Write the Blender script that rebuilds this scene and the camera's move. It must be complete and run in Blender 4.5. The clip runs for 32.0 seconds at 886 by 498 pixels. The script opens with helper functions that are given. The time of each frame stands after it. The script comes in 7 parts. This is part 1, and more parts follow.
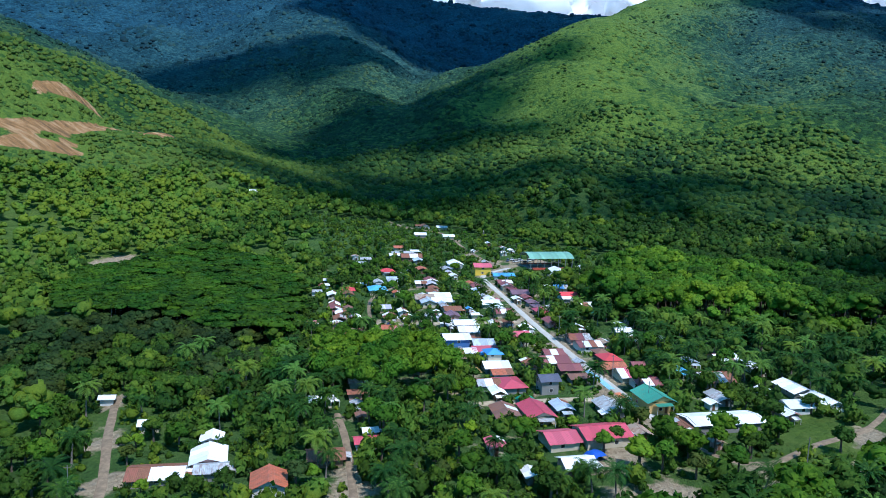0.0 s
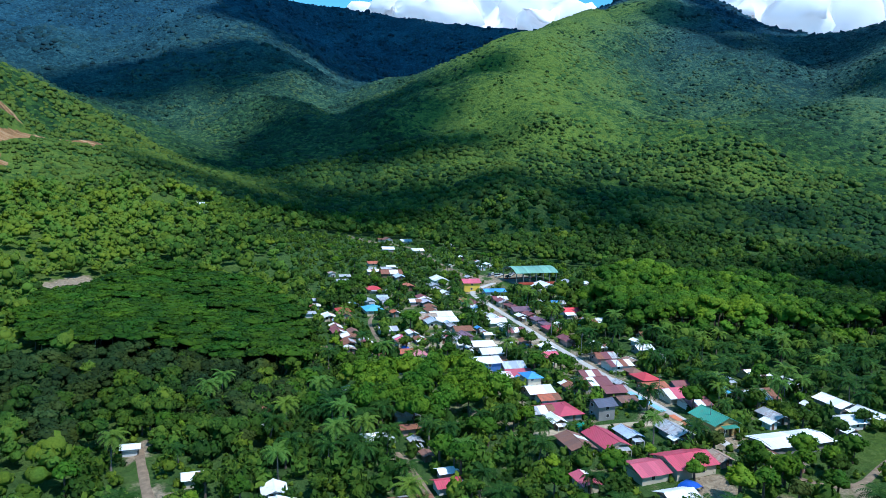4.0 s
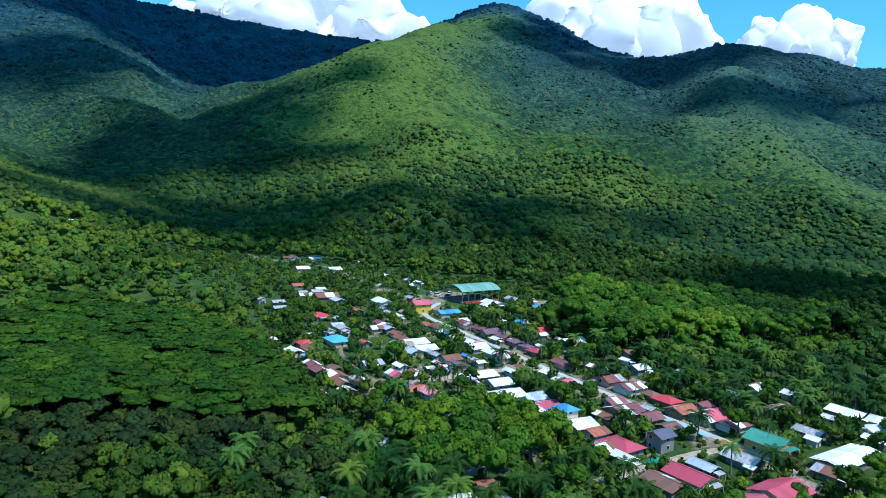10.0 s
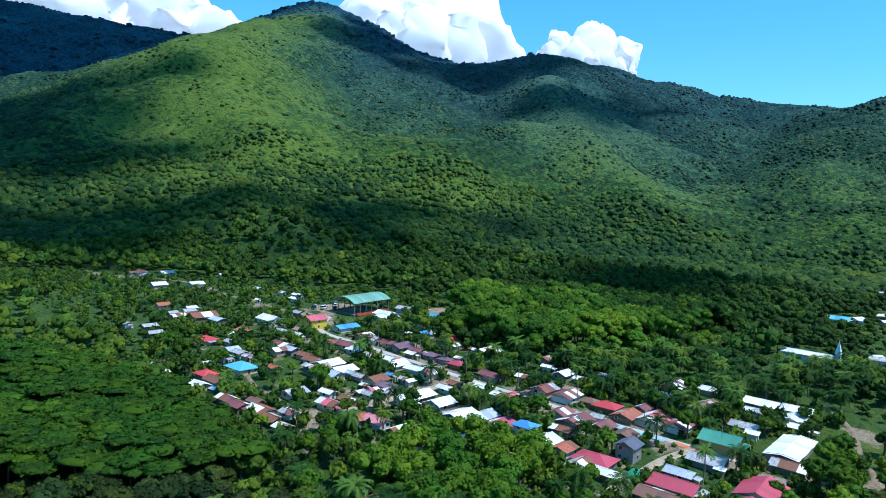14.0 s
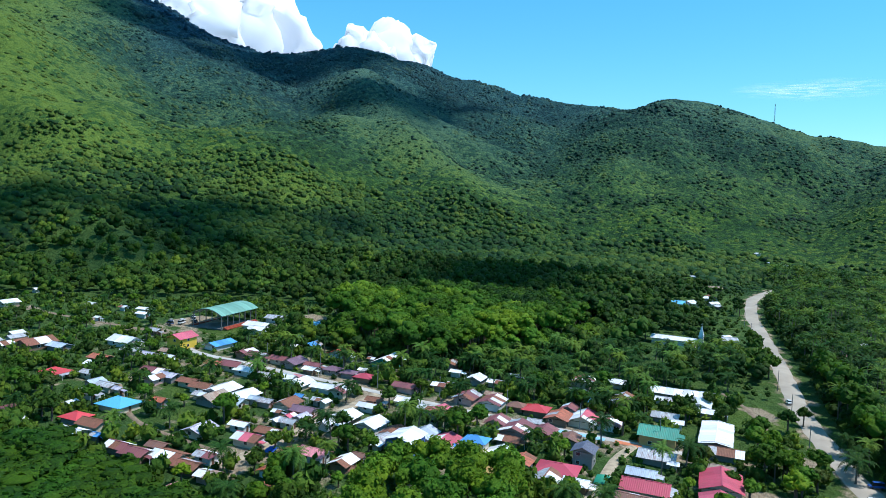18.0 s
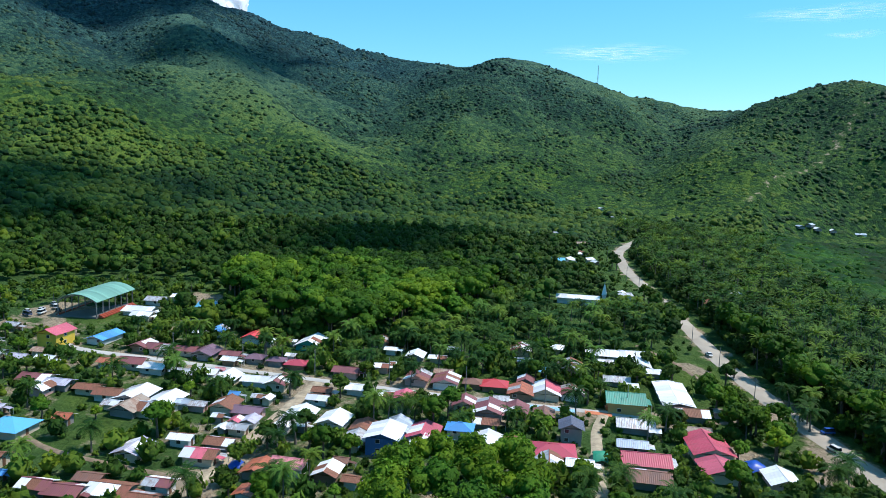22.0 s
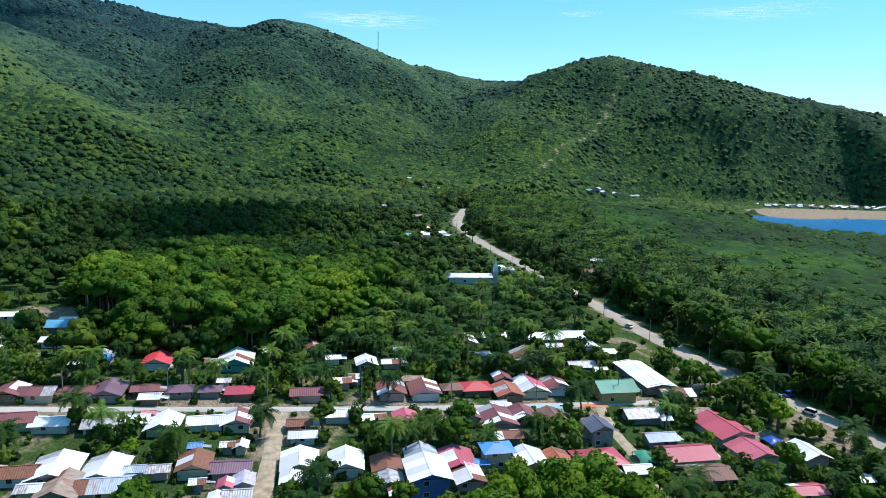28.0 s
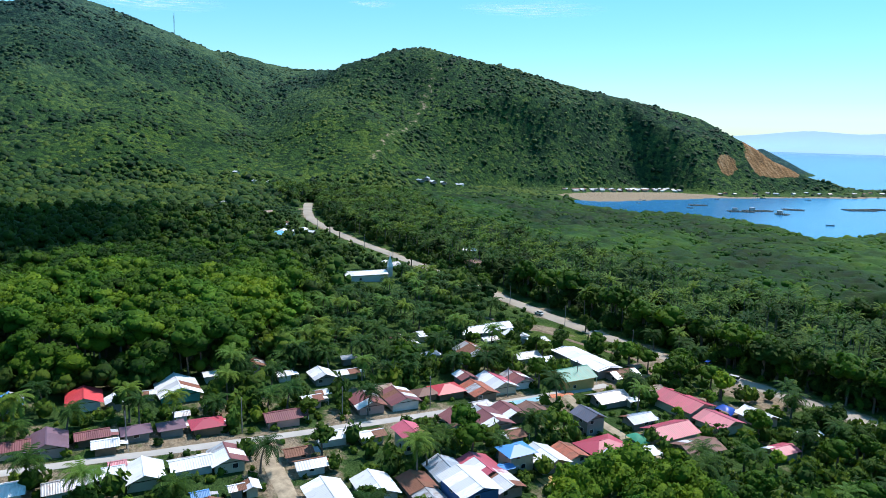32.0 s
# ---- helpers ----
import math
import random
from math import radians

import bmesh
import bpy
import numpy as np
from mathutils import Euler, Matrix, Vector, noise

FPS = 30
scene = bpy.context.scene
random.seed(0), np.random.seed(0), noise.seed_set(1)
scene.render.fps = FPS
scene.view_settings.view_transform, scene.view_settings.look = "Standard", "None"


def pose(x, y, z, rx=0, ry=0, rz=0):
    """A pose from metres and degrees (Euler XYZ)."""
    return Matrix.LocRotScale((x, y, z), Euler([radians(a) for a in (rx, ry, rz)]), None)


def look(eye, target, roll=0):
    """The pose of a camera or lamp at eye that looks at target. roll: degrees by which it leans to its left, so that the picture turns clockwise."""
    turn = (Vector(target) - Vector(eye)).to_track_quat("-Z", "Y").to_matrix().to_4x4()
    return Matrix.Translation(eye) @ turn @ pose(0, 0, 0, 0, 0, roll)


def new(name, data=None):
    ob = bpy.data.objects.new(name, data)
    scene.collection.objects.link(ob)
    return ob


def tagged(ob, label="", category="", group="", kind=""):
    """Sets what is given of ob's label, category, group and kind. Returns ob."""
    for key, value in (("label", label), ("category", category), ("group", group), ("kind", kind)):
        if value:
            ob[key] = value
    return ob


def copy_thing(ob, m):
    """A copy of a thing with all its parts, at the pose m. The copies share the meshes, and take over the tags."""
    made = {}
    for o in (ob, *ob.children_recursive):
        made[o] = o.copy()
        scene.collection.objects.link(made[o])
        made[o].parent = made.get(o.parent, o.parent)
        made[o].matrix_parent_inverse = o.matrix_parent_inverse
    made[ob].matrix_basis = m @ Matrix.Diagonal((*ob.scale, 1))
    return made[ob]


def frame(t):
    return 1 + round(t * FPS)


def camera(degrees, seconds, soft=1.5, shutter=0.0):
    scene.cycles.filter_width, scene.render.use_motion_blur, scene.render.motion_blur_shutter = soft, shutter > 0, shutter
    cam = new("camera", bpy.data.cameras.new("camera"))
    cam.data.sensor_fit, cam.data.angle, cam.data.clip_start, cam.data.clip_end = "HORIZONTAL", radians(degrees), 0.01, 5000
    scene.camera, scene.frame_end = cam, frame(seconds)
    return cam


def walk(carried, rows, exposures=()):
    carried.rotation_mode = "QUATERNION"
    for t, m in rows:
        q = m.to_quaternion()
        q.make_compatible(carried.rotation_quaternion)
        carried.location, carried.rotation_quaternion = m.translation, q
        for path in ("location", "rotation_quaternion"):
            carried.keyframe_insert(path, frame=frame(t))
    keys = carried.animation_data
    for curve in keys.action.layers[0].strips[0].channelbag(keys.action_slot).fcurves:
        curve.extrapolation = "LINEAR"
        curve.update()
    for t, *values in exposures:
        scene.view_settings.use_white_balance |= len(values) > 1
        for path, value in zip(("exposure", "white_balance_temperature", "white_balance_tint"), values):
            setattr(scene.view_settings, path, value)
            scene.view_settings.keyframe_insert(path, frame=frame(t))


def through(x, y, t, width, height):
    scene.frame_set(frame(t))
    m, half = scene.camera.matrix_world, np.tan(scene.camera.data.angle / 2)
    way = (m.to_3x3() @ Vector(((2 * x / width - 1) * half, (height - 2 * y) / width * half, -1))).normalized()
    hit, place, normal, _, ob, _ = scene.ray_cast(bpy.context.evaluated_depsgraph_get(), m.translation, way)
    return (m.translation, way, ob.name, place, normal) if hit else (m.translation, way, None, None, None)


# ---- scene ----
cam = camera(64.7, 32.0, soft=0.8)
METRES, EYE, TILT, LEAN, TURN = 390.0, 80.0, 2.6, -0.7, 0.0
ROWS = [
    (0.0, 0.0, 0.0, 0.0, 0.29, -10.48, -1.58),
    (0.5, -0.0144, 0.0045, -0.0003, -0.61, -10.46, -1.65),
    (1.0, -0.0292, 0.0097, -0.0006, -1.58, -10.42, -1.73),
    (1.5, -0.0434, 0.015, -0.0009, -2.56, -10.41, -1.82),
    (2.0, -0.058, 0.0209, -0.0011, -3.53, -10.29, -1.92),
    (2.5, -0.0718, 0.027, -0.0014, -4.41, -10.05, -1.99),
    (3.0, -0.0861, 0.0337, -0.0019, -5.31, -9.8, -2.06),
    (3.5, -0.1003, 0.0406, -0.0023, -6.23, -9.6, -2.14),
    (5.5, -0.1537, 0.0706, -0.004, -10.48, -8.99, -2.49),
    (6.0, -0.1667, 0.0786, -0.0044, -11.72, -8.88, -2.6),
    (6.5, -0.1798, 0.0872, -0.0049, -13.0, -8.76, -2.69),
    (7.0, -0.1931, 0.0962, -0.0053, -14.29, -8.64, -2.77),
    (7.5, -0.2054, 0.1051, -0.0058, -15.48, -8.53, -2.85),
    (8.0, -0.2175, 0.1142, -0.0064, -16.63, -8.41, -2.92),
    (8.5, -0.2292, 0.1239, -0.0071, -17.75, -8.29, -2.99),
    (9.0, -0.2417, 0.1349, -0.0076, -18.97, -8.18, -3.05),
    (9.5, -0.2529, 0.1454, -0.0082, -20.11, -8.08, -3.1),
    (10.0, -0.2636, 0.1562, -0.0085, -21.28, -7.98, -3.12),
    (10.5, -0.2746, 0.1678, -0.009, -22.79, -7.85, -3.15),
    (11.0, -0.2847, 0.179, -0.0091, -24.37, -7.74, -3.2),
    (11.5, -0.2951, 0.1912, -0.0098, -26.32, -7.58, -3.28),
    (12.0, -0.305, 0.2036, -0.0104, -28.35, -7.43, -3.35),
    (12.5, -0.3142, 0.2158, -0.011, -30.31, -7.3, -3.39),
    (13.0, -0.3234, 0.2288, -0.0115, -32.41, -7.19, -3.43),
    (13.5, -0.3317, 0.2416, -0.0122, -34.55, -7.08, -3.49),
    (14.0, -0.3398, 0.2547, -0.0129, -36.76, -6.94, -3.56),
    (14.5, -0.3474, 0.2686, -0.0136, -39.04, -6.83, -3.59),
    (16.5, -0.3719, 0.3252, -0.0163, -47.38, -6.37, -3.69),
    (17.0, -0.3762, 0.3397, -0.0168, -49.36, -6.26, -3.71),
    (17.5, -0.3799, 0.3543, -0.0168, -51.33, -6.26, -3.73),
    (18.0, -0.3832, 0.3699, -0.0178, -53.46, -6.34, -3.75),
    (18.5, -0.3857, 0.3848, -0.0181, -55.53, -6.67, -3.77),
    (19.0, -0.3877, 0.4006, -0.0186, -57.7, -7.12, -3.79),
    (19.5, -0.3893, 0.4157, -0.0194, -59.76, -7.53, -3.8),
    (20.0, -0.3901, 0.4317, -0.0196, -61.86, -8.0, -3.83),
    (20.5, -0.3904, 0.447, -0.0203, -63.55, -8.22, -3.85),
    (21.0, -0.39, 0.463, -0.0209, -65.12, -8.42, -3.86),
    (21.5, -0.3889, 0.4832, -0.0218, -67.03, -8.66, -3.87),
    (22.0, -0.3877, 0.4956, -0.0223, -68.22, -8.83, -3.88),
    (22.5, -0.386, 0.5102, -0.0229, -69.62, -9.02, -3.89),
    (23.0, -0.3839, 0.5247, -0.0235, -71.0, -9.18, -3.9),
    (23.5, -0.3811, 0.5412, -0.0242, -72.6, -9.37, -3.92),
    (24.0, -0.3782, 0.5563, -0.0248, -74.06, -9.52, -3.94),
    (24.5, -0.3749, 0.5714, -0.0254, -75.53, -9.67, -3.95),
    (25.0, -0.371, 0.5871, -0.026, -77.07, -9.81, -3.97),
    (25.5, -0.367, 0.6021, -0.0266, -78.65, -9.95, -3.96),
    (27.5, -0.3495, 0.6623, -0.0288, -86.16, -10.1, -4.14),
    (28.0, -0.3451, 0.6776, -0.0293, -88.21, -10.06, -4.16),
    (28.5, -0.3408, 0.6926, -0.0301, -90.29, -10.01, -4.21),
    (29.0, -0.3366, 0.7076, -0.0305, -92.66, -9.94, -4.26),
    (29.5, -0.3321, 0.724, -0.0312, -95.1, -9.88, -4.26),
    (30.0, -0.3281, 0.7392, -0.0319, -97.14, -9.84, -4.3),
    (30.5, -0.3241, 0.7543, -0.0324, -99.18, -9.78, -4.29),
    (31.0, -0.3199, 0.77, -0.0332, -101.33, -9.73, -4.22),
    (31.5, -0.3156, 0.7852, -0.0338, -103.24, -9.7, -4.22),
    (32.0, -0.3108, 0.801, -0.0341, -105.21, -9.68, -4.18),
]
walk(cam, [(t, pose(0, 0, EYE, TILT, LEAN, TURN) @ pose(METRES * x, METRES * y, METRES * z, 90 + pitch, roll, yaw)) for t, x, y, z, yaw, pitch, roll in ROWS],
     exposures=[(0.0, 0.12, 5650, 12), (10.0, 0.12, 5560, 11), (20.0, 0.12, 6200, 12), (26.0, 0.12, 6450, 17), (32.0, 0.12, 6450, 17)])

# ---- light ----
SUN_AZ, SUN_EL = 146.0, 61.0  # degrees clockwise from +y, and above the horizon
sun_dir = Vector((math.sin(radians(SUN_AZ)) * math.cos(radians(SUN_EL)), math.cos(radians(SUN_AZ)) * math.cos(radians(SUN_EL)), math.sin(radians(SUN_EL))))
world = bpy.data.worlds.new("sky")
scene.world = world
world.use_nodes = True
wn, wl = world.node_tree.nodes, world.node_tree.links
sky = wn.new("ShaderNodeTexSky")
sky.sky_type, sky.sun_disc = "NISHITA", False
sky.sun_elevation, sky.sun_rotation = radians(SUN_EL), radians(SUN_AZ)
sky.altitude, sky.air_density, sky.dust_density, sky.ozone_density = 80.0, 1.0, 0.15, 2.0
tone = wn.new("ShaderNodeHueSaturation")
tone.inputs["Hue"].default_value, tone.inputs["Saturation"].default_value = 0.478, 1.5
soft_sky = wn.new("ShaderNodeGamma")
soft_sky.inputs["Gamma"].default_value = 0.72
wl.new(sky.outputs[0], soft_sky.inputs["Color"])
wl.new(soft_sky.outputs[0], tone.inputs["Color"])
cast = wn.new("ShaderNodeMix")
cast.data_type, cast.blend_type = "RGBA", "MULTIPLY"
cast.inputs[0].default_value, cast.inputs[7].default_value = 1.0, (0.64, 1.0, 1.14, 1.0)
wl.new(tone.outputs[0], cast.inputs[6])
wl.new(cast.outputs[2], wn["Background"].inputs[0])
wn["Background"].inputs[1].default_value = 0.24
sun = new("sun", bpy.data.lights.new("sun", "SUN"))
sun.data.energy, sun.data.angle, sun.data.color = 4.2, radians(2.4), (1.0, 0.97, 0.92)
sun.matrix_world = look((0, 0, 900), Vector((0, 0, 900)) - sun_dir)

# ---- materials ----
def nodes_of(m):
    m.use_nodes = True
    return m.node_tree.nodes, m.node_tree.links, m.node_tree.nodes["Principled BSDF"]


def ramp(n, stops):
    r = n.new("ShaderNodeValToRGB")
    while len(r.color_ramp.elements) < len(stops):
        r.color_ramp.elements.new(0.5)
    for e, (p, c) in zip(r.color_ramp.elements, stops):
        e.position, e.color = p, (*c, 1.0)
    return r


def noise_tex(n, l, scale, detail=4.0, rough=0.6, coord=None):
    t = n.new("ShaderNodeTexNoise")
    t.inputs["Scale"].default_value, t.inputs["Detail"].default_value, t.inputs["Roughness"].default_value = scale, detail, rough
    if coord is not None:
        l.new(coord, t.inputs["Vector"])
    return t


def mix_rgb(n, l, kind, fac, a, b):
    m = n.new("ShaderNodeMix")
    m.data_type, m.blend_type = "RGBA", kind
    for sock, v in ((m.inputs[0], fac), (m.inputs[6], a), (m.inputs[7], b)):
        if isinstance(v, (int, float)):
            sock.default_value = v
        elif isinstance(v, tuple):
            sock.default_value = (*v, 1.0)
        else:
            l.new(v, sock)
    return m.outputs[2]


def bumped(n, l, bsdf, height, strength, distance):
    b = n.new("ShaderNodeBump")
    b.inputs["Strength"].default_value, b.inputs["Distance"].default_value = strength, distance
    l.new(height, b.inputs["Height"])
    l.new(b.outputs[0], bsdf.inputs["Normal"])


def plain_mat(name, colour, rough=0.7, metal=0.0, vary=0.25, scale=1.5, fine=9.0):
    """Paint, plaster, wood: colour with stains at two scales and a fine relief."""
    m = bpy.data.materials.new(name)
    n, l, b = nodes_of(m)
    pos = n.new("ShaderNodeTexCoord").outputs["Object"]
    big, small = noise_tex(n, l, scale, 3, 0.6, pos), noise_tex(n, l, fine, 5, 0.7, pos)
    dark = tuple(c * (1 - vary) for c in colour)
    c = ramp(n, [(0.3, dark), (0.7, colour)])
    l.new(big.outputs[0], c.inputs[0])
    g = ramp(n, [(0.25, (0.72, 0.70, 0.66)), (0.75, (1.0, 1.0, 1.0))])
    l.new(small.outputs[0], g.inputs[0])
    l.new(mix_rgb(n, l, "MULTIPLY", vary, c.outputs[0], g.outputs[0]), b.inputs["Base Color"])
    b.inputs["Roughness"].default_value, b.inputs["Metallic"].default_value = rough, metal
    bumped(n, l, b, small.outputs[0], 0.25, 0.02)
    return m


def sheet_mat(name, colour, rust=0.25, rough=0.45, metal=0.0):
    """Corrugated roofing: painted or bare sheet, each one faded and rusted by its own amount."""
    m = bpy.data.materials.new(name)
    n, l, b = nodes_of(m)
    pos = n.new("ShaderNodeTexCoord").outputs["Object"]
    rnd = n.new("ShaderNodeObjectInfo").outputs["Random"]
    vec = n.new("ShaderNodeVectorMath")
    vec.operation = "MULTIPLY_ADD"
    l.new(pos, vec.inputs[0])
    vec.inputs[1].default_value = (1.0, 3.0, 1.0)
    l.new(rnd, vec.inputs[2])
    blot, fine = noise_tex(n, l, 1.6, 5, 0.65, vec.outputs[0]), noise_tex(n, l, 14.0, 3, 0.6, pos)
    fade = n.new("ShaderNodeHueSaturation")
    fade.inputs["Color"].default_value = (*colour, 1.0)
    fade.inputs["Saturation"].default_value = 0.95
    val = n.new("ShaderNodeMapRange")
    l.new(rnd, val.inputs[0])
    val.inputs[3].default_value, val.inputs[4].default_value = 0.76, 1.16
    l.new(val.outputs[0], fade.inputs["Value"])
    edge = n.new("ShaderNodeMath")
    edge.operation = "MULTIPLY_ADD"
    l.new(rnd, edge.inputs[0])
    edge.inputs[1].default_value, edge.inputs[2].default_value = 0.35 * rust + 0.06, 0.0
    add = n.new("ShaderNodeMath")
    l.new(blot.outputs[0], add.inputs[0])
    l.new(edge.outputs[0], add.inputs[1])
    mask = ramp(n, [(0.62 - 0.3 * rust, (0, 0, 0)), (0.80 - 0.25 * rust, (1, 1, 1))])
    l.new(add.outputs[0], mask.inputs[0])
    rustc = ramp(n, [(0.3, (0.13, 0.045, 0.025)), (0.7, (0.30, 0.13, 0.07))])
    l.new(fine.outputs[0], rustc.inputs[0])
    fac = n.new("ShaderNodeMath")
    fac.operation = "MULTIPLY"
    l.new(mask.outputs[0], fac.inputs[0])
    fac.inputs[1].default_value = min(1.0, 0.35 + rust)
    c = mix_rgb(n, l, "MIX", fac.outputs[0], fade.outputs[0], rustc.outputs[0])
    l.new(c, b.inputs["Base Color"])
    b.inputs["Roughness"].default_value, b.inputs["Metallic"].default_value = rough, metal
    bumped(n, l, b, fine.outputs[0], 0.2, 0.03)
    return m


ROOF = {
    "white": [sheet_mat("white_sheet", (0.82, 0.83, 0.84), 0.08)],
    "zinc": [sheet_mat("zinc_sheet", (0.56, 0.585, 0.60), 0.30, 0.4, 0.25)],
    "lilac": [sheet_mat("lilac_grey_sheet", (0.52, 0.50, 0.60), 0.2)],
    "rust": [sheet_mat("rusty_red_sheet", (0.36, 0.10, 0.06), 0.75, 0.7)],
    "maroon": [sheet_mat("maroon_sheet", (0.235, 0.065, 0.075), 0.25, 0.6)],
    "brown": [sheet_mat("brown_sheet", (0.20, 0.10, 0.075), 0.35, 0.65)],
    "crimson": [sheet_mat("crimson_sheet", (0.50, 0.045, 0.085), 0.15)],
    "red": [sheet_mat("bright_red_sheet", (0.66, 0.035, 0.045), 0.08)],
    "pinkred": [sheet_mat("faded_red_sheet", (0.58, 0.09, 0.14), 0.12)],
    "pink": [sheet_mat("pink_sheet", (0.66, 0.22, 0.25), 0.2)],
    "orange": [sheet_mat("orange_sheet", (0.56, 0.13, 0.05), 0.4)],
    "purple": [sheet_mat("purple_brown_sheet", (0.20, 0.11, 0.15), 0.12)],
    "slate": [sheet_mat("slate_sheet", (0.11, 0.12, 0.17), 0.1)],
    "blue": [sheet_mat("blue_sheet", (0.055, 0.30, 0.68), 0.05)],
    "cyan": [sheet_mat("sky_blue_sheet", (0.08, 0.42, 0.66), 0.08)],
    "green": [sheet_mat("green_sheet", (0.045, 0.28, 0.19), 0.1)],
    "palegreen": [sheet_mat("pale_green_sheet", (0.17, 0.38, 0.285), 0.06)],
    "bluegrey": [sheet_mat("blue_grey_sheet", (0.42, 0.50, 0.58), 0.15)],
    "tan": [sheet_mat("tan_sheet", (0.42, 0.33, 0.25), 0.4, 0.7)],
}
for mixed, (one, two) in {"redwhite": ("rust", "white"), "maroonwhite": ("maroon", "white"), "rustwhite": ("rust", "zinc"), "pinkwhite": ("pinkred", "white"), "bluewhite": ("blue", "zinc")}.items():
    ROOF[mixed] = [ROOF[one][0], ROOF[two][0], ROOF[one][0]]
WORDS = {"white": "white-painted", "zinc": "weathered bare zinc", "lilac": "lilac-grey", "rust": "rust-red", "maroon": "maroon", "brown": "brown", "crimson": "crimson", "red": "bright red", "pinkred": "faded red", "pink": "pink", "orange": "orange-red", "purple": "purple-brown", "slate": "slate-grey", "blue": "bright blue", "cyan": "sky-blue", "green": "green", "palegreen": "pale green", "bluegrey": "blue-grey", "tan": "tan", "redwhite": "patched rust-red and white", "maroonwhite": "patched maroon and white", "rustwhite": "patched rusty and zinc", "pinkwhite": "patched red and white", "bluewhite": "patched blue and zinc"}
WALL = {
    "grey": plain_mat("bare_concrete_block", (0.27, 0.26, 0.245), 0.9),
    "cream": plain_mat("cream_plaster", (0.62, 0.54, 0.40), 0.85),
    "white": plain_mat("white_plaster", (0.70, 0.69, 0.66), 0.85),
    "pinkish": plain_mat("pink_plaster", (0.60, 0.38, 0.34), 0.85),
    "teal": plain_mat("teal_plaster", (0.05, 0.36, 0.34), 0.8),
    "bluewall": plain_mat("blue_plaster", (0.06, 0.17, 0.42), 0.8),
    "wood": plain_mat("weathered_boards", (0.24, 0.17, 0.11), 0.9, 0, 0.4),
    "yellow": plain_mat("yellow_plaster", (0.80, 0.55, 0.06), 0.8),
    "ochre": plain_mat("ochre_plaster", (0.62, 0.42, 0.16), 0.8),
}
TRIM = plain_mat("white_trim", (0.72, 0.71, 0.68), 0.6)
DOORM = plain_mat("brown_door", (0.16, 0.08, 0.045), 0.6)
STEEL = plain_mat("grey_steel", (0.30, 0.31, 0.32), 0.5, 0.5)
REDPAINT = plain_mat("red_oxide_paint", (0.42, 0.08, 0.04), 0.6)
GLASSM = bpy.data.materials.new("window_glass")
_n, _l, _b = nodes_of(GLASSM)
_b.inputs["Base Color"].default_value, _b.inputs["Roughness"].default_value = (0.02, 0.025, 0.03, 1), 0.08
BARK = plain_mat("bark", (0.15, 0.115, 0.085), 0.95, 0, 0.4, 2.0, 12.0)
PALMBARK = plain_mat("palm_bark", (0.22, 0.19, 0.16), 0.95, 0, 0.4, 3.0, 12.0)
ORANGETARP = plain_mat("orange_tarpaulin", (0.62, 0.14, 0.02), 0.5)
TARP = plain_mat("blue_tarpaulin", (0.02, 0.10, 0.50), 0.4)
GREENTARP = plain_mat("green_net", (0.02, 0.30, 0.17), 0.7)
CONCRETE = plain_mat("street_concrete", (0.54, 0.51, 0.46), 0.9, 0, 0.22, 0.15, 2.5)
DIRT = plain_mat("dirt_track", (0.54, 0.44, 0.30), 0.95, 0, 0.5, 0.5, 2.3)
EARTH = plain_mat("rutted_earth", (0.31, 0.225, 0.145), 0.95, 0, 0.5, 0.6, 2.6)
# court floor coloured dark to give the shade under its roof
COURT = plain_mat("shade_dark_court_floor", (0.17, 0.16, 0.15), 0.8)
GRAVEL = plain_mat("gravel_road", (0.45, 0.395, 0.315), 0.95, 0, 0.3, 0.08, 1.2)


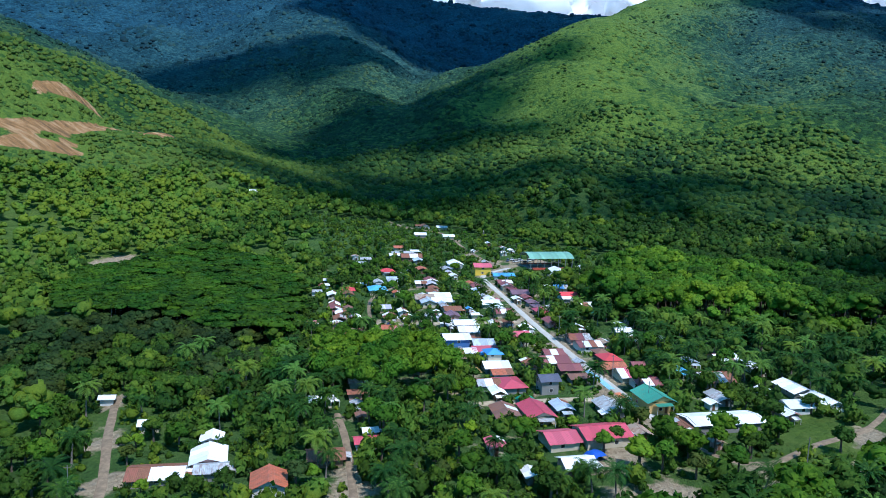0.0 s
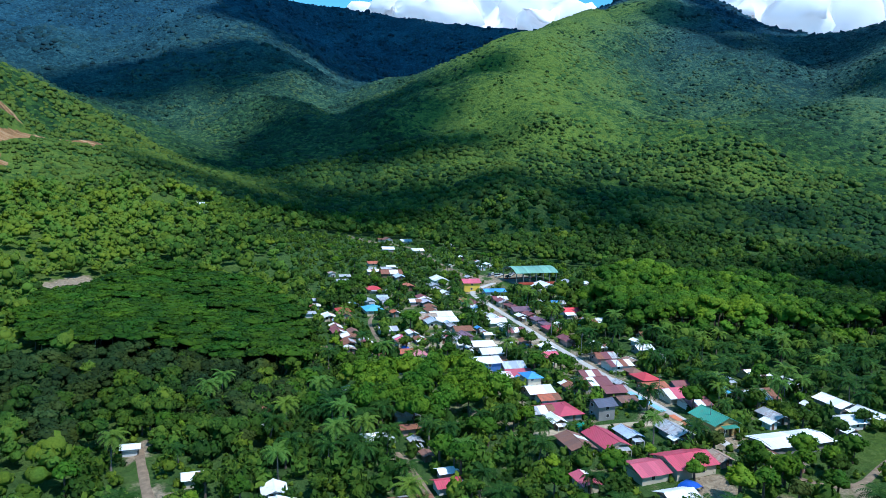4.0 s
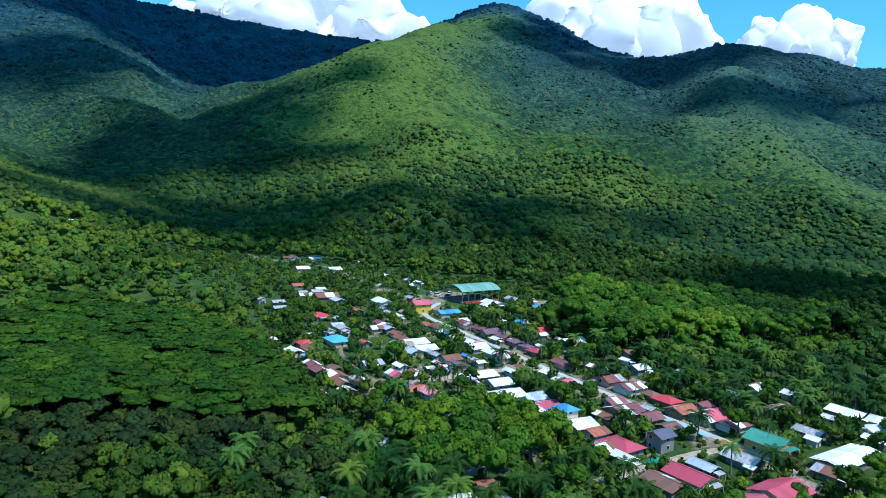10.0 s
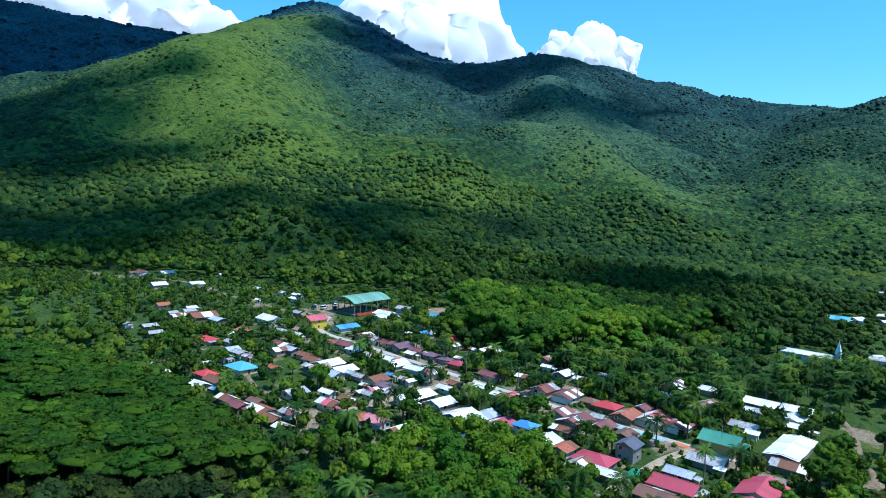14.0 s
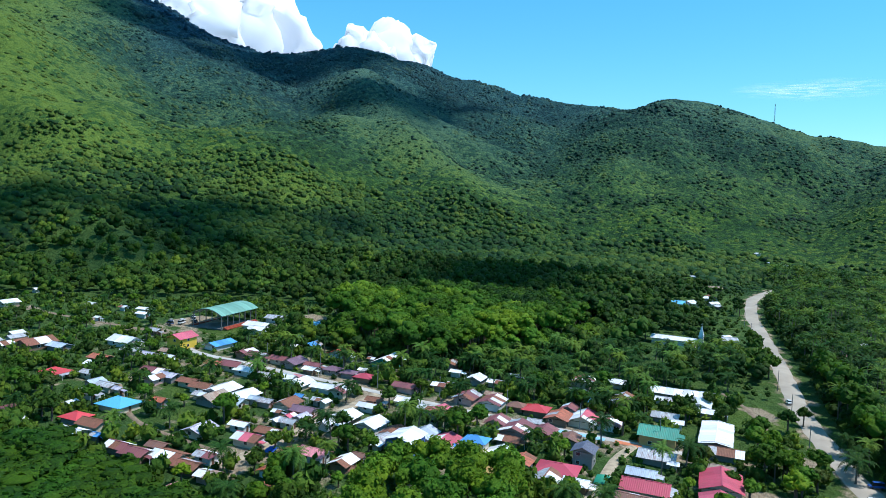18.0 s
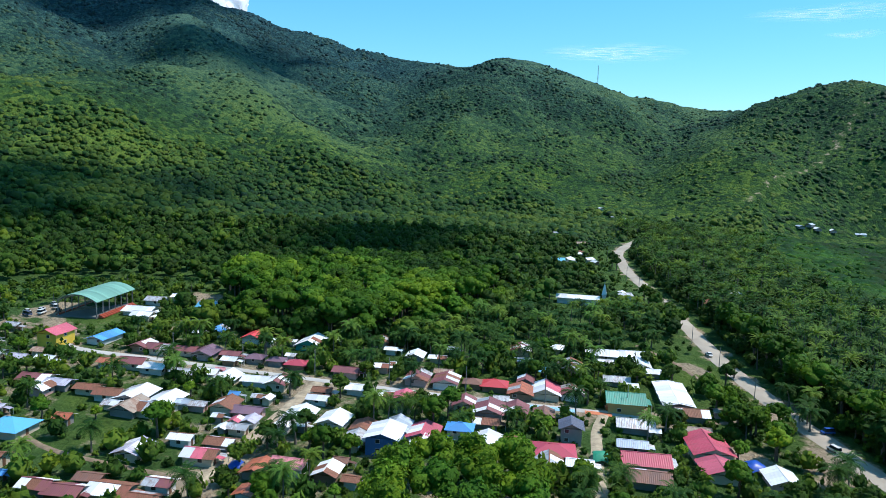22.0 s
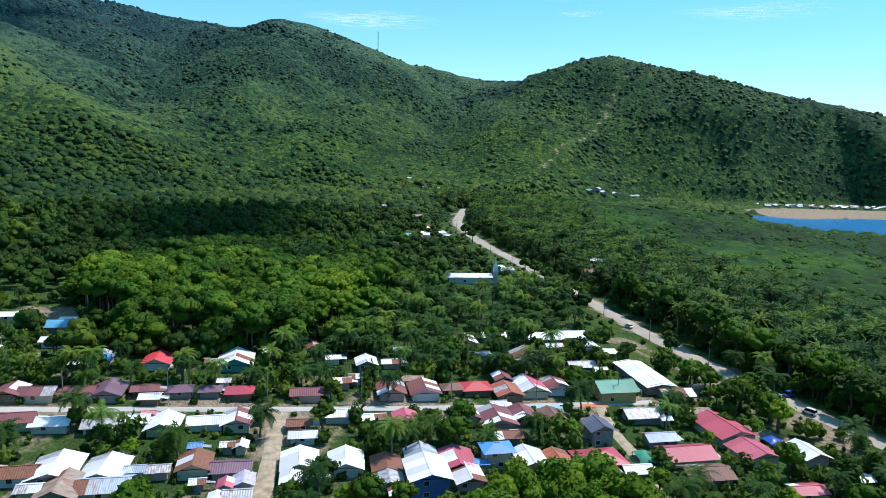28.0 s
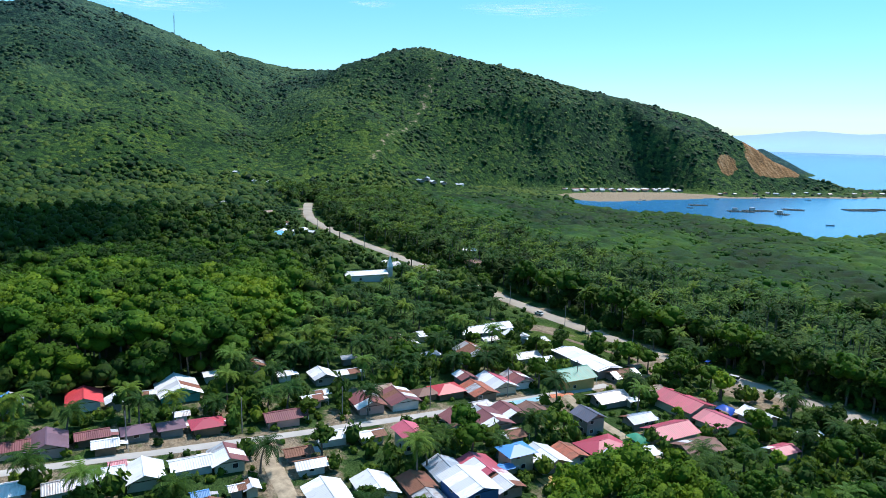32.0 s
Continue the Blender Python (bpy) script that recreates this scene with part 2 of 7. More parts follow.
def leaf_mat(name, dark, mid, light, through=0.35, grain=1.6, relief=0.35, airy=0.25, far=None):
    """Leaves: tint by tree (attribute 'tint'), every leaf clump a little apart."""
    m = bpy.data.materials.new(name)
    n, l, b = nodes_of(m)
    att = n.new("ShaderNodeAttribute")
    att.attribute_name = "tint"
    isl = n.new("ShaderNodeNewGeometry").outputs["Random Per Island"]
    add = n.new("ShaderNodeMath")
    add.operation = "MULTIPLY_ADD"
    l.new(isl, add.inputs[0])
    add.inputs[1].default_value = 0.30
    l.new(att.outputs["Fac"], add.inputs[2])
    rnd = n.new("ShaderNodeObjectInfo").outputs["Random"]
    add2 = n.new("ShaderNodeMath")
    add2.operation = "MULTIPLY_ADD"
    l.new(rnd, add2.inputs[0])
    add2.inputs[1].default_value = 0.25
    l.new(add.outputs[0], add2.inputs[2])
    c = ramp(n, [(0.12, dark), (0.6, mid), (1.0, light)])
    pos = n.new("ShaderNodeNewGeometry").outputs["Position"]
    fine = noise_tex(n, l, grain, 4, 0.75, pos)
    add3 = n.new("ShaderNodeMath")
    add3.operation = "MULTIPLY_ADD"
    l.new(fine.outputs[0], add3.inputs[0])
    add3.inputs[1].default_value = 0.9
    off = n.new("ShaderNodeMath")
    off.operation = "SUBTRACT"
    l.new(add2.outputs[0], off.inputs[0])
    off.inputs[1].default_value = 0.45
    l.new(off.outputs[0], add3.inputs[2])
    l.new(add3.outputs[0], c.inputs[0])
    col = c.outputs[0]
    # far: the same leaf colours with distance haze painted in
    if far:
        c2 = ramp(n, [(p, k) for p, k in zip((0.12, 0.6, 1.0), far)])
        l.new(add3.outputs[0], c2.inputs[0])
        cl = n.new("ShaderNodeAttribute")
        cl.attribute_name = "haze_tint"
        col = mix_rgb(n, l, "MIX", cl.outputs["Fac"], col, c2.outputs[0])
    # one tree yellower, the next bluer
    kind = n.new("ShaderNodeTexNoise")
    kind.inputs["Scale"].default_value, kind.inputs["Detail"].default_value = 0.075, 2.0
    l.new(pos, kind.inputs["Vector"])
    sort = ramp(n, [(0.36, (0.80, 1.0, 1.15)), (0.50, (1.0, 1.0, 1.0)), (0.64, (1.22, 1.08, 0.74))])
    l.new(kind.outputs[0], sort.inputs[0])
    col = mix_rgb(n, l, "MULTIPLY", 1.0 if not far else 0.5, col, sort.outputs[0])
    l.new(col, b.inputs["Base Color"])
    # open foliage scatters light: its mean normal leans to the sky
    lean = n.new("ShaderNodeVectorMath")
    lean.operation = "MULTIPLY_ADD"
    l.new(n.new("ShaderNodeNewGeometry").outputs["Normal"], lean.inputs[0])
    lean.inputs[1].default_value, lean.inputs[2].default_value = (1 - airy,) * 3, (0.0, 0.0, airy)
    unit = n.new("ShaderNodeVectorMath")
    unit.operation = "NORMALIZE"
    l.new(lean.outputs[0], unit.inputs[0])
    bump = n.new("ShaderNodeBump")
    bump.inputs["Strength"].default_value, bump.inputs["Distance"].default_value = 0.8, relief
    l.new(fine.outputs[0], bump.inputs["Height"])
    l.new(unit.outputs[0], bump.inputs["Normal"])
    l.new(bump.outputs[0], b.inputs["Normal"])
    b.inputs["Roughness"].default_value = 0.62
    b.inputs["Specular IOR Level"].default_value = 0.12
    tr = n.new("ShaderNodeBsdfTranslucent")
    l.new(col, tr.inputs[0])
    ms = n.new("ShaderNodeMixShader")
    ms.inputs[0].default_value = through
    l.new(b.outputs[0], ms.inputs[1])
    l.new(tr.outputs[0], ms.inputs[2])
    l.new(ms.outputs[0], n["Material Output"].inputs[0])
    return m


LEAF = leaf_mat("broad_leaves", (0.012, 0.032, 0.005), (0.050, 0.107, 0.011), (0.145, 0.222, 0.022), 0.35, 1.6, 0.35, 0.32)
BRIGHT = leaf_mat("bright_leaves", (0.012, 0.042, 0.004), (0.066, 0.152, 0.009), (0.185, 0.302, 0.019), 0.35, 1.6, 0.35, 0.32)
MANGO = leaf_mat("mango_leaves", (0.017, 0.034, 0.008), (0.052, 0.086, 0.018), (0.118, 0.150, 0.036), 0.35, 1.6, 0.35, 0.32)
PALM = leaf_mat("palm_leaves", (0.008, 0.034, 0.006), (0.028, 0.082, 0.012), (0.120, 0.205, 0.028), 0.28, 1.6, 0.2, 0.2)
MANGROVE = leaf_mat("mangrove_leaves", (0.006, 0.029, 0.005), (0.020, 0.080, 0.008), (0.062, 0.162, 0.013), 0.3, 1.4, 0.6, 0.22)
# the last three colours carry the painted blue haze of distance
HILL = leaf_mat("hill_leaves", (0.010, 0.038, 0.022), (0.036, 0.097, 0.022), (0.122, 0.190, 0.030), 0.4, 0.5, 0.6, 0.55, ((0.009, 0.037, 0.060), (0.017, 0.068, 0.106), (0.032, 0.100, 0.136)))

# ---- ground ----
SEA = -5.0
# crest lines of the hills: x, y and height above the plain, and the spread of their foot
RIDGES = [
    ([(-1500, 2300, 560), (-700, 2750, 640), (175, 3033, 640), (640, 2420, 490), (860, 2080, 520), (950, 1800, 404), (1025, 1588, 372), (1110, 1380, 362), (1200, 1150, 322), (1290, 880, 262), (1310, 595, 236), (1340, 447, 222), (1376, 215, 162)], 2.4), 
    ([(1376, 215, 162), (1260, 100, 190), (1150, 29, 206), (1045, -90, 206), (1005, -220, 172), (945, -400, 132), (880, -520, 92), (830, -590, 45), (800, -640, 8)], 2.2), 
    ([(860, 2080, 520), (480, 1620, 410), (250, 1290, 270), (190, 1050, 150), (160, 850, 72), (150, 660, 26)], 2.5), 
    ([(1110, 1380, 362), (900, 1130, 280), (760, 900, 165), (640, 680, 70)], 2.5), 
    ([(860, 2080, 470), (690, 1500, 290), (600, 1150, 205), (490, 950, 120), (420, 780, 50)], 2.6), 
    ([(1310, 595, 236), (1100, 590, 180), (900, 590, 105), (700, 440, 28)], 2.8), 
    ([(1150, 29, 196), (1000, 130, 86), (860, 190, 26)], 2.2), 
    ([(-1300, 1400, 420), (-800, 900, 290), (-560, 740, 180), (-400, 690, 105), (-250, 720, 60), (-130, 700, 14)], 2.8), 
    ([(-700, 2750, 640), (-350, 2000, 400), (-200, 1500, 210), (-120, 1150, 90), (-60, 950, 30)], 2.4), 
    ([(-1300, 1400, 420), (-1500, 400, 300), (-1500, -900, 200)], 2.6), 
]


def vnoise(x, y, seed=0):
    xi, yi = np.floor(x).astype(np.int64), np.floor(y).astype(np.int64)
    fx, fy = x - xi, y - yi
    fx, fy = fx * fx * fx * (fx * (fx * 6 - 15) + 10), fy * fy * fy * (fy * (fy * 6 - 15) + 10)

    def h(a, b):
        k = (a * 374761393 + b * 668265263 + seed * 69069) & 0x7FFFFFFF
        k = ((k ^ (k >> 13)) * 1274126177) & 0x7FFFFFFF
        return ((k ^ (k >> 16)) & 0xFFFF) / 65535.0

    return (h(xi, yi) * (1 - fx) + h(xi + 1, yi) * fx) * (1 - fy) + (h(xi, yi + 1) * (1 - fx) + h(xi + 1, yi + 1) * fx) * fy


def fbm(x, y, seed, octaves=4):
    s, a, tot = 0.0, 1.0, 0.0
    for i in range(octaves):
        s, tot = s + a * vnoise(x * 2**i, y * 2**i, seed + i), tot + a
        a *= 0.5
    return s / tot


def plain_z(x, y):
    p = -9.5 + 0.0454 * y + 0.0122 * x
    p = np.where(p > 35, 35 + (p - 35) * 0.25, p)
    return np.maximum(p, -4.3)


def smooth_line(pts):
    for _ in range(2):
        q = [pts[0]]
        for p0, p1 in zip(pts, pts[1:]):
            q += [tuple(0.75 * a + 0.25 * b for a, b in zip(p0, p1)), tuple(0.25 * a + 0.75 * b for a, b in zip(p0, p1))]
        pts = q + [pts[-1]]
    return pts


CRESTS = [(smooth_line(p), k) for p, k in RIDGES]


def hills(x, y):
    wx = x + 70 * (vnoise(x / 230, y / 230, 3) - 0.5) + 22 * (vnoise(x / 80, y / 80, 4) - 0.5)
    wy = y + 70 * (vnoise(x / 230, y / 230, 5) - 0.5) + 22 * (vnoise(x / 80, y / 80, 6) - 0.5)
    total = 0.0
    for pts, k in CRESTS:
        best = 0.0
        for (ax, ay, az), (bx, by, bz) in zip(pts, pts[1:]):
            dx, dy = bx - ax, by - ay
            s = np.clip(((wx - ax) * dx + (wy - ay) * dy) / (dx * dx + dy * dy), 0, 1)
            z = az + s * (bz - az)
            r = 14 + 0.11 * z
            far = np.sqrt((wx - ax - s * dx) ** 2 + (wy - ay - s * dy) ** 2 + r * r) - r
            best = np.maximum(best, z * np.clip(1 - far / (z * k + 1), 0, 1) ** 1.45)
        total = total + (0.975 * best) ** 6.0
    return total ** (1 / 6.0)


WATERSHED = [(p[0], p[1]) for p in RIDGES[0][0] + RIDGES[1][0][1:]]


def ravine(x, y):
    """1 in the beds of the gullies, where the hill crowns are tinted darker, to 0 on the ribs between them."""
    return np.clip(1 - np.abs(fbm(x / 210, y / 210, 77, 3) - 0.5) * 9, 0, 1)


def near_line(x, y, pts):
    """Distance from points to a polyline."""
    best = np.full(np.shape(x), 1e9)
    for (ax, ay), (bx, by) in zip(pts, pts[1:]):
        dx, dy = bx - ax, by - ay
        s = np.clip(((x - ax) * dx + (y - ay) * dy) / (dx * dx + dy * dy), 0, 1)
        best = np.minimum(best, np.hypot(x - ax - s * dx, y - ay - s * dy))
    return best


def in_poly(x, y, pts):
    inside = np.zeros(np.shape(x), bool)
    for (ax, ay), (bx, by) in zip(pts, pts[1:] + pts[:1]):
        c = (ay > y) != (by > y)
        inside ^= c & (x < (bx - ax) * (y - ay) / ((by - ay) or 1e-9) + ax)
    return inside


SHORE = [(690, -84), (640, -52), (560, -32), (525, -60), (502, -110), (440, -137), (395, -145), (332, -118), (335, -160), (352, -215), (330, -420), (300, -4950), (4950, -4950), (4950, -3100), (1500, -1010), (1200, -800), (1020, -640), (960, -610), (870, -640), (850, -780), (712, -780), (711, -400), (711, -290), (690, -225), (678, -160), (672, -105)]


def water(x, y):
    """Metres inside the water; negative on land."""
    d = near_line(x, y, SHORE + SHORE[:1])
    return np.where(in_poly(x, y, SHORE), d, -d) + 14 * (vnoise(x / 45, y / 45, 8) - 0.5)


def height(x, y):
    x, y = np.asarray(x, float), np.asarray(y, float)
    rise = np.clip((-water(x, y) - 70 - 95 * np.clip((y + 360) / 60, 0, 1)) / 90, 0, 1)
    up = hills(x, y) * np.where((x > 600) & (y < 150), rise**0.8, 1.0)
    gully = np.abs(fbm(x / 210, y / 210, 77, 3) - 0.5) * 4 - 0.5
    off = np.clip(near_line(x, y, WATERSHED) / 260, 0, 1)
    h = plain_z(x, y) + up + (np.where((x > 600) & (y < 150), 4, 8.5) + 17 * off) * gully * np.clip((up - 12) / 90, 0, 1)
    m = np.clip(water(x, y) / 16 + 0.28, 0, 1)
    m = m * m * (3 - 2 * m)
    h = h * (1 - m) + (SEA - 6) * m
    # the low headland beyond the hill
    head = 62 * np.clip(1 - np.hypot((x - 1390) / 210, (y + 930) / 120 + (x - 1390) / 330), 0, 1) ** 0.9
    return np.maximum(h, SEA - 2 + head)


def ground_z(x, y):
    return float(height(np.array([x]), np.array([y]))[0])


def mesh_from(name, verts, faces, material=None, smooth=False):
    me = bpy.data.meshes.new(name)
    me.from_pydata(verts, [], faces)
    if material:
        me.materials.append(material)
    if smooth:
        me.polygons.foreach_set("use_smooth", [True] * len(me.polygons))
    me.update()
    return me


def big_mesh(name, verts, faces, material, tint=None, smooth=False):
    """A mesh out of numpy arrays: verts (n, 3), faces (m, 3 or 4)."""
    me = bpy.data.meshes.new(name)
    k = faces.shape[1]
    me.vertices.add(len(verts))
    me.vertices.foreach_set("co", np.asarray(verts, np.float32).ravel())
    me.loops.add(faces.size)
    me.loops.foreach_set("vertex_index", faces.astype(np.int32).ravel())
    me.polygons.add(len(faces))
    me.polygons.foreach_set("loop_start", np.arange(0, faces.size, k, dtype=np.int32))
    if smooth:
        me.polygons.foreach_set("use_smooth", np.ones(len(faces), bool))
    me.materials.append(material)
    me.update(calc_edges=True)
    if tint is not None:
        a = me.attributes.new("tint", "FLOAT", "POINT")
        a.data.foreach_set("value", np.asarray(tint, np.float32))
    return me


def steps(*spans):
    out = []
    for a, b, s in spans:
        out.append(np.arange(a, b, s))
    return np.concatenate(out)


gx = steps((-4800, -1600, 160), (-1600, -420, 32), (-420, 1500, 10), (1500, 2200, 28), (2200, 4801, 130))
gy = steps((-4800, -1200, 180), (-1200, -660, 24), (-660, 1500, 10), (1500, 3200, 26), (3200, 4801, 160))
GX, GY = np.meshgrid(gx, gy)
GZ = height(GX, GY) + np.where((hills(GX, GY) > 6) & (height(GX, GY) > 1), 5.0 * (fbm(GX / 38, GY / 38, 21, 3) - 0.5), 0)
gv = np.stack([GX, GY, GZ], -1).reshape(-1, 3)
nx = len(gx)
ii = (np.arange(len(gy) - 1)[:, None] * nx + np.arange(nx - 1)[None, :]).ravel()
gf = np.stack([ii, ii + 1, ii + nx + 1, ii + nx], 1)

GROUND = bpy.data.materials.new("ground_cover")
_n, _l, _b = nodes_of(GROUND)
_pos = _n.new("ShaderNodeNewGeometry").outputs["Position"]
_big, _mid, _fine = noise_tex(_n, _l, 0.012, 4, 0.6, _pos), noise_tex(_n, _l, 0.09, 5, 0.65, _pos), noise_tex(_n, _l, 0.9, 5, 0.7, _pos)
_grass0 = ramp(_n, [(0.30, (0.024, 0.058, 0.016)), (0.50, (0.056, 0.112, 0.028)), (0.70, (0.105, 0.165, 0.042))])
_grass1 = ramp(_n, [(0.30, (0.040, 0.085, 0.016)), (0.50, (0.085, 0.14, 0.024)), (0.70, (0.15, 0.19, 0.05))])
_mix = _n.new("ShaderNodeMath")
_mix.operation = "MULTIPLY_ADD"
_l.new(_fine.outputs[0], _mix.inputs[0])
_mix.inputs[1].default_value = 0.45
_sub = _n.new("ShaderNodeMath")
_sub.operation = "MULTIPLY_ADD"
_l.new(_mid.outputs[0], _sub.inputs[0])
_sub.inputs[1].default_value, _sub.inputs[2].default_value = 0.55, 0.0
_l.new(_sub.outputs[0], _mix.inputs[2])
_l.new(_mix.outputs[0], _grass0.inputs[0])
_l.new(_mix.outputs[0], _grass1.inputs[0])
_a0 = _n.new("ShaderNodeAttribute")
_a0.attribute_name = "grassy"
_grass = mix_rgb(_n, _l, "MIX", _a0.outputs["Fac"], _grass0.outputs[0], _grass1.outputs[0])
_soil = ramp(_n, [(0.3, (0.24, 0.18, 0.115)), (0.7, (0.48, 0.39, 0.27))])
_l.new(_fine.outputs[0], _soil.inputs[0])
_bare = ramp(_n, [(0.34, (0.142, 0.090, 0.050)), (0.5, (0.332, 0.176, 0.073)), (0.66, (0.49, 0.32, 0.18))])
_down = _n.new("ShaderNodeMapping")
_down.inputs["Scale"].default_value = (0.03, 0.17, 0.03)
_l.new(_pos, _down.inputs[0])
_streak = noise_tex(_n, _l, 1.0, 5, 0.7, _down.outputs[0])
_l.new(_streak.outputs[0], _bare.inputs[0])
# on the hills a closed canopy: small crowns, each of its own green, blued by painted haze on the far range
_warp = _n.new("ShaderNodeVectorMath")
_warp.operation = "MULTIPLY_ADD"
_wn = noise_tex(_n, _l, 0.16, 3, 0.6, _pos)
_l.new(_wn.outputs["Color"], _warp.inputs[0])
_warp.inputs[1].default_value = (7.0, 7.0, 7.0)
_l.new(_pos, _warp.inputs[2])
_cell = _n.new("ShaderNodeTexVoronoi")
_cell.inputs["Scale"].default_value, _cell.inputs["Randomness"].default_value = 0.19, 1.0
_l.new(_warp.outputs[0], _cell.inputs["Vector"])
_hue = _n.new("ShaderNodeSeparateColor")
_l.new(_cell.outputs["Color"], _hue.inputs[0])
_t0 = _n.new("ShaderNodeMath")
_t0.operation = "MULTIPLY_ADD"
_l.new(_hue.outputs[0], _t0.inputs[0])
_t0.inputs[1].default_value = 0.46
_l.new(_sub.outputs[0], _t0.inputs[2])
_t1 = _n.new("ShaderNodeMath")
_t1.operation = "MULTIPLY_ADD"
_l.new(_a0.outputs["Fac"], _t1.inputs[0])
_t1.inputs[1].default_value = 0.34
_patch = _n.new("ShaderNodeMath")
_patch.operation = "MULTIPLY_ADD"
_l.new(_big.outputs[0], _patch.inputs[0])
_patch.inputs[1].default_value = 0.7
_shift = _n.new("ShaderNodeMath")
_l.new(_t0.outputs[0], _shift.inputs[0])
_shift.inputs[1].default_value = -0.40
_l.new(_shift.outputs[0], _patch.inputs[2])
_l.new(_patch.outputs[0], _t1.inputs[2])
_t2 = _n.new("ShaderNodeMath")
_t2.operation = "MULTIPLY_ADD"
_l.new(_fine.outputs[0], _t2.inputs[0])
_t2.inputs[1].default_value = 0.35
_l.new(_t1.outputs[0], _t2.inputs[2])
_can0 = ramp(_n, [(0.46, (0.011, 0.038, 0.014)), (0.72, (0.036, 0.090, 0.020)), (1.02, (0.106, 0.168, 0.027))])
# canopy greens again, with blue distance haze put into the colour
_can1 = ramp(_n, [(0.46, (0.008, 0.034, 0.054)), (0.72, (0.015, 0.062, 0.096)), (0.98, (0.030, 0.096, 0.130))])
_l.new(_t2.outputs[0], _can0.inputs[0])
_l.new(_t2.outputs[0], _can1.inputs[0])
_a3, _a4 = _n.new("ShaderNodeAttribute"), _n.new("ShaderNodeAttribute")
_a3.attribute_name, _a4.attribute_name = "haze_tint", "wooded"
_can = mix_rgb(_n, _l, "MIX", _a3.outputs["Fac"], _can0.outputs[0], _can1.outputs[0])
_grass = mix_rgb(_n, _l, "MIX", _a4.outputs["Fac"], _grass, _can)
_lump = _n.new("ShaderNodeMath")
_lump.operation = "MULTIPLY_ADD"
_l.new(_cell.outputs["Distance"], _lump.inputs[0])
_lump.inputs[1].default_value = -0.55
_l.new(_mix.outputs[0], _lump.inputs[2])
_a1, _a2 = _n.new("ShaderNodeAttribute"), _n.new("ShaderNodeAttribute")
_a1.attribute_name, _a2.attribute_name = "soil", "scar"
_edge = _n.new("ShaderNodeMath")
_edge.operation = "MULTIPLY_ADD"
_l.new(_mid.outputs[0], _edge.inputs[0])
_edge.inputs[1].default_value = 1.2
_l.new(_a1.outputs["Fac"], _edge.inputs[2])
_cut = ramp(_n, [(0.86, (0, 0, 0)), (1.0, (1, 1, 1))])
_l.new(_edge.outputs[0], _cut.inputs[0])
_c = mix_rgb(_n, _l, "MIX", _cut.outputs[0], _grass, _soil.outputs[0])
_e2 = _n.new("ShaderNodeMath")
_e2.operation = "MULTIPLY_ADD"
_l.new(_mid.outputs[0], _e2.inputs[0])
_e2.inputs[1].default_value = 0.8
_l.new(_a2.outputs["Fac"], _e2.inputs[2])
_cut2 = ramp(_n, [(0.84, (0, 0, 0)), (0.95, (1, 1, 1))])
_l.new(_e2.outputs[0], _cut2.inputs[0])
_c = mix_rgb(_n, _l, "MIX", _cut2.outputs[0], _c, _bare.outputs[0])
_l.new(_c, _b.inputs["Base Color"])
_b.inputs["Roughness"].default_value, _b.inputs["Specular IOR Level"].default_value = 0.95, 0.1
bumped(_n, _l, _b, _lump.outputs[0], 0.9, 4.0)


HIGHWAY = [(535, 262), (470, 268), (420, 268), (343, 251), (266, 225), (189, 201), (138, 186), (88, 165), (45, 143), (-30, 105), (-160, 40), (-420, -70), (-900, -230)]
MAIN = [(42, 428), (22, 405), (31, 366), (42, 311), (54, 259), (69, 205)]
SIDE = [(-30, 300), (-8, 303), (40, 311)]
LANE = [(6, 214), (30, 219), (57, 224), (66, 222)]
TRACK_A = [(-62, 100), (-79, 158), (-93, 190), (-101, 213)]
YARDWAY = [(69, 205), (72, 192), (80, 178), (92, 176), (104, 191), (131, 202), (150, 222)]
TRACK_B = [(-10, 120), (-19, 158), (-25, 191), (-30, 205)]
FARPATH = [(34, 430), (18, 482), (9, 520), (4, 552), (-17, 572), (-36, 582), (-46, 605)]
BACKPATH = [(-30, 300), (-36, 345), (-20, 380)]
BEACH = [(716, -310), (716, -420), (717, -620)]


LAWNS = ((-11, 361, 7), (-20, 337, 7), (-34, 343, 5), (11, 355, 5), (116, 200, 14), (58, 424, 10))
CUTLINE = [(770, 165), (870, 110), (958, 56), (1040, 10)]


def scars(x, y):
    cuts = [([(-420, 540), (-345, 570), (-341, 612), (-327, 650), (-318, 695), (-288, 734)], 7.5), ([(-372, 645), (-358, 668), (-344, 692)], 6), ([(-340, 548), (-320, 575), (-312, 590)], 8), ([(-341, 612), (-318, 600)], 5)]
    v = np.zeros(np.shape(x))
    for pts, w in cuts:
        v = np.maximum(v, np.clip(1.5 - near_line(x, y, pts) / w, 0, 1))
    for slip in ([(872, -468), (874, -500), (846, -536), (820, -546), (811, -500), (811, -458), (838, -453)], [(838, -394), (848, -431), (824, -428), (813, -395)]):
        d = near_line(x, y, slip + slip[:1])
        v = np.maximum(v, np.clip(0.45 + np.where(in_poly(x, y, slip), d, -d) / 9, 0, 1))
    return v


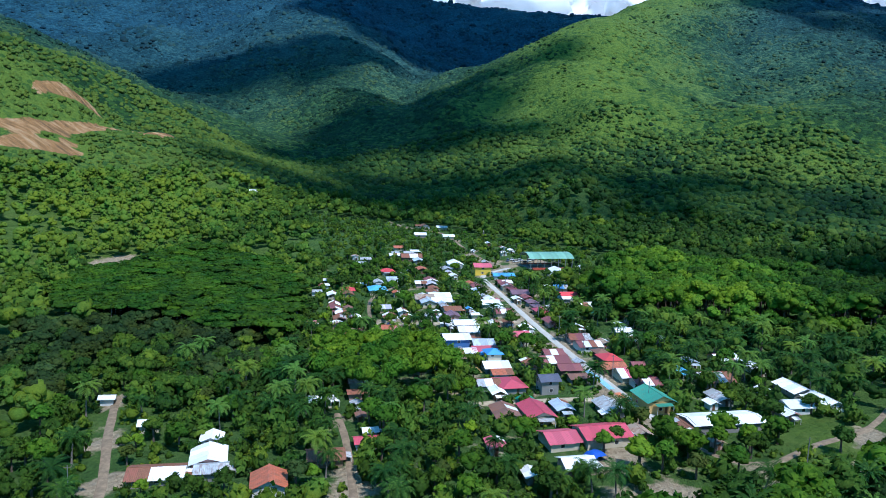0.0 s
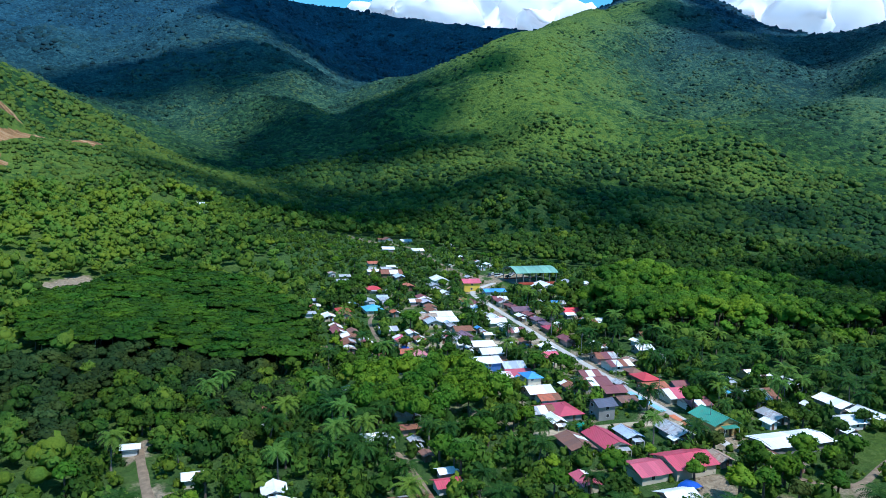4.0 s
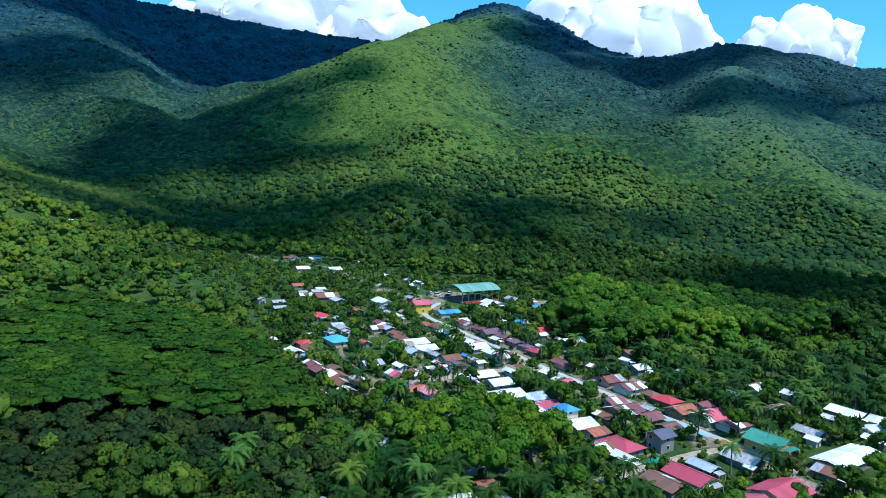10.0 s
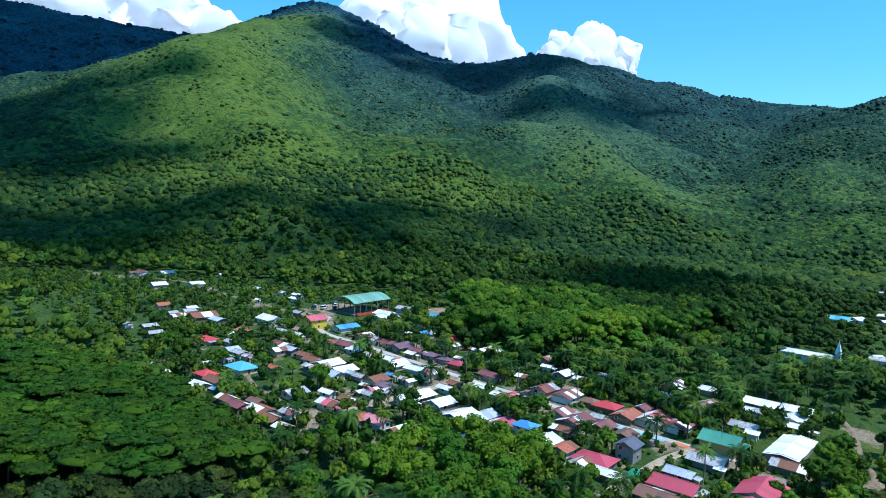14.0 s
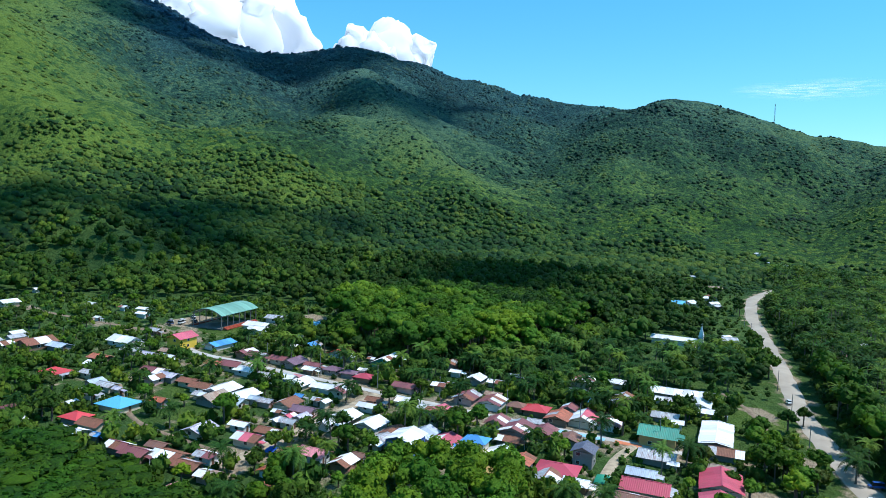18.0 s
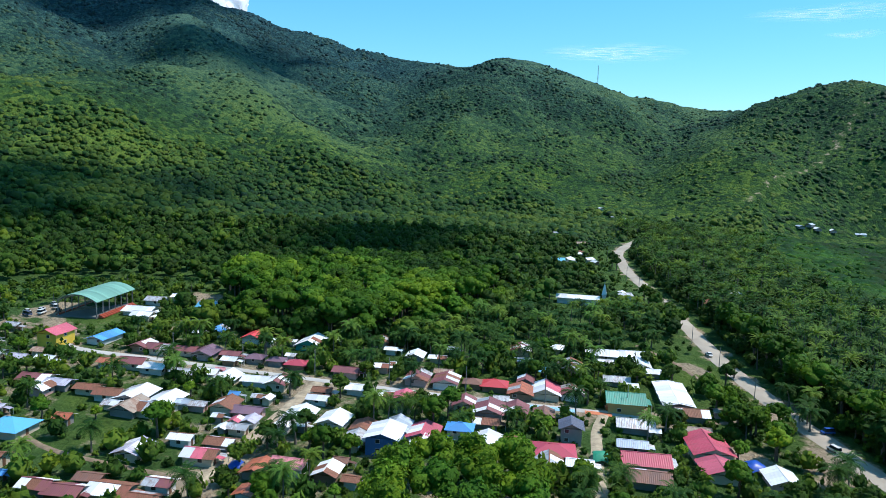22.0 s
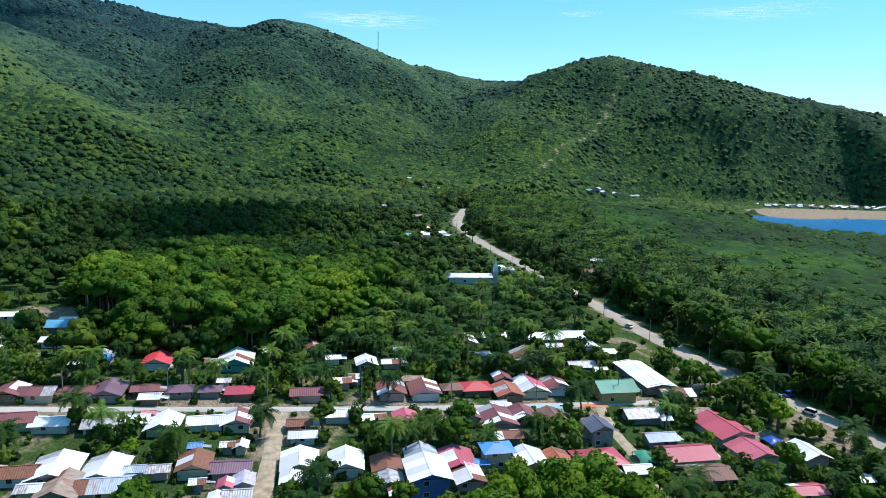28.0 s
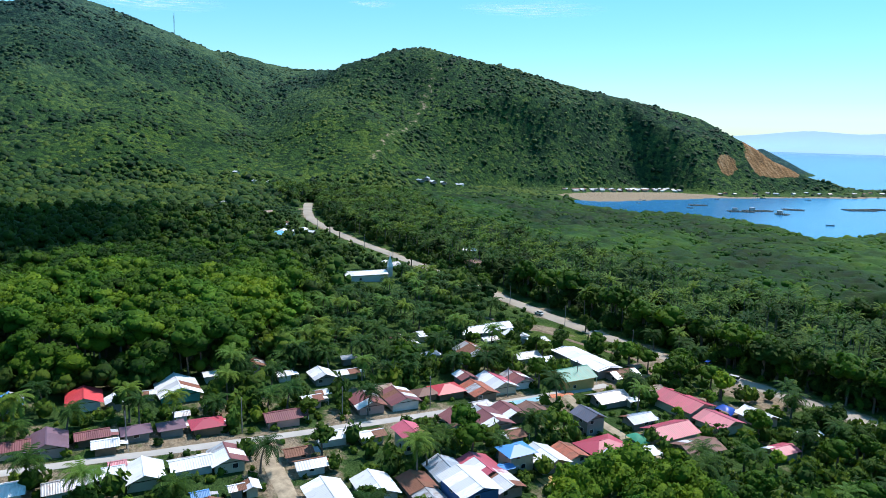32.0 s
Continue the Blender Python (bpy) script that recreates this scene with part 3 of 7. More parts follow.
def soils(x, y):
    v = np.clip(1 - near_line(x, y, HIGHWAY) / 8, 0, 1) * 0.7
    for pts, w in ((MAIN, 8), (SIDE, 7), (TRACK_A, 5), (TRACK_B, 3.5), (FARPATH, 4)):
        v = np.maximum(v, np.clip(1 - near_line(x, y, pts) / w, 0, 1) * 0.7)
    v = np.maximum(v, 0.24 * np.clip(1.5 - np.hypot((x - 20) / 95, (y - 310) / 170), 0, 1))
    v = np.maximum(v, np.clip(1.4 - np.hypot((x + 186) / 16, (y - 395) / 28), 0, 1) * 0.7)
    v = np.maximum(v, np.clip(1.5 - np.hypot(x - 53, y - 178) / 6, 0, 1))
    v = np.maximum(v, np.clip(1.4 - np.hypot((x - 62) / 8, (y - 164) / 6), 0, 1))
    v = np.maximum(v, np.clip(1.4 - np.hypot((x - 46) / 7, (y - 163) / 5), 0, 1))
    v = np.maximum(v, np.clip(1.5 - np.hypot((x - 90) / 9, (y - 175) / 5), 0, 1))
    v = np.maximum(v, np.clip(1.2 - np.hypot((x - 131) / 6, (y - 199) / 8), 0, 1))
    v = np.maximum(v, np.clip(1.4 - np.hypot((x - 56) / 16, (y - 446) / 9), 0, 1))
    v = np.maximum(v, np.clip(1.3 - np.hypot((x - 106) / 14, (y - 415) / 10), 0, 1))
    for lx, ly, lr in LAWNS:
        v = v * np.clip(np.hypot(x - lx, y - ly) / lr - 0.2, 0, 1)
    v = np.maximum(v, np.clip(1.3 - near_line(x, y, CUTLINE) / 7, 0, 1) * 0.33)
    v = np.maximum(v, np.clip(1.6 - near_line(x, y, BEACH) / 9, 0, 1.2))
    v = np.where(in_poly(x, y, [(660, -92), (770, -100), (795, -170), (800, -280), (765, -330), (715, -345), (690, -260), (665, -160)]), 1.2, v)
    return v


SPUR = [(620, 1800), (480, 1620), (250, 1290), (190, 1050), (160, 850), (150, 780)]


def grassy(x, y):
    """How far grass and low scrub take over from trees."""
    v = 1.15 * np.clip(1.3 - near_line(x, y, SPUR) / 170, 0, 1)
    v = np.maximum(v, np.clip(1.4 - near_line(x, y, [(900, 1130), (760, 900), (690, 780)]) / 110, 0, 1) * 0.9)
    v = np.maximum(v, np.clip(1.5 - np.hypot((x - 290) / 130, (y - 745) / 40), 0, 1))
    v = np.maximum(v, np.clip(1.5 - near_line(x, y, [(-420, 640), (-280, 600), (-190, 480), (-165, 390)]) / 80, 0, 1))
    v = np.maximum(v, np.clip(1.2 - near_line(x, y, [(1310, 640), (1340, 447), (1376, 230)]) / 120, 0, 1) * 0.6)
    for lx, ly, lr in LAWNS:
        v = np.maximum(v, 1.6 * np.clip(1.4 - np.hypot(x - lx, y - ly) / lr, 0, 1))
    return np.clip(v + 1.6 * (fbm(x / 110, y / 110, 61, 4) - 0.5), 0, 1)


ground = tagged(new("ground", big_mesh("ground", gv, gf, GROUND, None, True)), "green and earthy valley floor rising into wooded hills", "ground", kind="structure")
def haze_tint(x, y):
    """Share of blue distance haze painted into the forest colour, low on the spur."""
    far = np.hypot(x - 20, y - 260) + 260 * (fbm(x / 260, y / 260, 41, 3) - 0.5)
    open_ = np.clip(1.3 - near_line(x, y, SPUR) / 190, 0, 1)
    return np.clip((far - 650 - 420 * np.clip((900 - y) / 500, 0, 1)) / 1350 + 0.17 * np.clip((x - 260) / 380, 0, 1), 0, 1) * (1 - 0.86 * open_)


def wooded(x, y):
    return np.clip((np.hypot(x - 20, y - 260) - 395) / 60, 0, 1) * np.clip((height(x, y) + 3) / 3, 0, 1) * np.clip(near_line(x, y, CUTLINE) / 5 - 0.3, 0.25, 1)


for nm, fn in (("soil", soils), ("scar", scars), ("grassy", grassy), ("haze_tint", haze_tint), ("wooded", wooded)):
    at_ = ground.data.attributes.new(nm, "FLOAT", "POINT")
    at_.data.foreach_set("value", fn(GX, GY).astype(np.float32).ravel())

WATER = bpy.data.materials.new("sea_water")
_n, _l, _b = nodes_of(WATER)
_pos = _n.new("ShaderNodeNewGeometry").outputs["Position"]
_wv = noise_tex(_n, _l, 0.25, 4, 0.6, _pos)
_wb = noise_tex(_n, _l, 0.004, 3, 0.5, _pos)
_wc = ramp(_n, [(0.35, (0.016, 0.17, 0.38)), (0.65, (0.03, 0.23, 0.46))])
_l.new(_wb.outputs[0], _wc.inputs[0])
_l.new(_wc.outputs[0], _b.inputs["Base Color"])
_b.inputs["Roughness"].default_value = 0.22
bumped(_n, _l, _b, _wv.outputs[0], 0.25, 0.3)
sv = [(x, y, SEA) for y in (-40000, -6000, -900, -40) for x in (330, 1200, 6000, 40000)]
sf = [(r * 4 + c, r * 4 + c + 1, r * 4 + c + 5, r * 4 + c + 4) for r in range(3) for c in range(3)]
tagged(new("water", mesh_from("water", sv, sf, WATER)), "calm blue sea water in a sheltered bay", "sea", kind="structure")


def ribbon(name, pts, width, material, label, lift=0.06, step=5.0, crown=0.0):
    """A road surface laid on the ground along a polyline, with rounded bends and a ragged edge."""
    p = [Vector((x, y)) for x, y in pts]
    line = []
    for i, (a, b) in enumerate(zip(p, p[1:])):
        k = max(1, int((b - a).length / step))
        line += [a.lerp(b, j / k) for j in range(k)]
    line.append(p[-1])
    for _ in range(6):
        line = [line[0]] + [(line[i - 1] + line[i] * 2 + line[i + 1]) / 4 for i in range(1, len(line) - 1)] + [line[-1]]
    vs, fs = [], []
    rng = random.Random(len(pts) * 7 + int(width * 10))
    for i, q in enumerate(line):
        d = (line[min(i + 1, len(line) - 1)] - line[max(i - 1, 0)]).normalized()
        nrm = Vector((-d.y, d.x))
        for j, s in enumerate((-1, -0.5, 0, 0.5, 1)):
            w = width / 2 * s * (1 + (rng.uniform(-0.12, 0.12) if abs(s) == 1 else 0))
            x, y = q.x + nrm.x * w, q.y + nrm.y * w
            vs.append((x, y, ground_z(x, y) + lift + crown * (1 - s * s) - (0.25 if abs(s) == 1 else 0)))
    for i in range(len(line) - 1):
        for j in range(4):
            a = i * 5 + j
            fs.append((a, a + 1, a + 6, a + 5))
    return tagged(new(name, mesh_from(name, vs, fs, material, True)), label, "road", kind="structure")


ribbon("road", HIGHWAY, 7.8, GRAVEL, "wide pale gravel road between trees", 0.3, 6.0, 0.1)
ribbon("road", MAIN, 3.1, CONCRETE, "pale concrete village street", 0.28)
ribbon("road", YARDWAY, 2.2, EARTH, "sandy way past the last houses to the road", 0.24)
ribbon("road", SIDE, 4.0, DIRT, "sandy side street between the houses", 0.26)
ribbon("road", LANE, 3.4, DIRT, "narrow sandy lane between the houses", 0.24)
ribbon("road", TRACK_A, 2.5, EARTH, "rutted earth track between trees", 0.26)
ribbon("road", TRACK_B, 2.1, EARTH, "pale earth path between trees", 0.26)
ribbon("road", FARPATH, 2.6, EARTH, "pale path at the edge of the village", 0.3)
ribbon("road", BACKPATH, 1.8, EARTH, "trodden path through the gardens", 0.26)

# ---- houses ----
def part(name, me, parent, label="", m=None):
    ob = new(name, me)
    ob.parent = parent
    if m is not None:
        ob.matrix_basis = m
    return tagged(ob, label)


def box_mesh(name, material, bevel=0.0):
    """A unit box standing on z = 0, centred on x and y."""
    bm = bmesh.new()
    bmesh.ops.create_cube(bm, size=1.0, matrix=Matrix.Translation((0, 0, 0.5)))
    if bevel:
        bmesh.ops.bevel(bm, geom=bm.edges[:], offset=bevel, segments=1, affect="EDGES")
    me = bpy.data.meshes.new(name)
    bm.to_mesh(me)
    bm.free()
    me.materials.append(material)
    return me


def sheet_mesh(name, material, ribs=6):
    """A corrugated sheet: x runs down the slope from 0 to 1, y across from 0 to 1; depth in metres."""
    vs, fs = [], []
    cols = ribs * 2 + 1
    for j in range(cols):
        z = 0.045 if j % 2 else 0.0
        vs += [(0, j / (cols - 1), z), (1, j / (cols - 1), z), (0, j / (cols - 1), z - 0.03), (1, j / (cols - 1), z - 0.03)]
    for j in range(cols - 1):
        a = j * 4
        fs += [(a, a + 1, a + 5, a + 4), (a + 2, a + 6, a + 7, a + 3)]
    return mesh_from(name, vs, fs, material)


SHEETS = {id(m): sheet_mesh("roof_sheet", m) for ms in ROOF.values() for m in ms}
CAPS = {id(m): box_mesh("ridge_cap", m) for ms in ROOF.values() for m in ms}
WALLS = {k: box_mesh("wall", m, 0.01) for k, m in WALL.items()}
DOOR, FRAME, PANE, POST = box_mesh("door", DOORM, 0.02), box_mesh("window_frame", TRIM, 0.02), box_mesh("pane", GLASSM, 0.02), box_mesh("post", TRIM, 0.05)


def box_at(x, y, z, sx, sy, sz, rz=0.0):
    return pose(x, y, z, 0, 0, rz) @ Matrix.Diagonal((sx, sy, sz, 1))


def gable_mesh(w, h, t, material):
    v = [(-w / 2, -t / 2, 0), (w / 2, -t / 2, 0), (0, -t / 2, h), (-w / 2, t / 2, 0), (w / 2, t / 2, 0), (0, t / 2, h)]
    return mesh_from("gable", v, [(0, 1, 2), (5, 4, 3), (0, 3, 4, 1), (1, 4, 5, 2), (2, 5, 3, 0)], material)


FOOT = []
ODD = ROOF["zinc"] + ROOF["rust"] + ROOF["white"]
hrng = random.Random(11)
WALL_KINDS = ["grey", "grey", "cream", "white", "wood", "pinkish", "cream", "white"]


def add_window(root, x, y, z, along_x, w=1.1, h=1.0):
    sx, sy = (w, 0.10) if along_x else (0.10, w)
    fr = part("window", FRAME, root, "", box_at(x, y, z, sx + (0.16 if along_x else 0), sy + (0 if along_x else 0.16), h + 0.16))
    k = 1.25
    part("pane", PANE, fr, "", Matrix.Translation((0, 0, 0.07)) @ Matrix.Diagonal(((0.86 if along_x else k), (k if along_x else 0.86), 0.86, 1)))


def house(x, y, w, d, turn, roof, storeys=1, hip=False, wall=None, pitch=None, eave=None, name="house", label="", simple=False):
    """A house with its ridge along local y, w wide across the ridge and d long with the eaves."""
    z = ground_z(x, y)
    FOOT.append((x, y, max(w, d) * 0.5))
    FOOT.append((x - max(w, d) * 0.5 - 2.0, y, max(w, d) * 0.22))
    wall = wall or hrng.choice(WALL_KINDS)
    mats = ROOF[roof]
    eave = eave or (2.0 + 2.5 * (storeys - 1) + hrng.uniform(-0.2, 0.25))
    pitch = pitch or hrng.uniform(17, 24)
    over = 0.8
    bw, bd = w - 2 * over, d - 2 * over
    rise = math.tan(radians(pitch)) * w / 2
    root = new(name)
    root.matrix_basis = pose(x, y, z, 0, 0, turn)
    tagged(root, label or f"{'two-storey' if storeys > 1 else 'small'} village house with {WORDS[roof]} {'hipped ' if hip else ''}sheet roof", "house", "village houses")
    wm = WALLS[wall]
    for sx in (-1, 1):
        part("wall", wm, root, "", box_at(sx * (bw / 2 - 0.08), 0, -0.5, 0.16, bd, eave + 0.5))
        part("wall", wm, root, "", box_at(0, sx * (bd / 2 - 0.08), -0.5, bw - 0.32, 0.16, eave + 0.5))
    top = eave + math.tan(radians(pitch)) * over * 0.2
    if hip:
        r = max(d / 2 - w / 2, 0.4)
        zt = eave + rise
        cs = [(-w / 2, -d / 2, eave), (w / 2, -d / 2, eave), (w / 2, d / 2, eave), (-w / 2, d / 2, eave), (0, -r, zt), (0, r, zt)]
        for f in ((1, 2, 5, 4), (3, 0, 4, 5), (0, 1, 4), (2, 3, 5)):
            q = [Vector(cs[i]) for i in f]
            low = [v - Vector((0, 0, 0.07)) for v in q]
            k = len(q)
            fs = [tuple(range(k)), tuple(reversed(range(k, 2 * k)))] + [(i, i + k, (i + 1) % k + k, (i + 1) % k) for i in range(k)]
            part("roof_slope", mesh_from("roof_slope", q + low, fs, hrng.choice(mats)), root)
        part("ridge_cap", CAPS[id(mats[0])], root, "", box_at(0, 0, zt - 0.03, 0.3, 2 * r, 0.09))
    else:
        run = math.hypot(w / 2, rise)
        n = max(2, round(d / 2.9))
        for s in (0, 1):
            for j in range(n):
                me = SHEETS[id(hrng.choice(ODD if hrng.random() < 0.10 and not label else mats))]
                base = Matrix.Translation((0, 0, eave + rise)) @ pose(0, 0, 0, 0, 0, 180 * s) @ Matrix.Translation((0, -d / 2 + j * d / n, 0.012 * (j % 2))) @ pose(0, 0, 0, 0, pitch, 0)
                part("roof_sheet", me, root, "", base @ Matrix.Diagonal((run * hrng.uniform(0.985, 1.015), d / n + 0.06, 1, 1)))
        part("ridge_cap", CAPS[id(mats[0])], root, "", box_at(0, 0, eave + rise - 0.02, 0.34, d, 0.1))
        for s in (-1, 1):
            part("gable", gable_mesh(bw - 0.02, math.tan(radians(pitch)) * (bw / 2), 0.16, WALL[wall]), root, "", Matrix.Translation((0, s * (bd / 2 - 0.08), eave + 0.22)))
    dx = hrng.uniform(-0.2, 0.2) * bw
    part("door", DOOR, root, "", box_at(dx, -bd / 2 - 0.02, -0.05, 0.9, 0.1, 1.95))
    for st in range(0 if simple else storeys):
        zz = 0.85 + 2.5 * st
        for s in ((-1, 1) if storeys > 1 else (hrng.choice((-1, 1)),)):
            if bd > 3.5:
                add_window(root, s * bw / 2, hrng.uniform(-0.2, 0.2) * bd, zz, False)
            if bw > 4.2:
                add_window(root, dx + (1.9 if dx < 0 else -1.9), s * bd / 2, zz, True)
    # a lean-to porch on posts
    if hrng.random() < 0.6 and storeys == 1 and not simple:
        pw, pd = bw * hrng.uniform(0.5, 0.95), 2.0
        for s in (-1, 1):
            part("post", POST, root, "", box_at(s * (pw / 2 - 0.1), -d / 2 - pd + 0.35, -0.4, 0.12, 0.12, eave + 0.0))
        n = max(2, round(pw / 2.4))
        for j in range(n):
            part("porch_sheet", SHEETS[id(hrng.choice(mats + ROOF["zinc"]))], root, "", Matrix.Translation((pw / 2 - j * pw / n, -d / 2 + 0.25, eave - 0.12)) @ pose(0, 0, 0, 0, 0, -90) @ pose(0, 0, 0, 0, 9, 0) @ Matrix.Translation((0, -pw / n, 0)) @ Matrix.Diagonal((pd, pw / n + 0.05, 1, 1)))
    return root


house(-4.0, 353.9, 6.2, 8.6, 14, "rust")
house(-0.6, 347.3, 9.8, 11.6, 104, "white", eave=2.0, pitch=17)
house(-7.9, 342.1, 8.6, 9.9, 100, "tan")
house(-8.8, 347.9, 4.5, 5.0, 12, "white")
house(0.8, 337.7, 9.0, 10.4, 100, "white", eave=2.0, pitch=17)
house(-5.9, 334.5, 7.7, 10.6, 12, "bluegrey")
house(1.2, 331.6, 3.9, 4.4, 13, "bluegrey")
house(2.4, 327.6, 4.4, 6.1, 14, "zinc")
house(5.9, 320.7, 7.7, 8.8, 103, "rust")
house(6.0, 312.7, 6.6, 9.1, 10, "purple")
house(-1.2, 311.6, 3.6, 4.2, 101, "pinkwhite")
house(1.1, 308.5, 4.9, 5.6, 103, "lilac")
house(-4.7, 308.0, 4.4, 6.1, 11, "zinc")
house(-1.2, 317.4, 3.2, 3.6, 13, "white")
house(-6.4, 311.8, 3.4, 3.9, 100, "white")
house(19.7, 368.9, 6.8, 9.4, 14, "maroonwhite")
house(20.1, 360.4, 6.7, 9.2, 11, "white")
house(24.7, 342.8, 5.7, 7.9, 11, "white")
house(24.4, 335.3, 8.2, 9.4, 101, "white")
house(27.9, 326.3, 6.6, 9.2, 14, "white")
house(29.4, 319.0, 7.7, 8.8, 102, "maroonwhite")
house(16.3, 313.9, 3.7, 4.2, 100, "white")
house(15.5, 316.8, 3.2, 3.6, 13, "white")
house(13.9, 323.7, 3.2, 3.6, 13, "blue")
house(28.7, 341.0, 3.3, 3.7, 13, "pink")
house(35.1, 380.1, 7.3, 8.4, 100, "maroonwhite")
house(35.8, 373.3, 6.8, 9.5, 10, "maroon")
house(39.4, 364.1, 5.8, 8.1, 13, "maroon")
house(40.9, 357.3, 8.7, 10.0, 103, "purple")
house(44.0, 348.8, 5.4, 7.5, 14, "maroon")
house(38.7, 345.1, 5.2, 5.8, 11, "white")
house(45.6, 339.8, 5.9, 6.9, 13, "purple", hip=True)
house(47.3, 332.3, 5.6, 6.5, 13, "purple", hip=True)
house(47.8, 324.2, 6.9, 8.1, 12, "crimson", hip=True)
house(66.1, 355.0, 8.8, 10.1, 102, "red")
house(63.8, 347.5, 4.6, 5.3, 104, "white")
house(71.5, 333.0, 11.2, 12.9, 104, "white", wall="teal")
house(68.7, 339.9, 3.2, 3.6, 10, "white")
house(81.4, 324.8, 4.7, 5.2, 14, "white")
house(64.6, 371.8, 7.1, 8.2, 102, "bluewhite")
house(58.3, 376.1, 3.2, 3.6, 11, "white")
house(76.2, 392.4, 6.1, 8.5, 10, "white")
house(92.5, 398.2, 8.4, 11.6, 12, "cyan")
house(53.4, 330.5, 3.6, 4.0, 10, "white")
house(50.4, 306.4, 6.7, 9.3, 12, "maroonwhite")
house(30.7, 303.7, 4.8, 6.7, 11, "rust")
house(24.5, 301.4, 5.1, 7.1, 10, "redwhite")
house(10.8, 299.0, 8.7, 10.0, 102, "white")
house(2.9, 299.0, 5.0, 5.8, 102, "white")
house(4.9, 294.6, 3.2, 3.6, 13, "white")
house(12.6, 289.0, 8.4, 9.7, 100, "white")
house(13.1, 279.9, 7.1, 8.1, 101, "rustwhite")
house(6.6, 278.6, 6.6, 7.6, 102, "zinc")
house(1.4, 276.5, 3.4, 3.9, 104, "white")
house(17.8, 272.2, 8.0, 9.2, 101, "bluegrey")
house(6.8, 270.3, 9.8, 11.2, 103, "white", storeys=2, wall="bluewall")
house(17.9, 264.1, 9.2, 10.6, 103, "pinkred")
house(10.8, 261.4, 7.2, 8.3, 104, "white")
house(20.6, 254.6, 6.7, 7.9, 13, "blue", storeys=2, hip=True, wall="cream")
house(17.4, 258.5, 3.5, 3.9, 11, "blue")
house(21.1, 247.0, 8.8, 10.1, 103, "white")
house(22.7, 240.1, 7.0, 8.0, 103, "orange")
house(33.1, 277.2, 6.6, 7.6, 103, "pinkred", storeys=2, wall="cream")
house(37.4, 285.8, 4.9, 6.8, 14, "white")
house(44.1, 261.8, 7.3, 8.4, 104, "maroon")
house(43.1, 253.8, 10.1, 11.6, 103, "maroonwhite")
house(47.6, 246.4, 7.8, 9.0, 102, "maroonwhite")
house(49.3, 238.2, 6.7, 7.6, 104, "brown")
house(34.0, 251.4, 5.7, 7.9, 12, "redwhite")
house(53.0, 252.8, 4.6, 5.1, 14, "zinc")
house(38.0, 295.3, 5.6, 7.8, 11, "white")
house(58.0, 283.5, 8.5, 9.8, 101, "maroonwhite")
house(67.6, 278.0, 4.9, 6.8, 12, "tan")
house(60.1, 274.1, 9.2, 10.6, 103, "maroonwhite")
house(63.7, 265.9, 6.0, 7.0, 13, "brown", hip=True)
house(65.3, 258.9, 8.0, 9.4, 13, "red", hip=True)
house(64.1, 249.5, 8.7, 10.1, 102, "orange")
house(74.4, 250.6, 6.0, 6.9, 102, "maroonwhite")
house(69.4, 242.6, 10.3, 11.9, 103, "pinkwhite")
house(72.2, 234.5, 8.5, 9.7, 103, "maroonwhite")
house(78.9, 293.6, 7.2, 8.3, 103, "white")
house(81.4, 285.8, 5.0, 6.9, 12, "white")
house(60.7, 298.2, 5.1, 5.7, 14, "white")
house(64.7, 294.9, 4.0, 4.4, 12, "white")
house(80.7, 304.5, 4.6, 5.1, 13, "white")
house(89.1, 313.1, 7.6, 8.7, 103, "rustwhite")
house(110.2, 262.3, 8.9, 10.2, 103, "maroonwhite")
house(95.4, 257.3, 5.2, 7.3, 14, "bluegrey")
house(97.8, 240.3, 11.2, 12.9, 100, "rustwhite")
house(118.8, 251.5, 6.6, 9.2, 11, "white")
house(93.4, 284.5, 3.8, 4.2, 12, "bluegrey")
house(88.6, 246.7, 5.0, 5.6, 10, "cyan")
house(123.2, 232.7, 9.2, 12.8, 10, "white")
house(127.7, 221.3, 8.2, 11.4, 12, "white")
house(112.0, 229.8, 4.7, 6.6, 13, "white")
house(115.9, 217.4, 8.4, 9.7, 103, "white")
house(110.6, 212.0, 6.0, 8.3, 10, "white")
house(93.8, 222.9, 6.9, 9.6, 10, "zinc")
house(89.0, 217.3, 4.5, 4.9, 14, "white")
house(73.7, 197.1, 7.7, 10.6, 12, "rustwhite")
house(55.0, 212.1, 8.2, 11.3, 11, "zinc")
house(51.9, 206.2, 3.2, 3.6, 11, "white")
house(59.7, 194.7, 5.5, 7.7, 12, "tan")
house(17.3, 229.1, 7.4, 8.5, 103, "rustwhite")
house(20.2, 221.8, 5.3, 7.3, 11, "white")
house(39.7, 211.1, 6.3, 8.7, 11, "bluegrey")
house(31.1, 206.8, 9.4, 13.0, 13, "crimson")
house(21.4, 205.2, 8.4, 11.6, 10, "brown")
house(37.6, 173.9, 8.3, 9.5, 104, "white")
house(17.1, 183.5, 5.8, 8.1, 10, "pinkwhite")
house(24.8, 167.7, 4.6, 6.4, 11, "white")
house(33.4, 503.9, 4.5, 6.3, 10, "white")
house(42.8, 489.2, 4.4, 4.9, 12, "white")
house(47.9, 479.8, 4.8, 6.7, 14, "white")
house(41.9, 469.7, 5.1, 7.1, 12, "white")
house(21.4, 474.5, 3.2, 3.6, 13, "white")
house(27.7, 435.5, 4.6, 6.4, 10, "zinc")
house(8.5, 427.0, 9.5, 13.2, 10, "white")
house(3.2, 412.0, 6.3, 8.7, 13, "zinc")
house(4.4, 402.0, 4.8, 6.6, 11, "lilac")
house(7.5, 393.6, 5.0, 7.0, 13, "white")
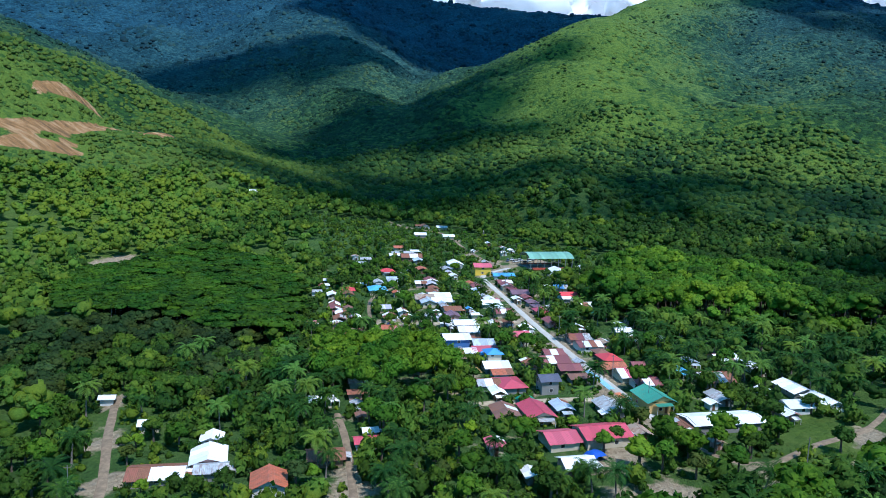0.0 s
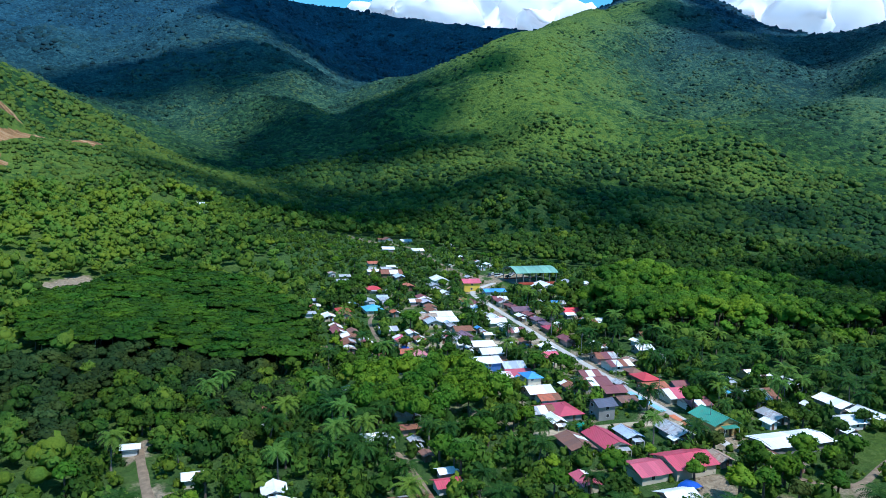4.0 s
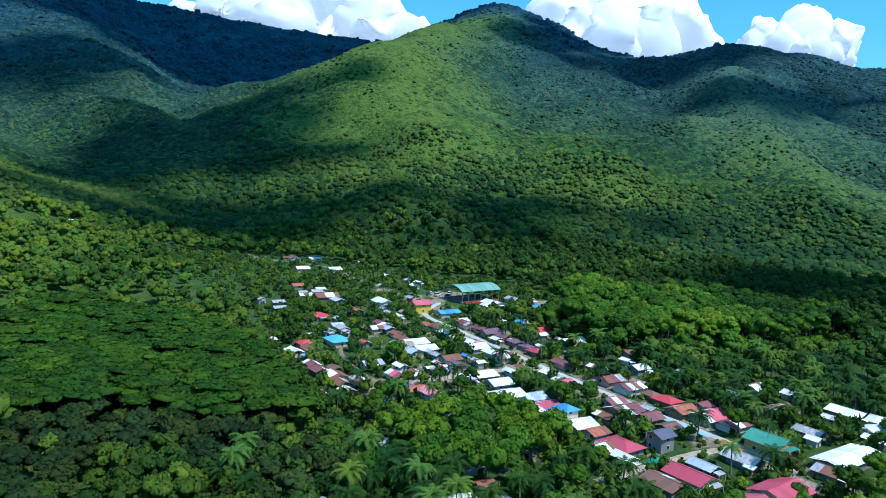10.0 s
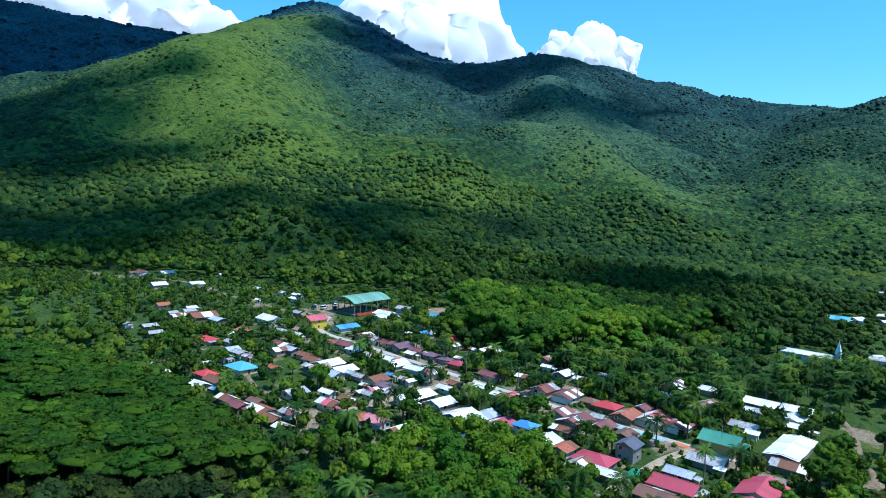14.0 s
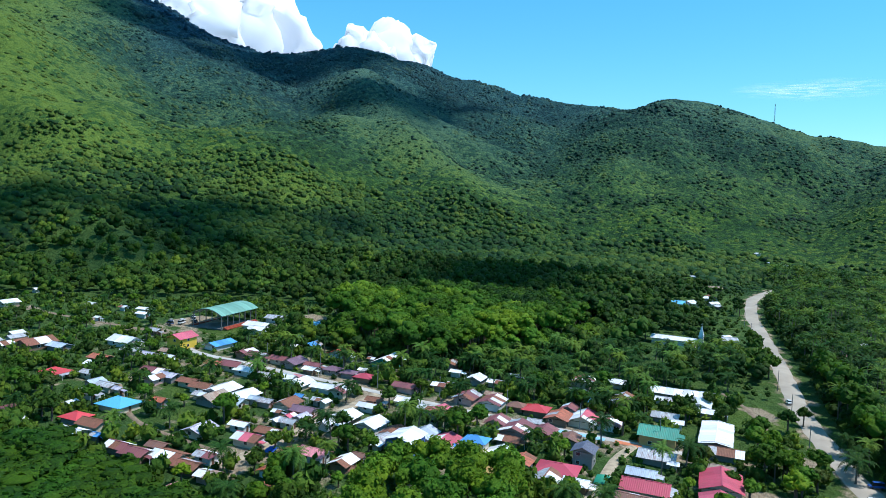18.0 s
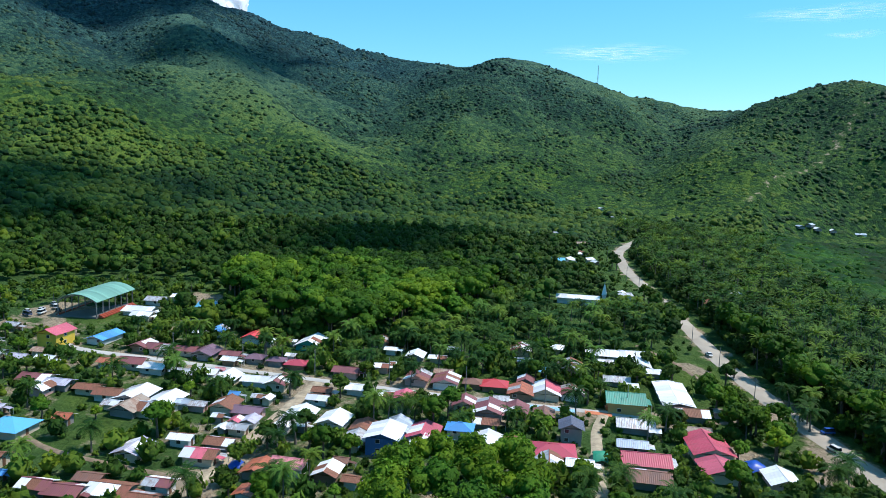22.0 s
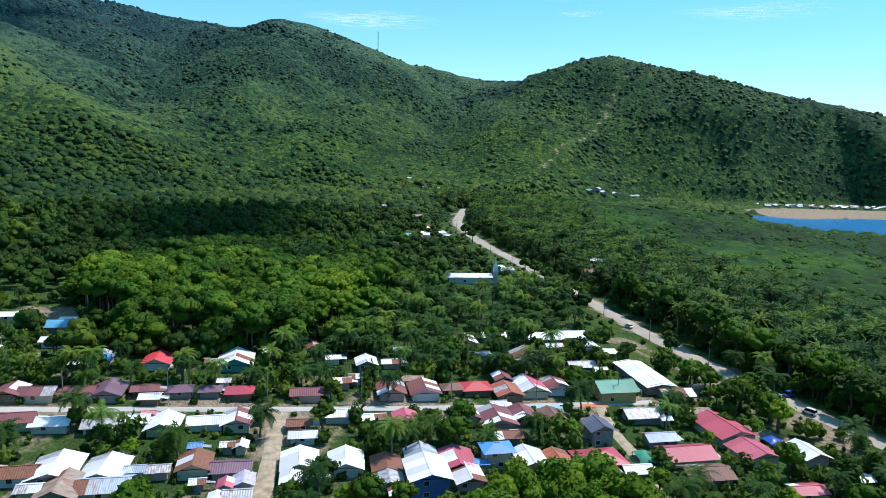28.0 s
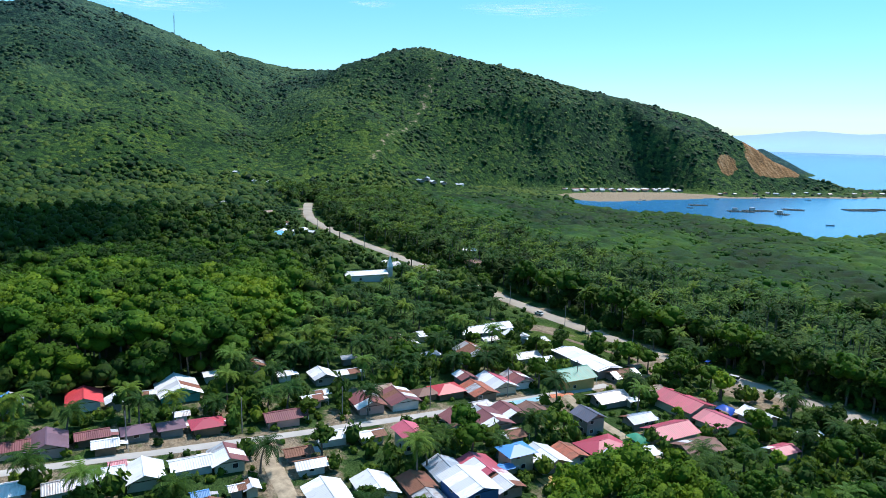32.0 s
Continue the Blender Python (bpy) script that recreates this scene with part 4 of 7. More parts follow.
house(12.8, 402.9, 4.8, 5.3, 13, "tan")
house(-11.4, 408.8, 6.7, 9.4, 11, "orange")
house(-17.7, 402.9, 4.9, 5.5, 14, "white")
house(-14.5, 435.6, 6.9, 9.6, 10, "bluegrey")
house(-31.2, 402.5, 8.0, 9.4, 14, "red", hip=True)
house(-23.6, 393.8, 4.7, 6.6, 11, "zinc")
house(-27.3, 382.7, 5.5, 6.3, 101, "bluegrey")
house(-26.1, 376.4, 5.7, 7.9, 11, "zinc")
house(-33.9, 373.3, 5.5, 7.7, 12, "zinc")
house(-25.9, 369.7, 3.3, 3.7, 12, "lilac")
house(-43.0, 366.7, 3.5, 4.0, 104, "white")
house(-5.6, 381.3, 7.2, 10.1, 14, "maroonwhite")
house(-5.2, 372.4, 6.1, 8.4, 11, "lilac")
house(-10.8, 372.7, 5.8, 6.7, 102, "white")
house(-3.5, 362.6, 5.7, 7.9, 13, "rust")
house(-32.6, 356.9, 9.8, 11.5, 12, "cyan", hip=True)
house(-22.3, 350.3, 4.5, 5.0, 14, "orange")
house(-47.3, 354.5, 6.9, 8.2, 12, "red", hip=True)
house(-46.7, 345.5, 6.5, 9.0, 14, "rust")
house(-53.6, 344.2, 6.4, 8.8, 12, "white")
house(-50.1, 336.8, 3.4, 3.8, 14, "blue")
house(-49.9, 325.4, 5.5, 7.6, 11, "maroonwhite")
house(-48.8, 318.4, 6.3, 8.7, 13, "maroon")
house(-42.4, 318.5, 4.7, 6.6, 13, "brown")
house(-43.8, 311.0, 7.3, 10.2, 11, "redwhite")
house(-37.1, 303.8, 5.0, 7.0, 11, "maroonwhite")
house(-44.0, 301.6, 5.8, 8.0, 11, "rustwhite")
house(-43.8, 293.7, 5.4, 6.0, 14, "tan")
house(-55.1, 292.8, 4.6, 5.3, 102, "pink")
house(-27.2, 321.4, 7.6, 8.7, 103, "lilac")
house(-17.0, 315.8, 4.8, 6.6, 13, "redwhite")
house(-13.8, 306.4, 5.6, 7.8, 12, "redwhite")
house(-21.8, 305.5, 6.5, 9.0, 13, "pinkwhite")
house(-15.9, 284.4, 6.4, 8.9, 11, "pink")
house(-20.6, 289.8, 7.0, 8.0, 100, "orange")
house(-30.8, 285.7, 4.8, 5.6, 101, "orange")
house(-14.0, 275.1, 6.5, 7.5, 102, "white")
house(-8.1, 274.8, 3.7, 4.1, 12, "brown")
house(-15.5, 267.9, 4.1, 4.5, 10, "rust")
house(-40.1, 278.4, 4.3, 4.9, 104, "orange")
house(70.6, 416.4, 9.5, 13.2, 13, "white")
house(64.8, 409.5, 6.6, 9.1, 12, "white")
house(87.0, 423.2, 7.0, 9.8, 13, "zinc")
house(97.6, 421.0, 5.3, 5.8, 11, "white")
house(98.5, 400.4, 4.3, 6.0, 10, "white")
house(16.3, 375.4, 5.5, 7.6, 10, "orange")
house(20.8, 349.0, 6.0, 8.4, 13, "zinc")
house(24.9, 229.8, 9.5, 12.2, 15, "crimson", hip=True)
house(37.4, 227.6, 7.2, 7.5, 103, "slate", storeys=2)
house(-29.8, 477.4, 6.2, 7.8, 106, "orange")
house(-30.6, 456.4, 4.3, 5.4, 104, "zinc")
house(-23.7, 451.1, 6.4, 8.0, 104, "rust")
house(-18.4, 466.3, 5.0, 6.2, 100, "white")
house(-47.5, 433.5, 5.6, 7.0, 100, "zinc")
house(-48.6, 420.7, 5.9, 7.4, 103, "zinc")
house(4.5, 531.1, 7.6, 9.5, 102, "white")
house(-17.1, 533.2, 7.6, 9.5, 100, "white")
house(-0.9, 574.0, 7.6, 9.5, 102, "white")
house(-20.2, 581.5, 4.9, 6.1, 100, "rust")
house(-15.1, 579.6, 8.8, 9.3, 15, "brown")
house(-30.3, 449.2, 6.2, 7.8, 102, "redwhite")
house(-19.5, 444.5, 9.5, 13.7, 100, "redwhite")
house(-22.1, 458.2, 5.4, 6.8, 101, "zinc")
house(-60.0, 374.2, 6.1, 7.6, 100, "maroonwhite")
house(-61.5, 363.0, 5.1, 6.4, 101, "white")
house(-62.9, 348.1, 4.9, 6.1, 105, "zinc")
house(30.9, 558.5, 5.0, 6.3, 101, "white")
house(-55.1, 442.1, 5.2, 5.5, 15, "tan")
house(-68.0, 163.2, 9.5, 13.9, 101, "redwhite")
house(-39.7, 160.3, 9.1, 9.6, 13, "orange")
house(-61.0, 182.9, 6.4, 6.8, 11, "white")
house(-58.3, 172.4, 9.5, 11.1, 16, "white")
house(-81.0, 190.1, 5.3, 6.6, 104, "white")
house(-28.4, 174.6, 8.1, 10.2, 103, "rustwhite")
house(-18.8, 183.9, 5.8, 7.2, 105, "crimson")
house(-18.4, 190.4, 4.3, 4.9, 106, "white")
house(-36.0, 210.7, 6.4, 8.0, 103, "white")
house(-26.6, 227.1, 5.3, 6.6, 103, "zinc")
house(-27.5, 239.7, 4.8, 5.0, 12, "rust")
house(-69.9, 229.6, 5.7, 6.0, 14, "redwhite")
house(-101.4, 207.4, 4.2, 5.2, 102, "white")
house(-44.2, 240.1, 4.4, 5.0, 104, "rust")
house(-67.1, 217.9, 4.2, 4.7, 12, "zinc")
house(-55.3, 165.4, 6.8, 8.5, 104, "zinc")
house(-43.7, 248.2, 4.5, 4.7, 13, "zinc")
house(-26.1, 217.5, 4.6, 5.7, 103, "redwhite")
house(-24.5, 208.6, 4.1, 4.6, 16, "zinc")
house(-22.2, 200.5, 3.6, 4.6, 13, "brown")


def covered_court(x, y, turn, length=30.0, width=18.0, eave=6.4, rise=3.0):
    """The open-sided court: an arched pale green roof on steel posts over a floor with red benches."""
    z = ground_z(x, y)
    FOOT.append((x, y, 17))
    root = tagged(new("covered_court"), "open-sided covered court with an arched pale green roof", "covered court")
    root.matrix_basis = pose(x, y, z, 0, 0, turn)
    mats = ROOF["palegreen"]
    k, nseg = 18, 10
    for j in range(k):
        vs, fs = [], []
        y0, y1 = -length / 2 + j * length / k, -length / 2 + (j + 1) * length / k + 0.04
        for i in range(nseg + 1):
            a = -1 + 2 * i / nseg
            px, pz = a * width / 2, eave + rise * (1 - a * a)
            vs += [(px, y0, pz), (px, y1, pz), (px, y0, pz - 0.09), (px, y1, pz - 0.09)]
        for i in range(nseg):
            a = i * 4
            fs += [(a, a + 4, a + 5, a + 1), (a + 2, a + 3, a + 7, a + 6), (a, a + 2, a + 6, a + 4), (a + 1, a + 5, a + 7, a + 3)]
        part("roof_sheet", mesh_from("court_sheet", vs, fs, mats[0]), root)
    steel, bench = box_mesh("post", STEEL, 0.02), box_mesh("bench", REDPAINT, 0.02)
    for j in range(7):
        yy = -length / 2 + 1 + j * (length - 2) / 6
        for s in (-1, 1):
            part("post", steel, root, "", box_at(s * (width / 2 - 0.9), yy, -0.6, 0.35, 0.35, eave + 0.9))
        vs, fs = [], []
        for i in range(9):
            a = -1 + 2 * i / 8
            px, pz = a * (width / 2 - 0.9), eave + rise * (1 - a * a) - 0.15
            vs += [(px, yy - 0.1, pz), (px, yy + 0.1, pz), (px, yy - 0.1, pz - 0.5), (px, yy + 0.1, pz - 0.5)]
        for i in range(8):
            a = i * 4
            fs += [(a, a + 4, a + 5, a + 1), (a + 2, a + 3, a + 7, a + 6), (a, a + 2, a + 6, a + 4), (a + 1, a + 5, a + 7, a + 3)]
        part("truss", mesh_from("truss", vs, fs, STEEL), root)
    for s in (-1, 1):
        for r in range(3):
            part("bench", bench, root, "red-painted bleacher step", box_at(s * (width / 2 - 0.3 + r * 0.7), 0, -0.4, 0.7, length - 4, 1.2 - r * 0.35))
    part("floor_slab", box_mesh("floor_slab", COURT), root, "", box_at(0, 0, -0.5, width - 1.6, length - 1, 0.62))
    return root


covered_court(66, 436, 107)
house(24, 409, 9, 11, 102, "pinkred", storeys=2, wall="yellow", label="two-storey yellow house with a faded red roof")
house(36, 399, 8, 13, 100, "blue", wall="white", label="long low house with a bright blue sheet roof")
house(70, 217, 10.5, 12.5, 13, "green", wall="ochre", eave=3.6, name="hall", label="ochre hall with a green sheet roof beside the street")
house(87, 203.5, 10.5, 25, 103, "white", wall="grey", eave=2.7, pitch=9, name="hall", label="long hall with a white sheet roof")
house(47.8, 191.7, 11.5, 15, 106, "crimson", wall="cream", eave=2.9, pitch=18, name="hall", label="long hall with a crimson sheet roof")
house(35.2, 188.6, 10.5, 10.2, 106, "pinkred", wall="cream", eave=2.3, pitch=18, name="hall", label="lower hall with a faded red sheet roof")
house(215, 260, 8, 23, 8, "white", wall="white", eave=3.4, name="chapel", label="long white chapel with a white roof among the trees")
house(254, 191, 10, 12, 60, "brown", label="brown-roofed house among coconut palms")
house(338, 300, 10, 14, 20, "cyan", wall="white", label="sky-blue-roofed house beside the gravel road")
house(348, 290, 7, 9, 20, "white", wall="white")
house(245, 240, 7, 9, 30, "zinc")
house(-166, 613, 8, 11, 80, "white", label="lone white-roofed hut on the hillside")
house(443, 302, 8.0, 11.6, 35, "tan", simple=True, label="house with tan sheet roof among the roadside trees")
house(390, 290, 7.9, 10.5, 126, "rust", simple=True, label="house with rust-red sheet roof among the roadside trees")
house(360, 280, 6.2, 8.3, 58, "white", simple=True, label="house with white sheet roof among the roadside trees")
house(353, 274, 5.0, 6.5, 135, "white", simple=True, label="house with white sheet roof among the roadside trees")
house(338, 293, 5.0, 5.6, 145, "white", simple=True, label="house with white sheet roof among the roadside trees")
house(499, 336, 5.0, 6.4, 45, "zinc", simple=True, label="house with bare zinc sheet roof among the roadside trees")
house(257, 194, 8.0, 14.0, 90, "rust", simple=True, label="house with rust-red sheet roof among the roadside trees")
house(298, 179, 6.6, 8.8, 155, "white", simple=True, label="house with white sheet roof among the roadside trees")
house(251, 243, 5.0, 5.8, 64, "white", simple=True, label="house with white sheet roof among the roadside trees")
house(739, 107, 8.0, 11.6, 110, "bluegrey", simple=True, label="house with blue-grey sheet roof among the roadside trees")
house(748, 89, 8.0, 13.2, 105, "white", simple=True, label="house with white sheet roof among the roadside trees")
house(763, 71, 7.8, 10.5, 100, "white", simple=True, label="house with white sheet roof among the roadside trees")
house(807, 36, 8.0, 14.0, 20, "bluegrey", simple=True, label="house with blue-grey sheet roof among the roadside trees")
house(716, 329, 6.3, 8.4, 126, "white", simple=True, label="house with white sheet roof among the roadside trees")
house(683, 310, 5.0, 5.5, 100, "white", simple=True, label="house with white sheet roof among the roadside trees")
house(689, 294, 5.0, 5.5, 95, "white", simple=True, label="house with white sheet roof among the roadside trees")
house(349, 293, 7.5, 10.0, 80, "white", simple=True, label="house with white sheet roof among the roadside trees")
house(382, 293, 6.2, 8.2, 59, "white", simple=True, label="house with white sheet roof among the roadside trees")
house(750, 96, 8.0, 11.6, 65, "bluegrey", simple=True, label="house with blue-grey sheet roof among the roadside trees")
house(80, 189, 3.8, 4.4, 20, "tan", simple=True, label="small brown kiosk under the roadside trees")

# ---- trees and woods ----
prng = np.random.default_rng(5)
GOLD = (1 + 5**0.5) / 2
BALL_V = np.array([(-1, GOLD, 0), (1, GOLD, 0), (-1, -GOLD, 0), (1, -GOLD, 0), (0, -1, GOLD), (0, 1, GOLD), (0, -1, -GOLD), (0, 1, -GOLD), (GOLD, 0, -1), (GOLD, 0, 1), (-GOLD, 0, -1), (-GOLD, 0, 1)]) / math.hypot(1, GOLD)
BALL_F = np.array([(0, 11, 5), (0, 5, 1), (0, 1, 7), (0, 7, 10), (0, 10, 11), (1, 5, 9), (5, 11, 4), (11, 10, 2), (10, 7, 6), (7, 1, 8), (3, 9, 4), (3, 4, 2), (3, 2, 6), (3, 6, 8), (3, 8, 9), (4, 9, 5), (2, 4, 11), (6, 2, 10), (8, 6, 7), (9, 8, 1)])


def unit_dirs(n, rng, low=-0.35):
    z = rng.uniform(low, 1.0, n)
    a = rng.uniform(0, 2 * np.pi, n)
    r = np.sqrt(np.maximum(0, 1 - z * z))
    return np.stack([r * np.cos(a), r * np.sin(a), z], 1)


def cards(dirs, rng, size, tilt=0.7, shell=(0.75, 1.05)):
    """Leaf clumps: a bent four-cornered patch at each direction, lying roughly on the crown's skin. In the unit ball."""
    n = len(dirs)
    nrm = dirs + tilt * rng.normal(size=(n, 3)) * 0.6
    nrm /= np.linalg.norm(nrm, axis=1)[:, None]
    t = np.cross(nrm, rng.normal(size=(n, 3)))
    t /= np.linalg.norm(t, axis=1)[:, None]
    b = np.cross(nrm, t)
    c = dirs * rng.uniform(*shell, n)[:, None]
    s = size * rng.uniform(0.6, 1.25, n)[:, None]
    v = np.stack([c - t * s, c - b * s * 0.7 - nrm * s * 0.25, c + t * s, c + b * s * 0.7 - nrm * s * 0.25], 1).reshape(-1, 3)
    k = np.arange(n) * 4
    f = np.concatenate([np.stack([k, k + 1, k + 2], 1), np.stack([k, k + 2, k + 3], 1)])
    return v, f


def crown_template(rng, n, size, core=0.72, lumps=0, tilt=0.7, shell=(0.75, 1.05)):
    """Leaf clumps round a ragged core. lumps: how many sub-crowns bulge out of it."""
    dirs = unit_dirs(n, rng)
    if lumps:
        seeds = unit_dirs(lumps, rng, -0.2)
        near = seeds[np.argmax(dirs @ seeds.T, 1)]
        bulge = 0.62 + 0.48 * np.clip((np.sum(near * dirs, 1) - 0.6) / 0.4, 0, 1)
    else:
        bulge = np.ones(n)
    v, f = cards(dirs, rng, size, tilt, shell)
    v = v + np.repeat(dirs * (bulge - 1)[:, None], 4, 0)
    if core:
        cv = BALL_V * core * rng.uniform(0.8, 1.2, (12, 1))
        f = np.concatenate([f, BALL_F + len(v)])
        v = np.concatenate([v, cv])
    return v, f


def ragged_ball(rng, n_cards=6):
    """A far crown: a ragged low ball and a few stray clumps."""
    v = BALL_V * rng.uniform(0.65, 1.2, (12, 1))
    cv, cf = cards(unit_dirs(n_cards, rng, 0.0), rng, 0.38)
    return np.concatenate([v, cv]), np.concatenate([BALL_F, cf + len(v)])


def plant_many(name, material, templates, x, y, z, r, h, tint, label, category, smooth=False):
    """One mesh of many crowns: r their radius, h their half height, z the crown's middle."""
    vs, fs, ts, off = [], [], [], 0
    pick = prng.integers(0, len(templates), len(x))
    ang = prng.uniform(0, 2 * np.pi, len(x))
    for k, (tv, tf) in enumerate(templates):
        i = np.nonzero(pick == k)[0]
        if not len(i):
            continue
        ca, sa = np.cos(ang[i])[:, None], np.sin(ang[i])[:, None]
        px = (tv[None, :, 0] * ca - tv[None, :, 1] * sa) * r[i][:, None] + x[i][:, None]
        py = (tv[None, :, 0] * sa + tv[None, :, 1] * ca) * r[i][:, None] + y[i][:, None]
        pz = tv[None, :, 2] * h[i][:, None] + z[i][:, None]
        vs.append(np.stack([px, py, pz], -1).reshape(-1, 3))
        fs.append((tf[None] + (np.arange(len(i)) * len(tv))[:, None, None] + off).reshape(-1, 3))
        ts.append(np.repeat(tint[i], len(tv)))
        off += len(i) * len(tv)
    me = big_mesh(name, np.concatenate(vs), np.concatenate(fs), material, np.concatenate(ts), smooth)
    return tagged(new(name, me), label, category, kind="stuff")


def scatter(x0, x1, y0, y1, spacing, jitter=0.45):
    xs, ys = np.meshgrid(np.arange(x0, x1, spacing), np.arange(y0, y1, spacing * 0.9))
    xs = xs + spacing * 0.5 * (np.arange(xs.shape[0]) % 2)[:, None]
    xs, ys = xs.ravel(), ys.ravel()
    return xs + prng.uniform(-jitter, jitter, len(xs)) * spacing, ys + prng.uniform(-jitter, jitter, len(ys)) * spacing


VILLAGE = [(-115, 130), (-60, 110), (30, 120), (110, 160), (150, 200), (128, 245), (70, 280), (60, 330), (60, 380), (125, 410), (120, 470), (60, 520), (-30, 600), (-110, 580), (-80, 470), (-60, 330), (-62, 260), (-110, 235)]
CLUMP = [(76, 367), (74, 334), (98, 302), (157, 290), (225, 298), (240, 340), (215, 385), (152, 415), (95, 405)]
ACACIA = [(-160, 278), (-125, 290), (-86, 272), (-66, 268), (-62, 305), (-74, 345), (-95, 400), (-150, 430), (-190, 350)]
MANGOES = [(-165, 180), (-105, 200), (-62, 205), (-52, 245), (-72, 268), (-125, 290), (-165, 270)]
BAMBOO = [(-36, 222), (-10, 220), (8, 240), (10, 256), (-12, 270), (-30, 262)]
BELT = [(-45, 215), (-8, 224), (14, 232), (24, 212), (30, 203), (22, 178), (8, 160), (-40, 150), (-60, 200)]
PALMBELT = [(76, 232), (150, 214), (205, 222), (222, 262), (160, 289), (100, 301), (80, 330), (66, 335), (70, 280)]
foot = np.array(FOOT)
ROADS = [(HIGHWAY, 7.5), (YARDWAY, 2.2), (MAIN, 4.0), (SIDE, 3.6), (LANE, 2.6), (TRACK_A, 3.4), (TRACK_B, 2.6), (FARPATH, 2.5), (BACKPATH, 2.0)]


YARDS = ((196, 262, 13), (204, 250, 11), (328, 296, 15), (53, 178, 6), (91, 175, 8), (131, 199, 6), (52, 441, 17), (106, 415, 15), (-186, 395, 20), (60, 422, 13), (116, 199, 13), (62, 164, 7), (46, 162, 6), (70, 166, 5), (44, 176, 5), (36, 179, 6), (30, 171, 5), (325, 293, 13), (312, 289, 12)) + LAWNS[:4]


def clear(x, y, room=1.0):
    ok = np.ones(len(x), bool)
    for pts, w in ROADS:
        ok &= near_line(x, y, pts) > w + room
    for fx, fy, fr in foot:
        ok &= np.hypot(x - fx, y - fy) > fr + room
    for cx, cy, cr in YARDS:
        ok &= np.hypot(x - cx, y - cy) > cr
    return ok


HWY_X, HWY_Y = [-900, -420, -160, -30, 45, 88, 138, 189, 266, 343, 420, 470, 620], [-230, -70, 40, 105, 143, 165, 186, 201, 225, 251, 268, 268, 300]
GROVE = lambda x, y: (near_line(x, y, HIGHWAY) < 120) & (y < 300) & (x > 30) & (y < np.interp(x, HWY_X, HWY_Y))
def verge(x, y):
    """Trees stay low on the inland side of the road, where it runs open."""
    d = near_line(x, y, HIGHWAY)
    open_side = (y > np.interp(x, HWY_X, HWY_Y)) & (((x > 215) & (x < 560)) | ((x > 95) & (x < 165)))
    return np.where(open_side, np.clip(d / 48, 0.3, 1), 1.0)


MANGR = lambda x, y: (plain_z(x, y) < 5.5) & (x > 150) & (y < np.interp(x, HWY_X, HWY_Y) - 95) & (hills(x, y) < 4)

def within(x, y, poly):
    """Metres inside a polygon; negative outside."""
    d = near_line(x, y, poly + poly[:1])
    return np.where(in_poly(x, y, poly), d, -d)


def lump_crown(rng, balls, sprigs, size, spread=0.66, ball=0.44, flat=1.0, low=-0.15, squash=0.85):
    """A crown grown out of rounded leaf masses, each a ragged little ball, with loose sprigs over them."""
    d = unit_dirs(balls, rng, low)
    if flat < 0.5:
        d[:, :2] *= np.sqrt(rng.uniform(0.05, 1.0, balls) / np.maximum(1e-3, (d[:, :2] ** 2).sum(1)))[:, None]
    c = d * np.array([spread, spread, spread * flat])
    c = np.concatenate([c, [[0, 0, -0.1 * flat]]])
    r = np.append(ball * rng.uniform(0.7, 1.25, balls), 0.5)
    vs, fs, off = [], [], 0
    for ci, ri in zip(c, r):
        vs.append(BALL_V * rng.uniform(0.72, 1.22, (12, 1)) * ri * np.array([1, 1, squash]) + ci)
        fs.append(BALL_F + off)
        off += 12
    if sprigs:
        pick = rng.integers(0, balls, sprigs)
        u = unit_dirs(sprigs, rng, 0.0)
        cv, cf = cards(u, rng, 1.0, 0.8, (0.0, 0.001))
        at_ = c[pick] + u * (r[pick] * rng.uniform(0.95, 1.22, sprigs))[:, None] * np.array([1, 1, squash])
        vs.append(cv * size + np.repeat(at_, 4, 0))
        fs.append(cf + off)
    return np.concatenate(vs), np.concatenate(fs)


def stems(name, material, x, y, h, r, label):
    """Bare trunks under a canopy: slightly leaning, tapered, five-sided."""
    a = np.arange(5) * 2 * np.pi / 5
    lean = prng.normal(0, 0.04, (len(x), 2)) * h[:, None]
    z = height(x, y)
    low = np.stack([x[:, None] + 1.5 * r * np.cos(a), y[:, None] + 1.5 * r * np.sin(a), np.repeat(z[:, None] - 0.4, 5, 1)], -1)
    top = np.stack([(x + lean[:, 0])[:, None] + 0.8 * r * np.cos(a), (y + lean[:, 1])[:, None] + 0.8 * r * np.sin(a), np.repeat((z + h)[:, None], 5, 1)], -1)
    v = np.concatenate([low, top], 1).reshape(-1, 3)
    i = np.arange(5)
    f = np.stack([i, (i + 1) % 5, (i + 1) % 5 + 5, i + 5], 1)[None] + (np.arange(len(x)) * 10)[:, None, None]
    return tagged(new(name, big_mesh(name, v, f.reshape(-1, 4), material, None, True)), label, "trunks", kind="stuff")


wood_t = [lump_crown(np.random.default_rng(400 + i), 6, 28, 0.21, 0.58, 0.50) for i in range(8)]
round_t = [lump_crown(np.random.default_rng(420 + i), 14, 260, 0.10, 0.66, 0.34) for i in range(6)]
umbrella_t = [lump_crown(np.random.default_rng(440 + i), 12, 150, 0.13, 0.72, 0.44, 0.22, 0.0, 0.34) for i in range(6)]
tall_t = [lump_crown(np.random.default_rng(460 + i), 12, 190, 0.12, 0.64, 0.38, 0.95, -0.1, 0.85) for i in range(6)]

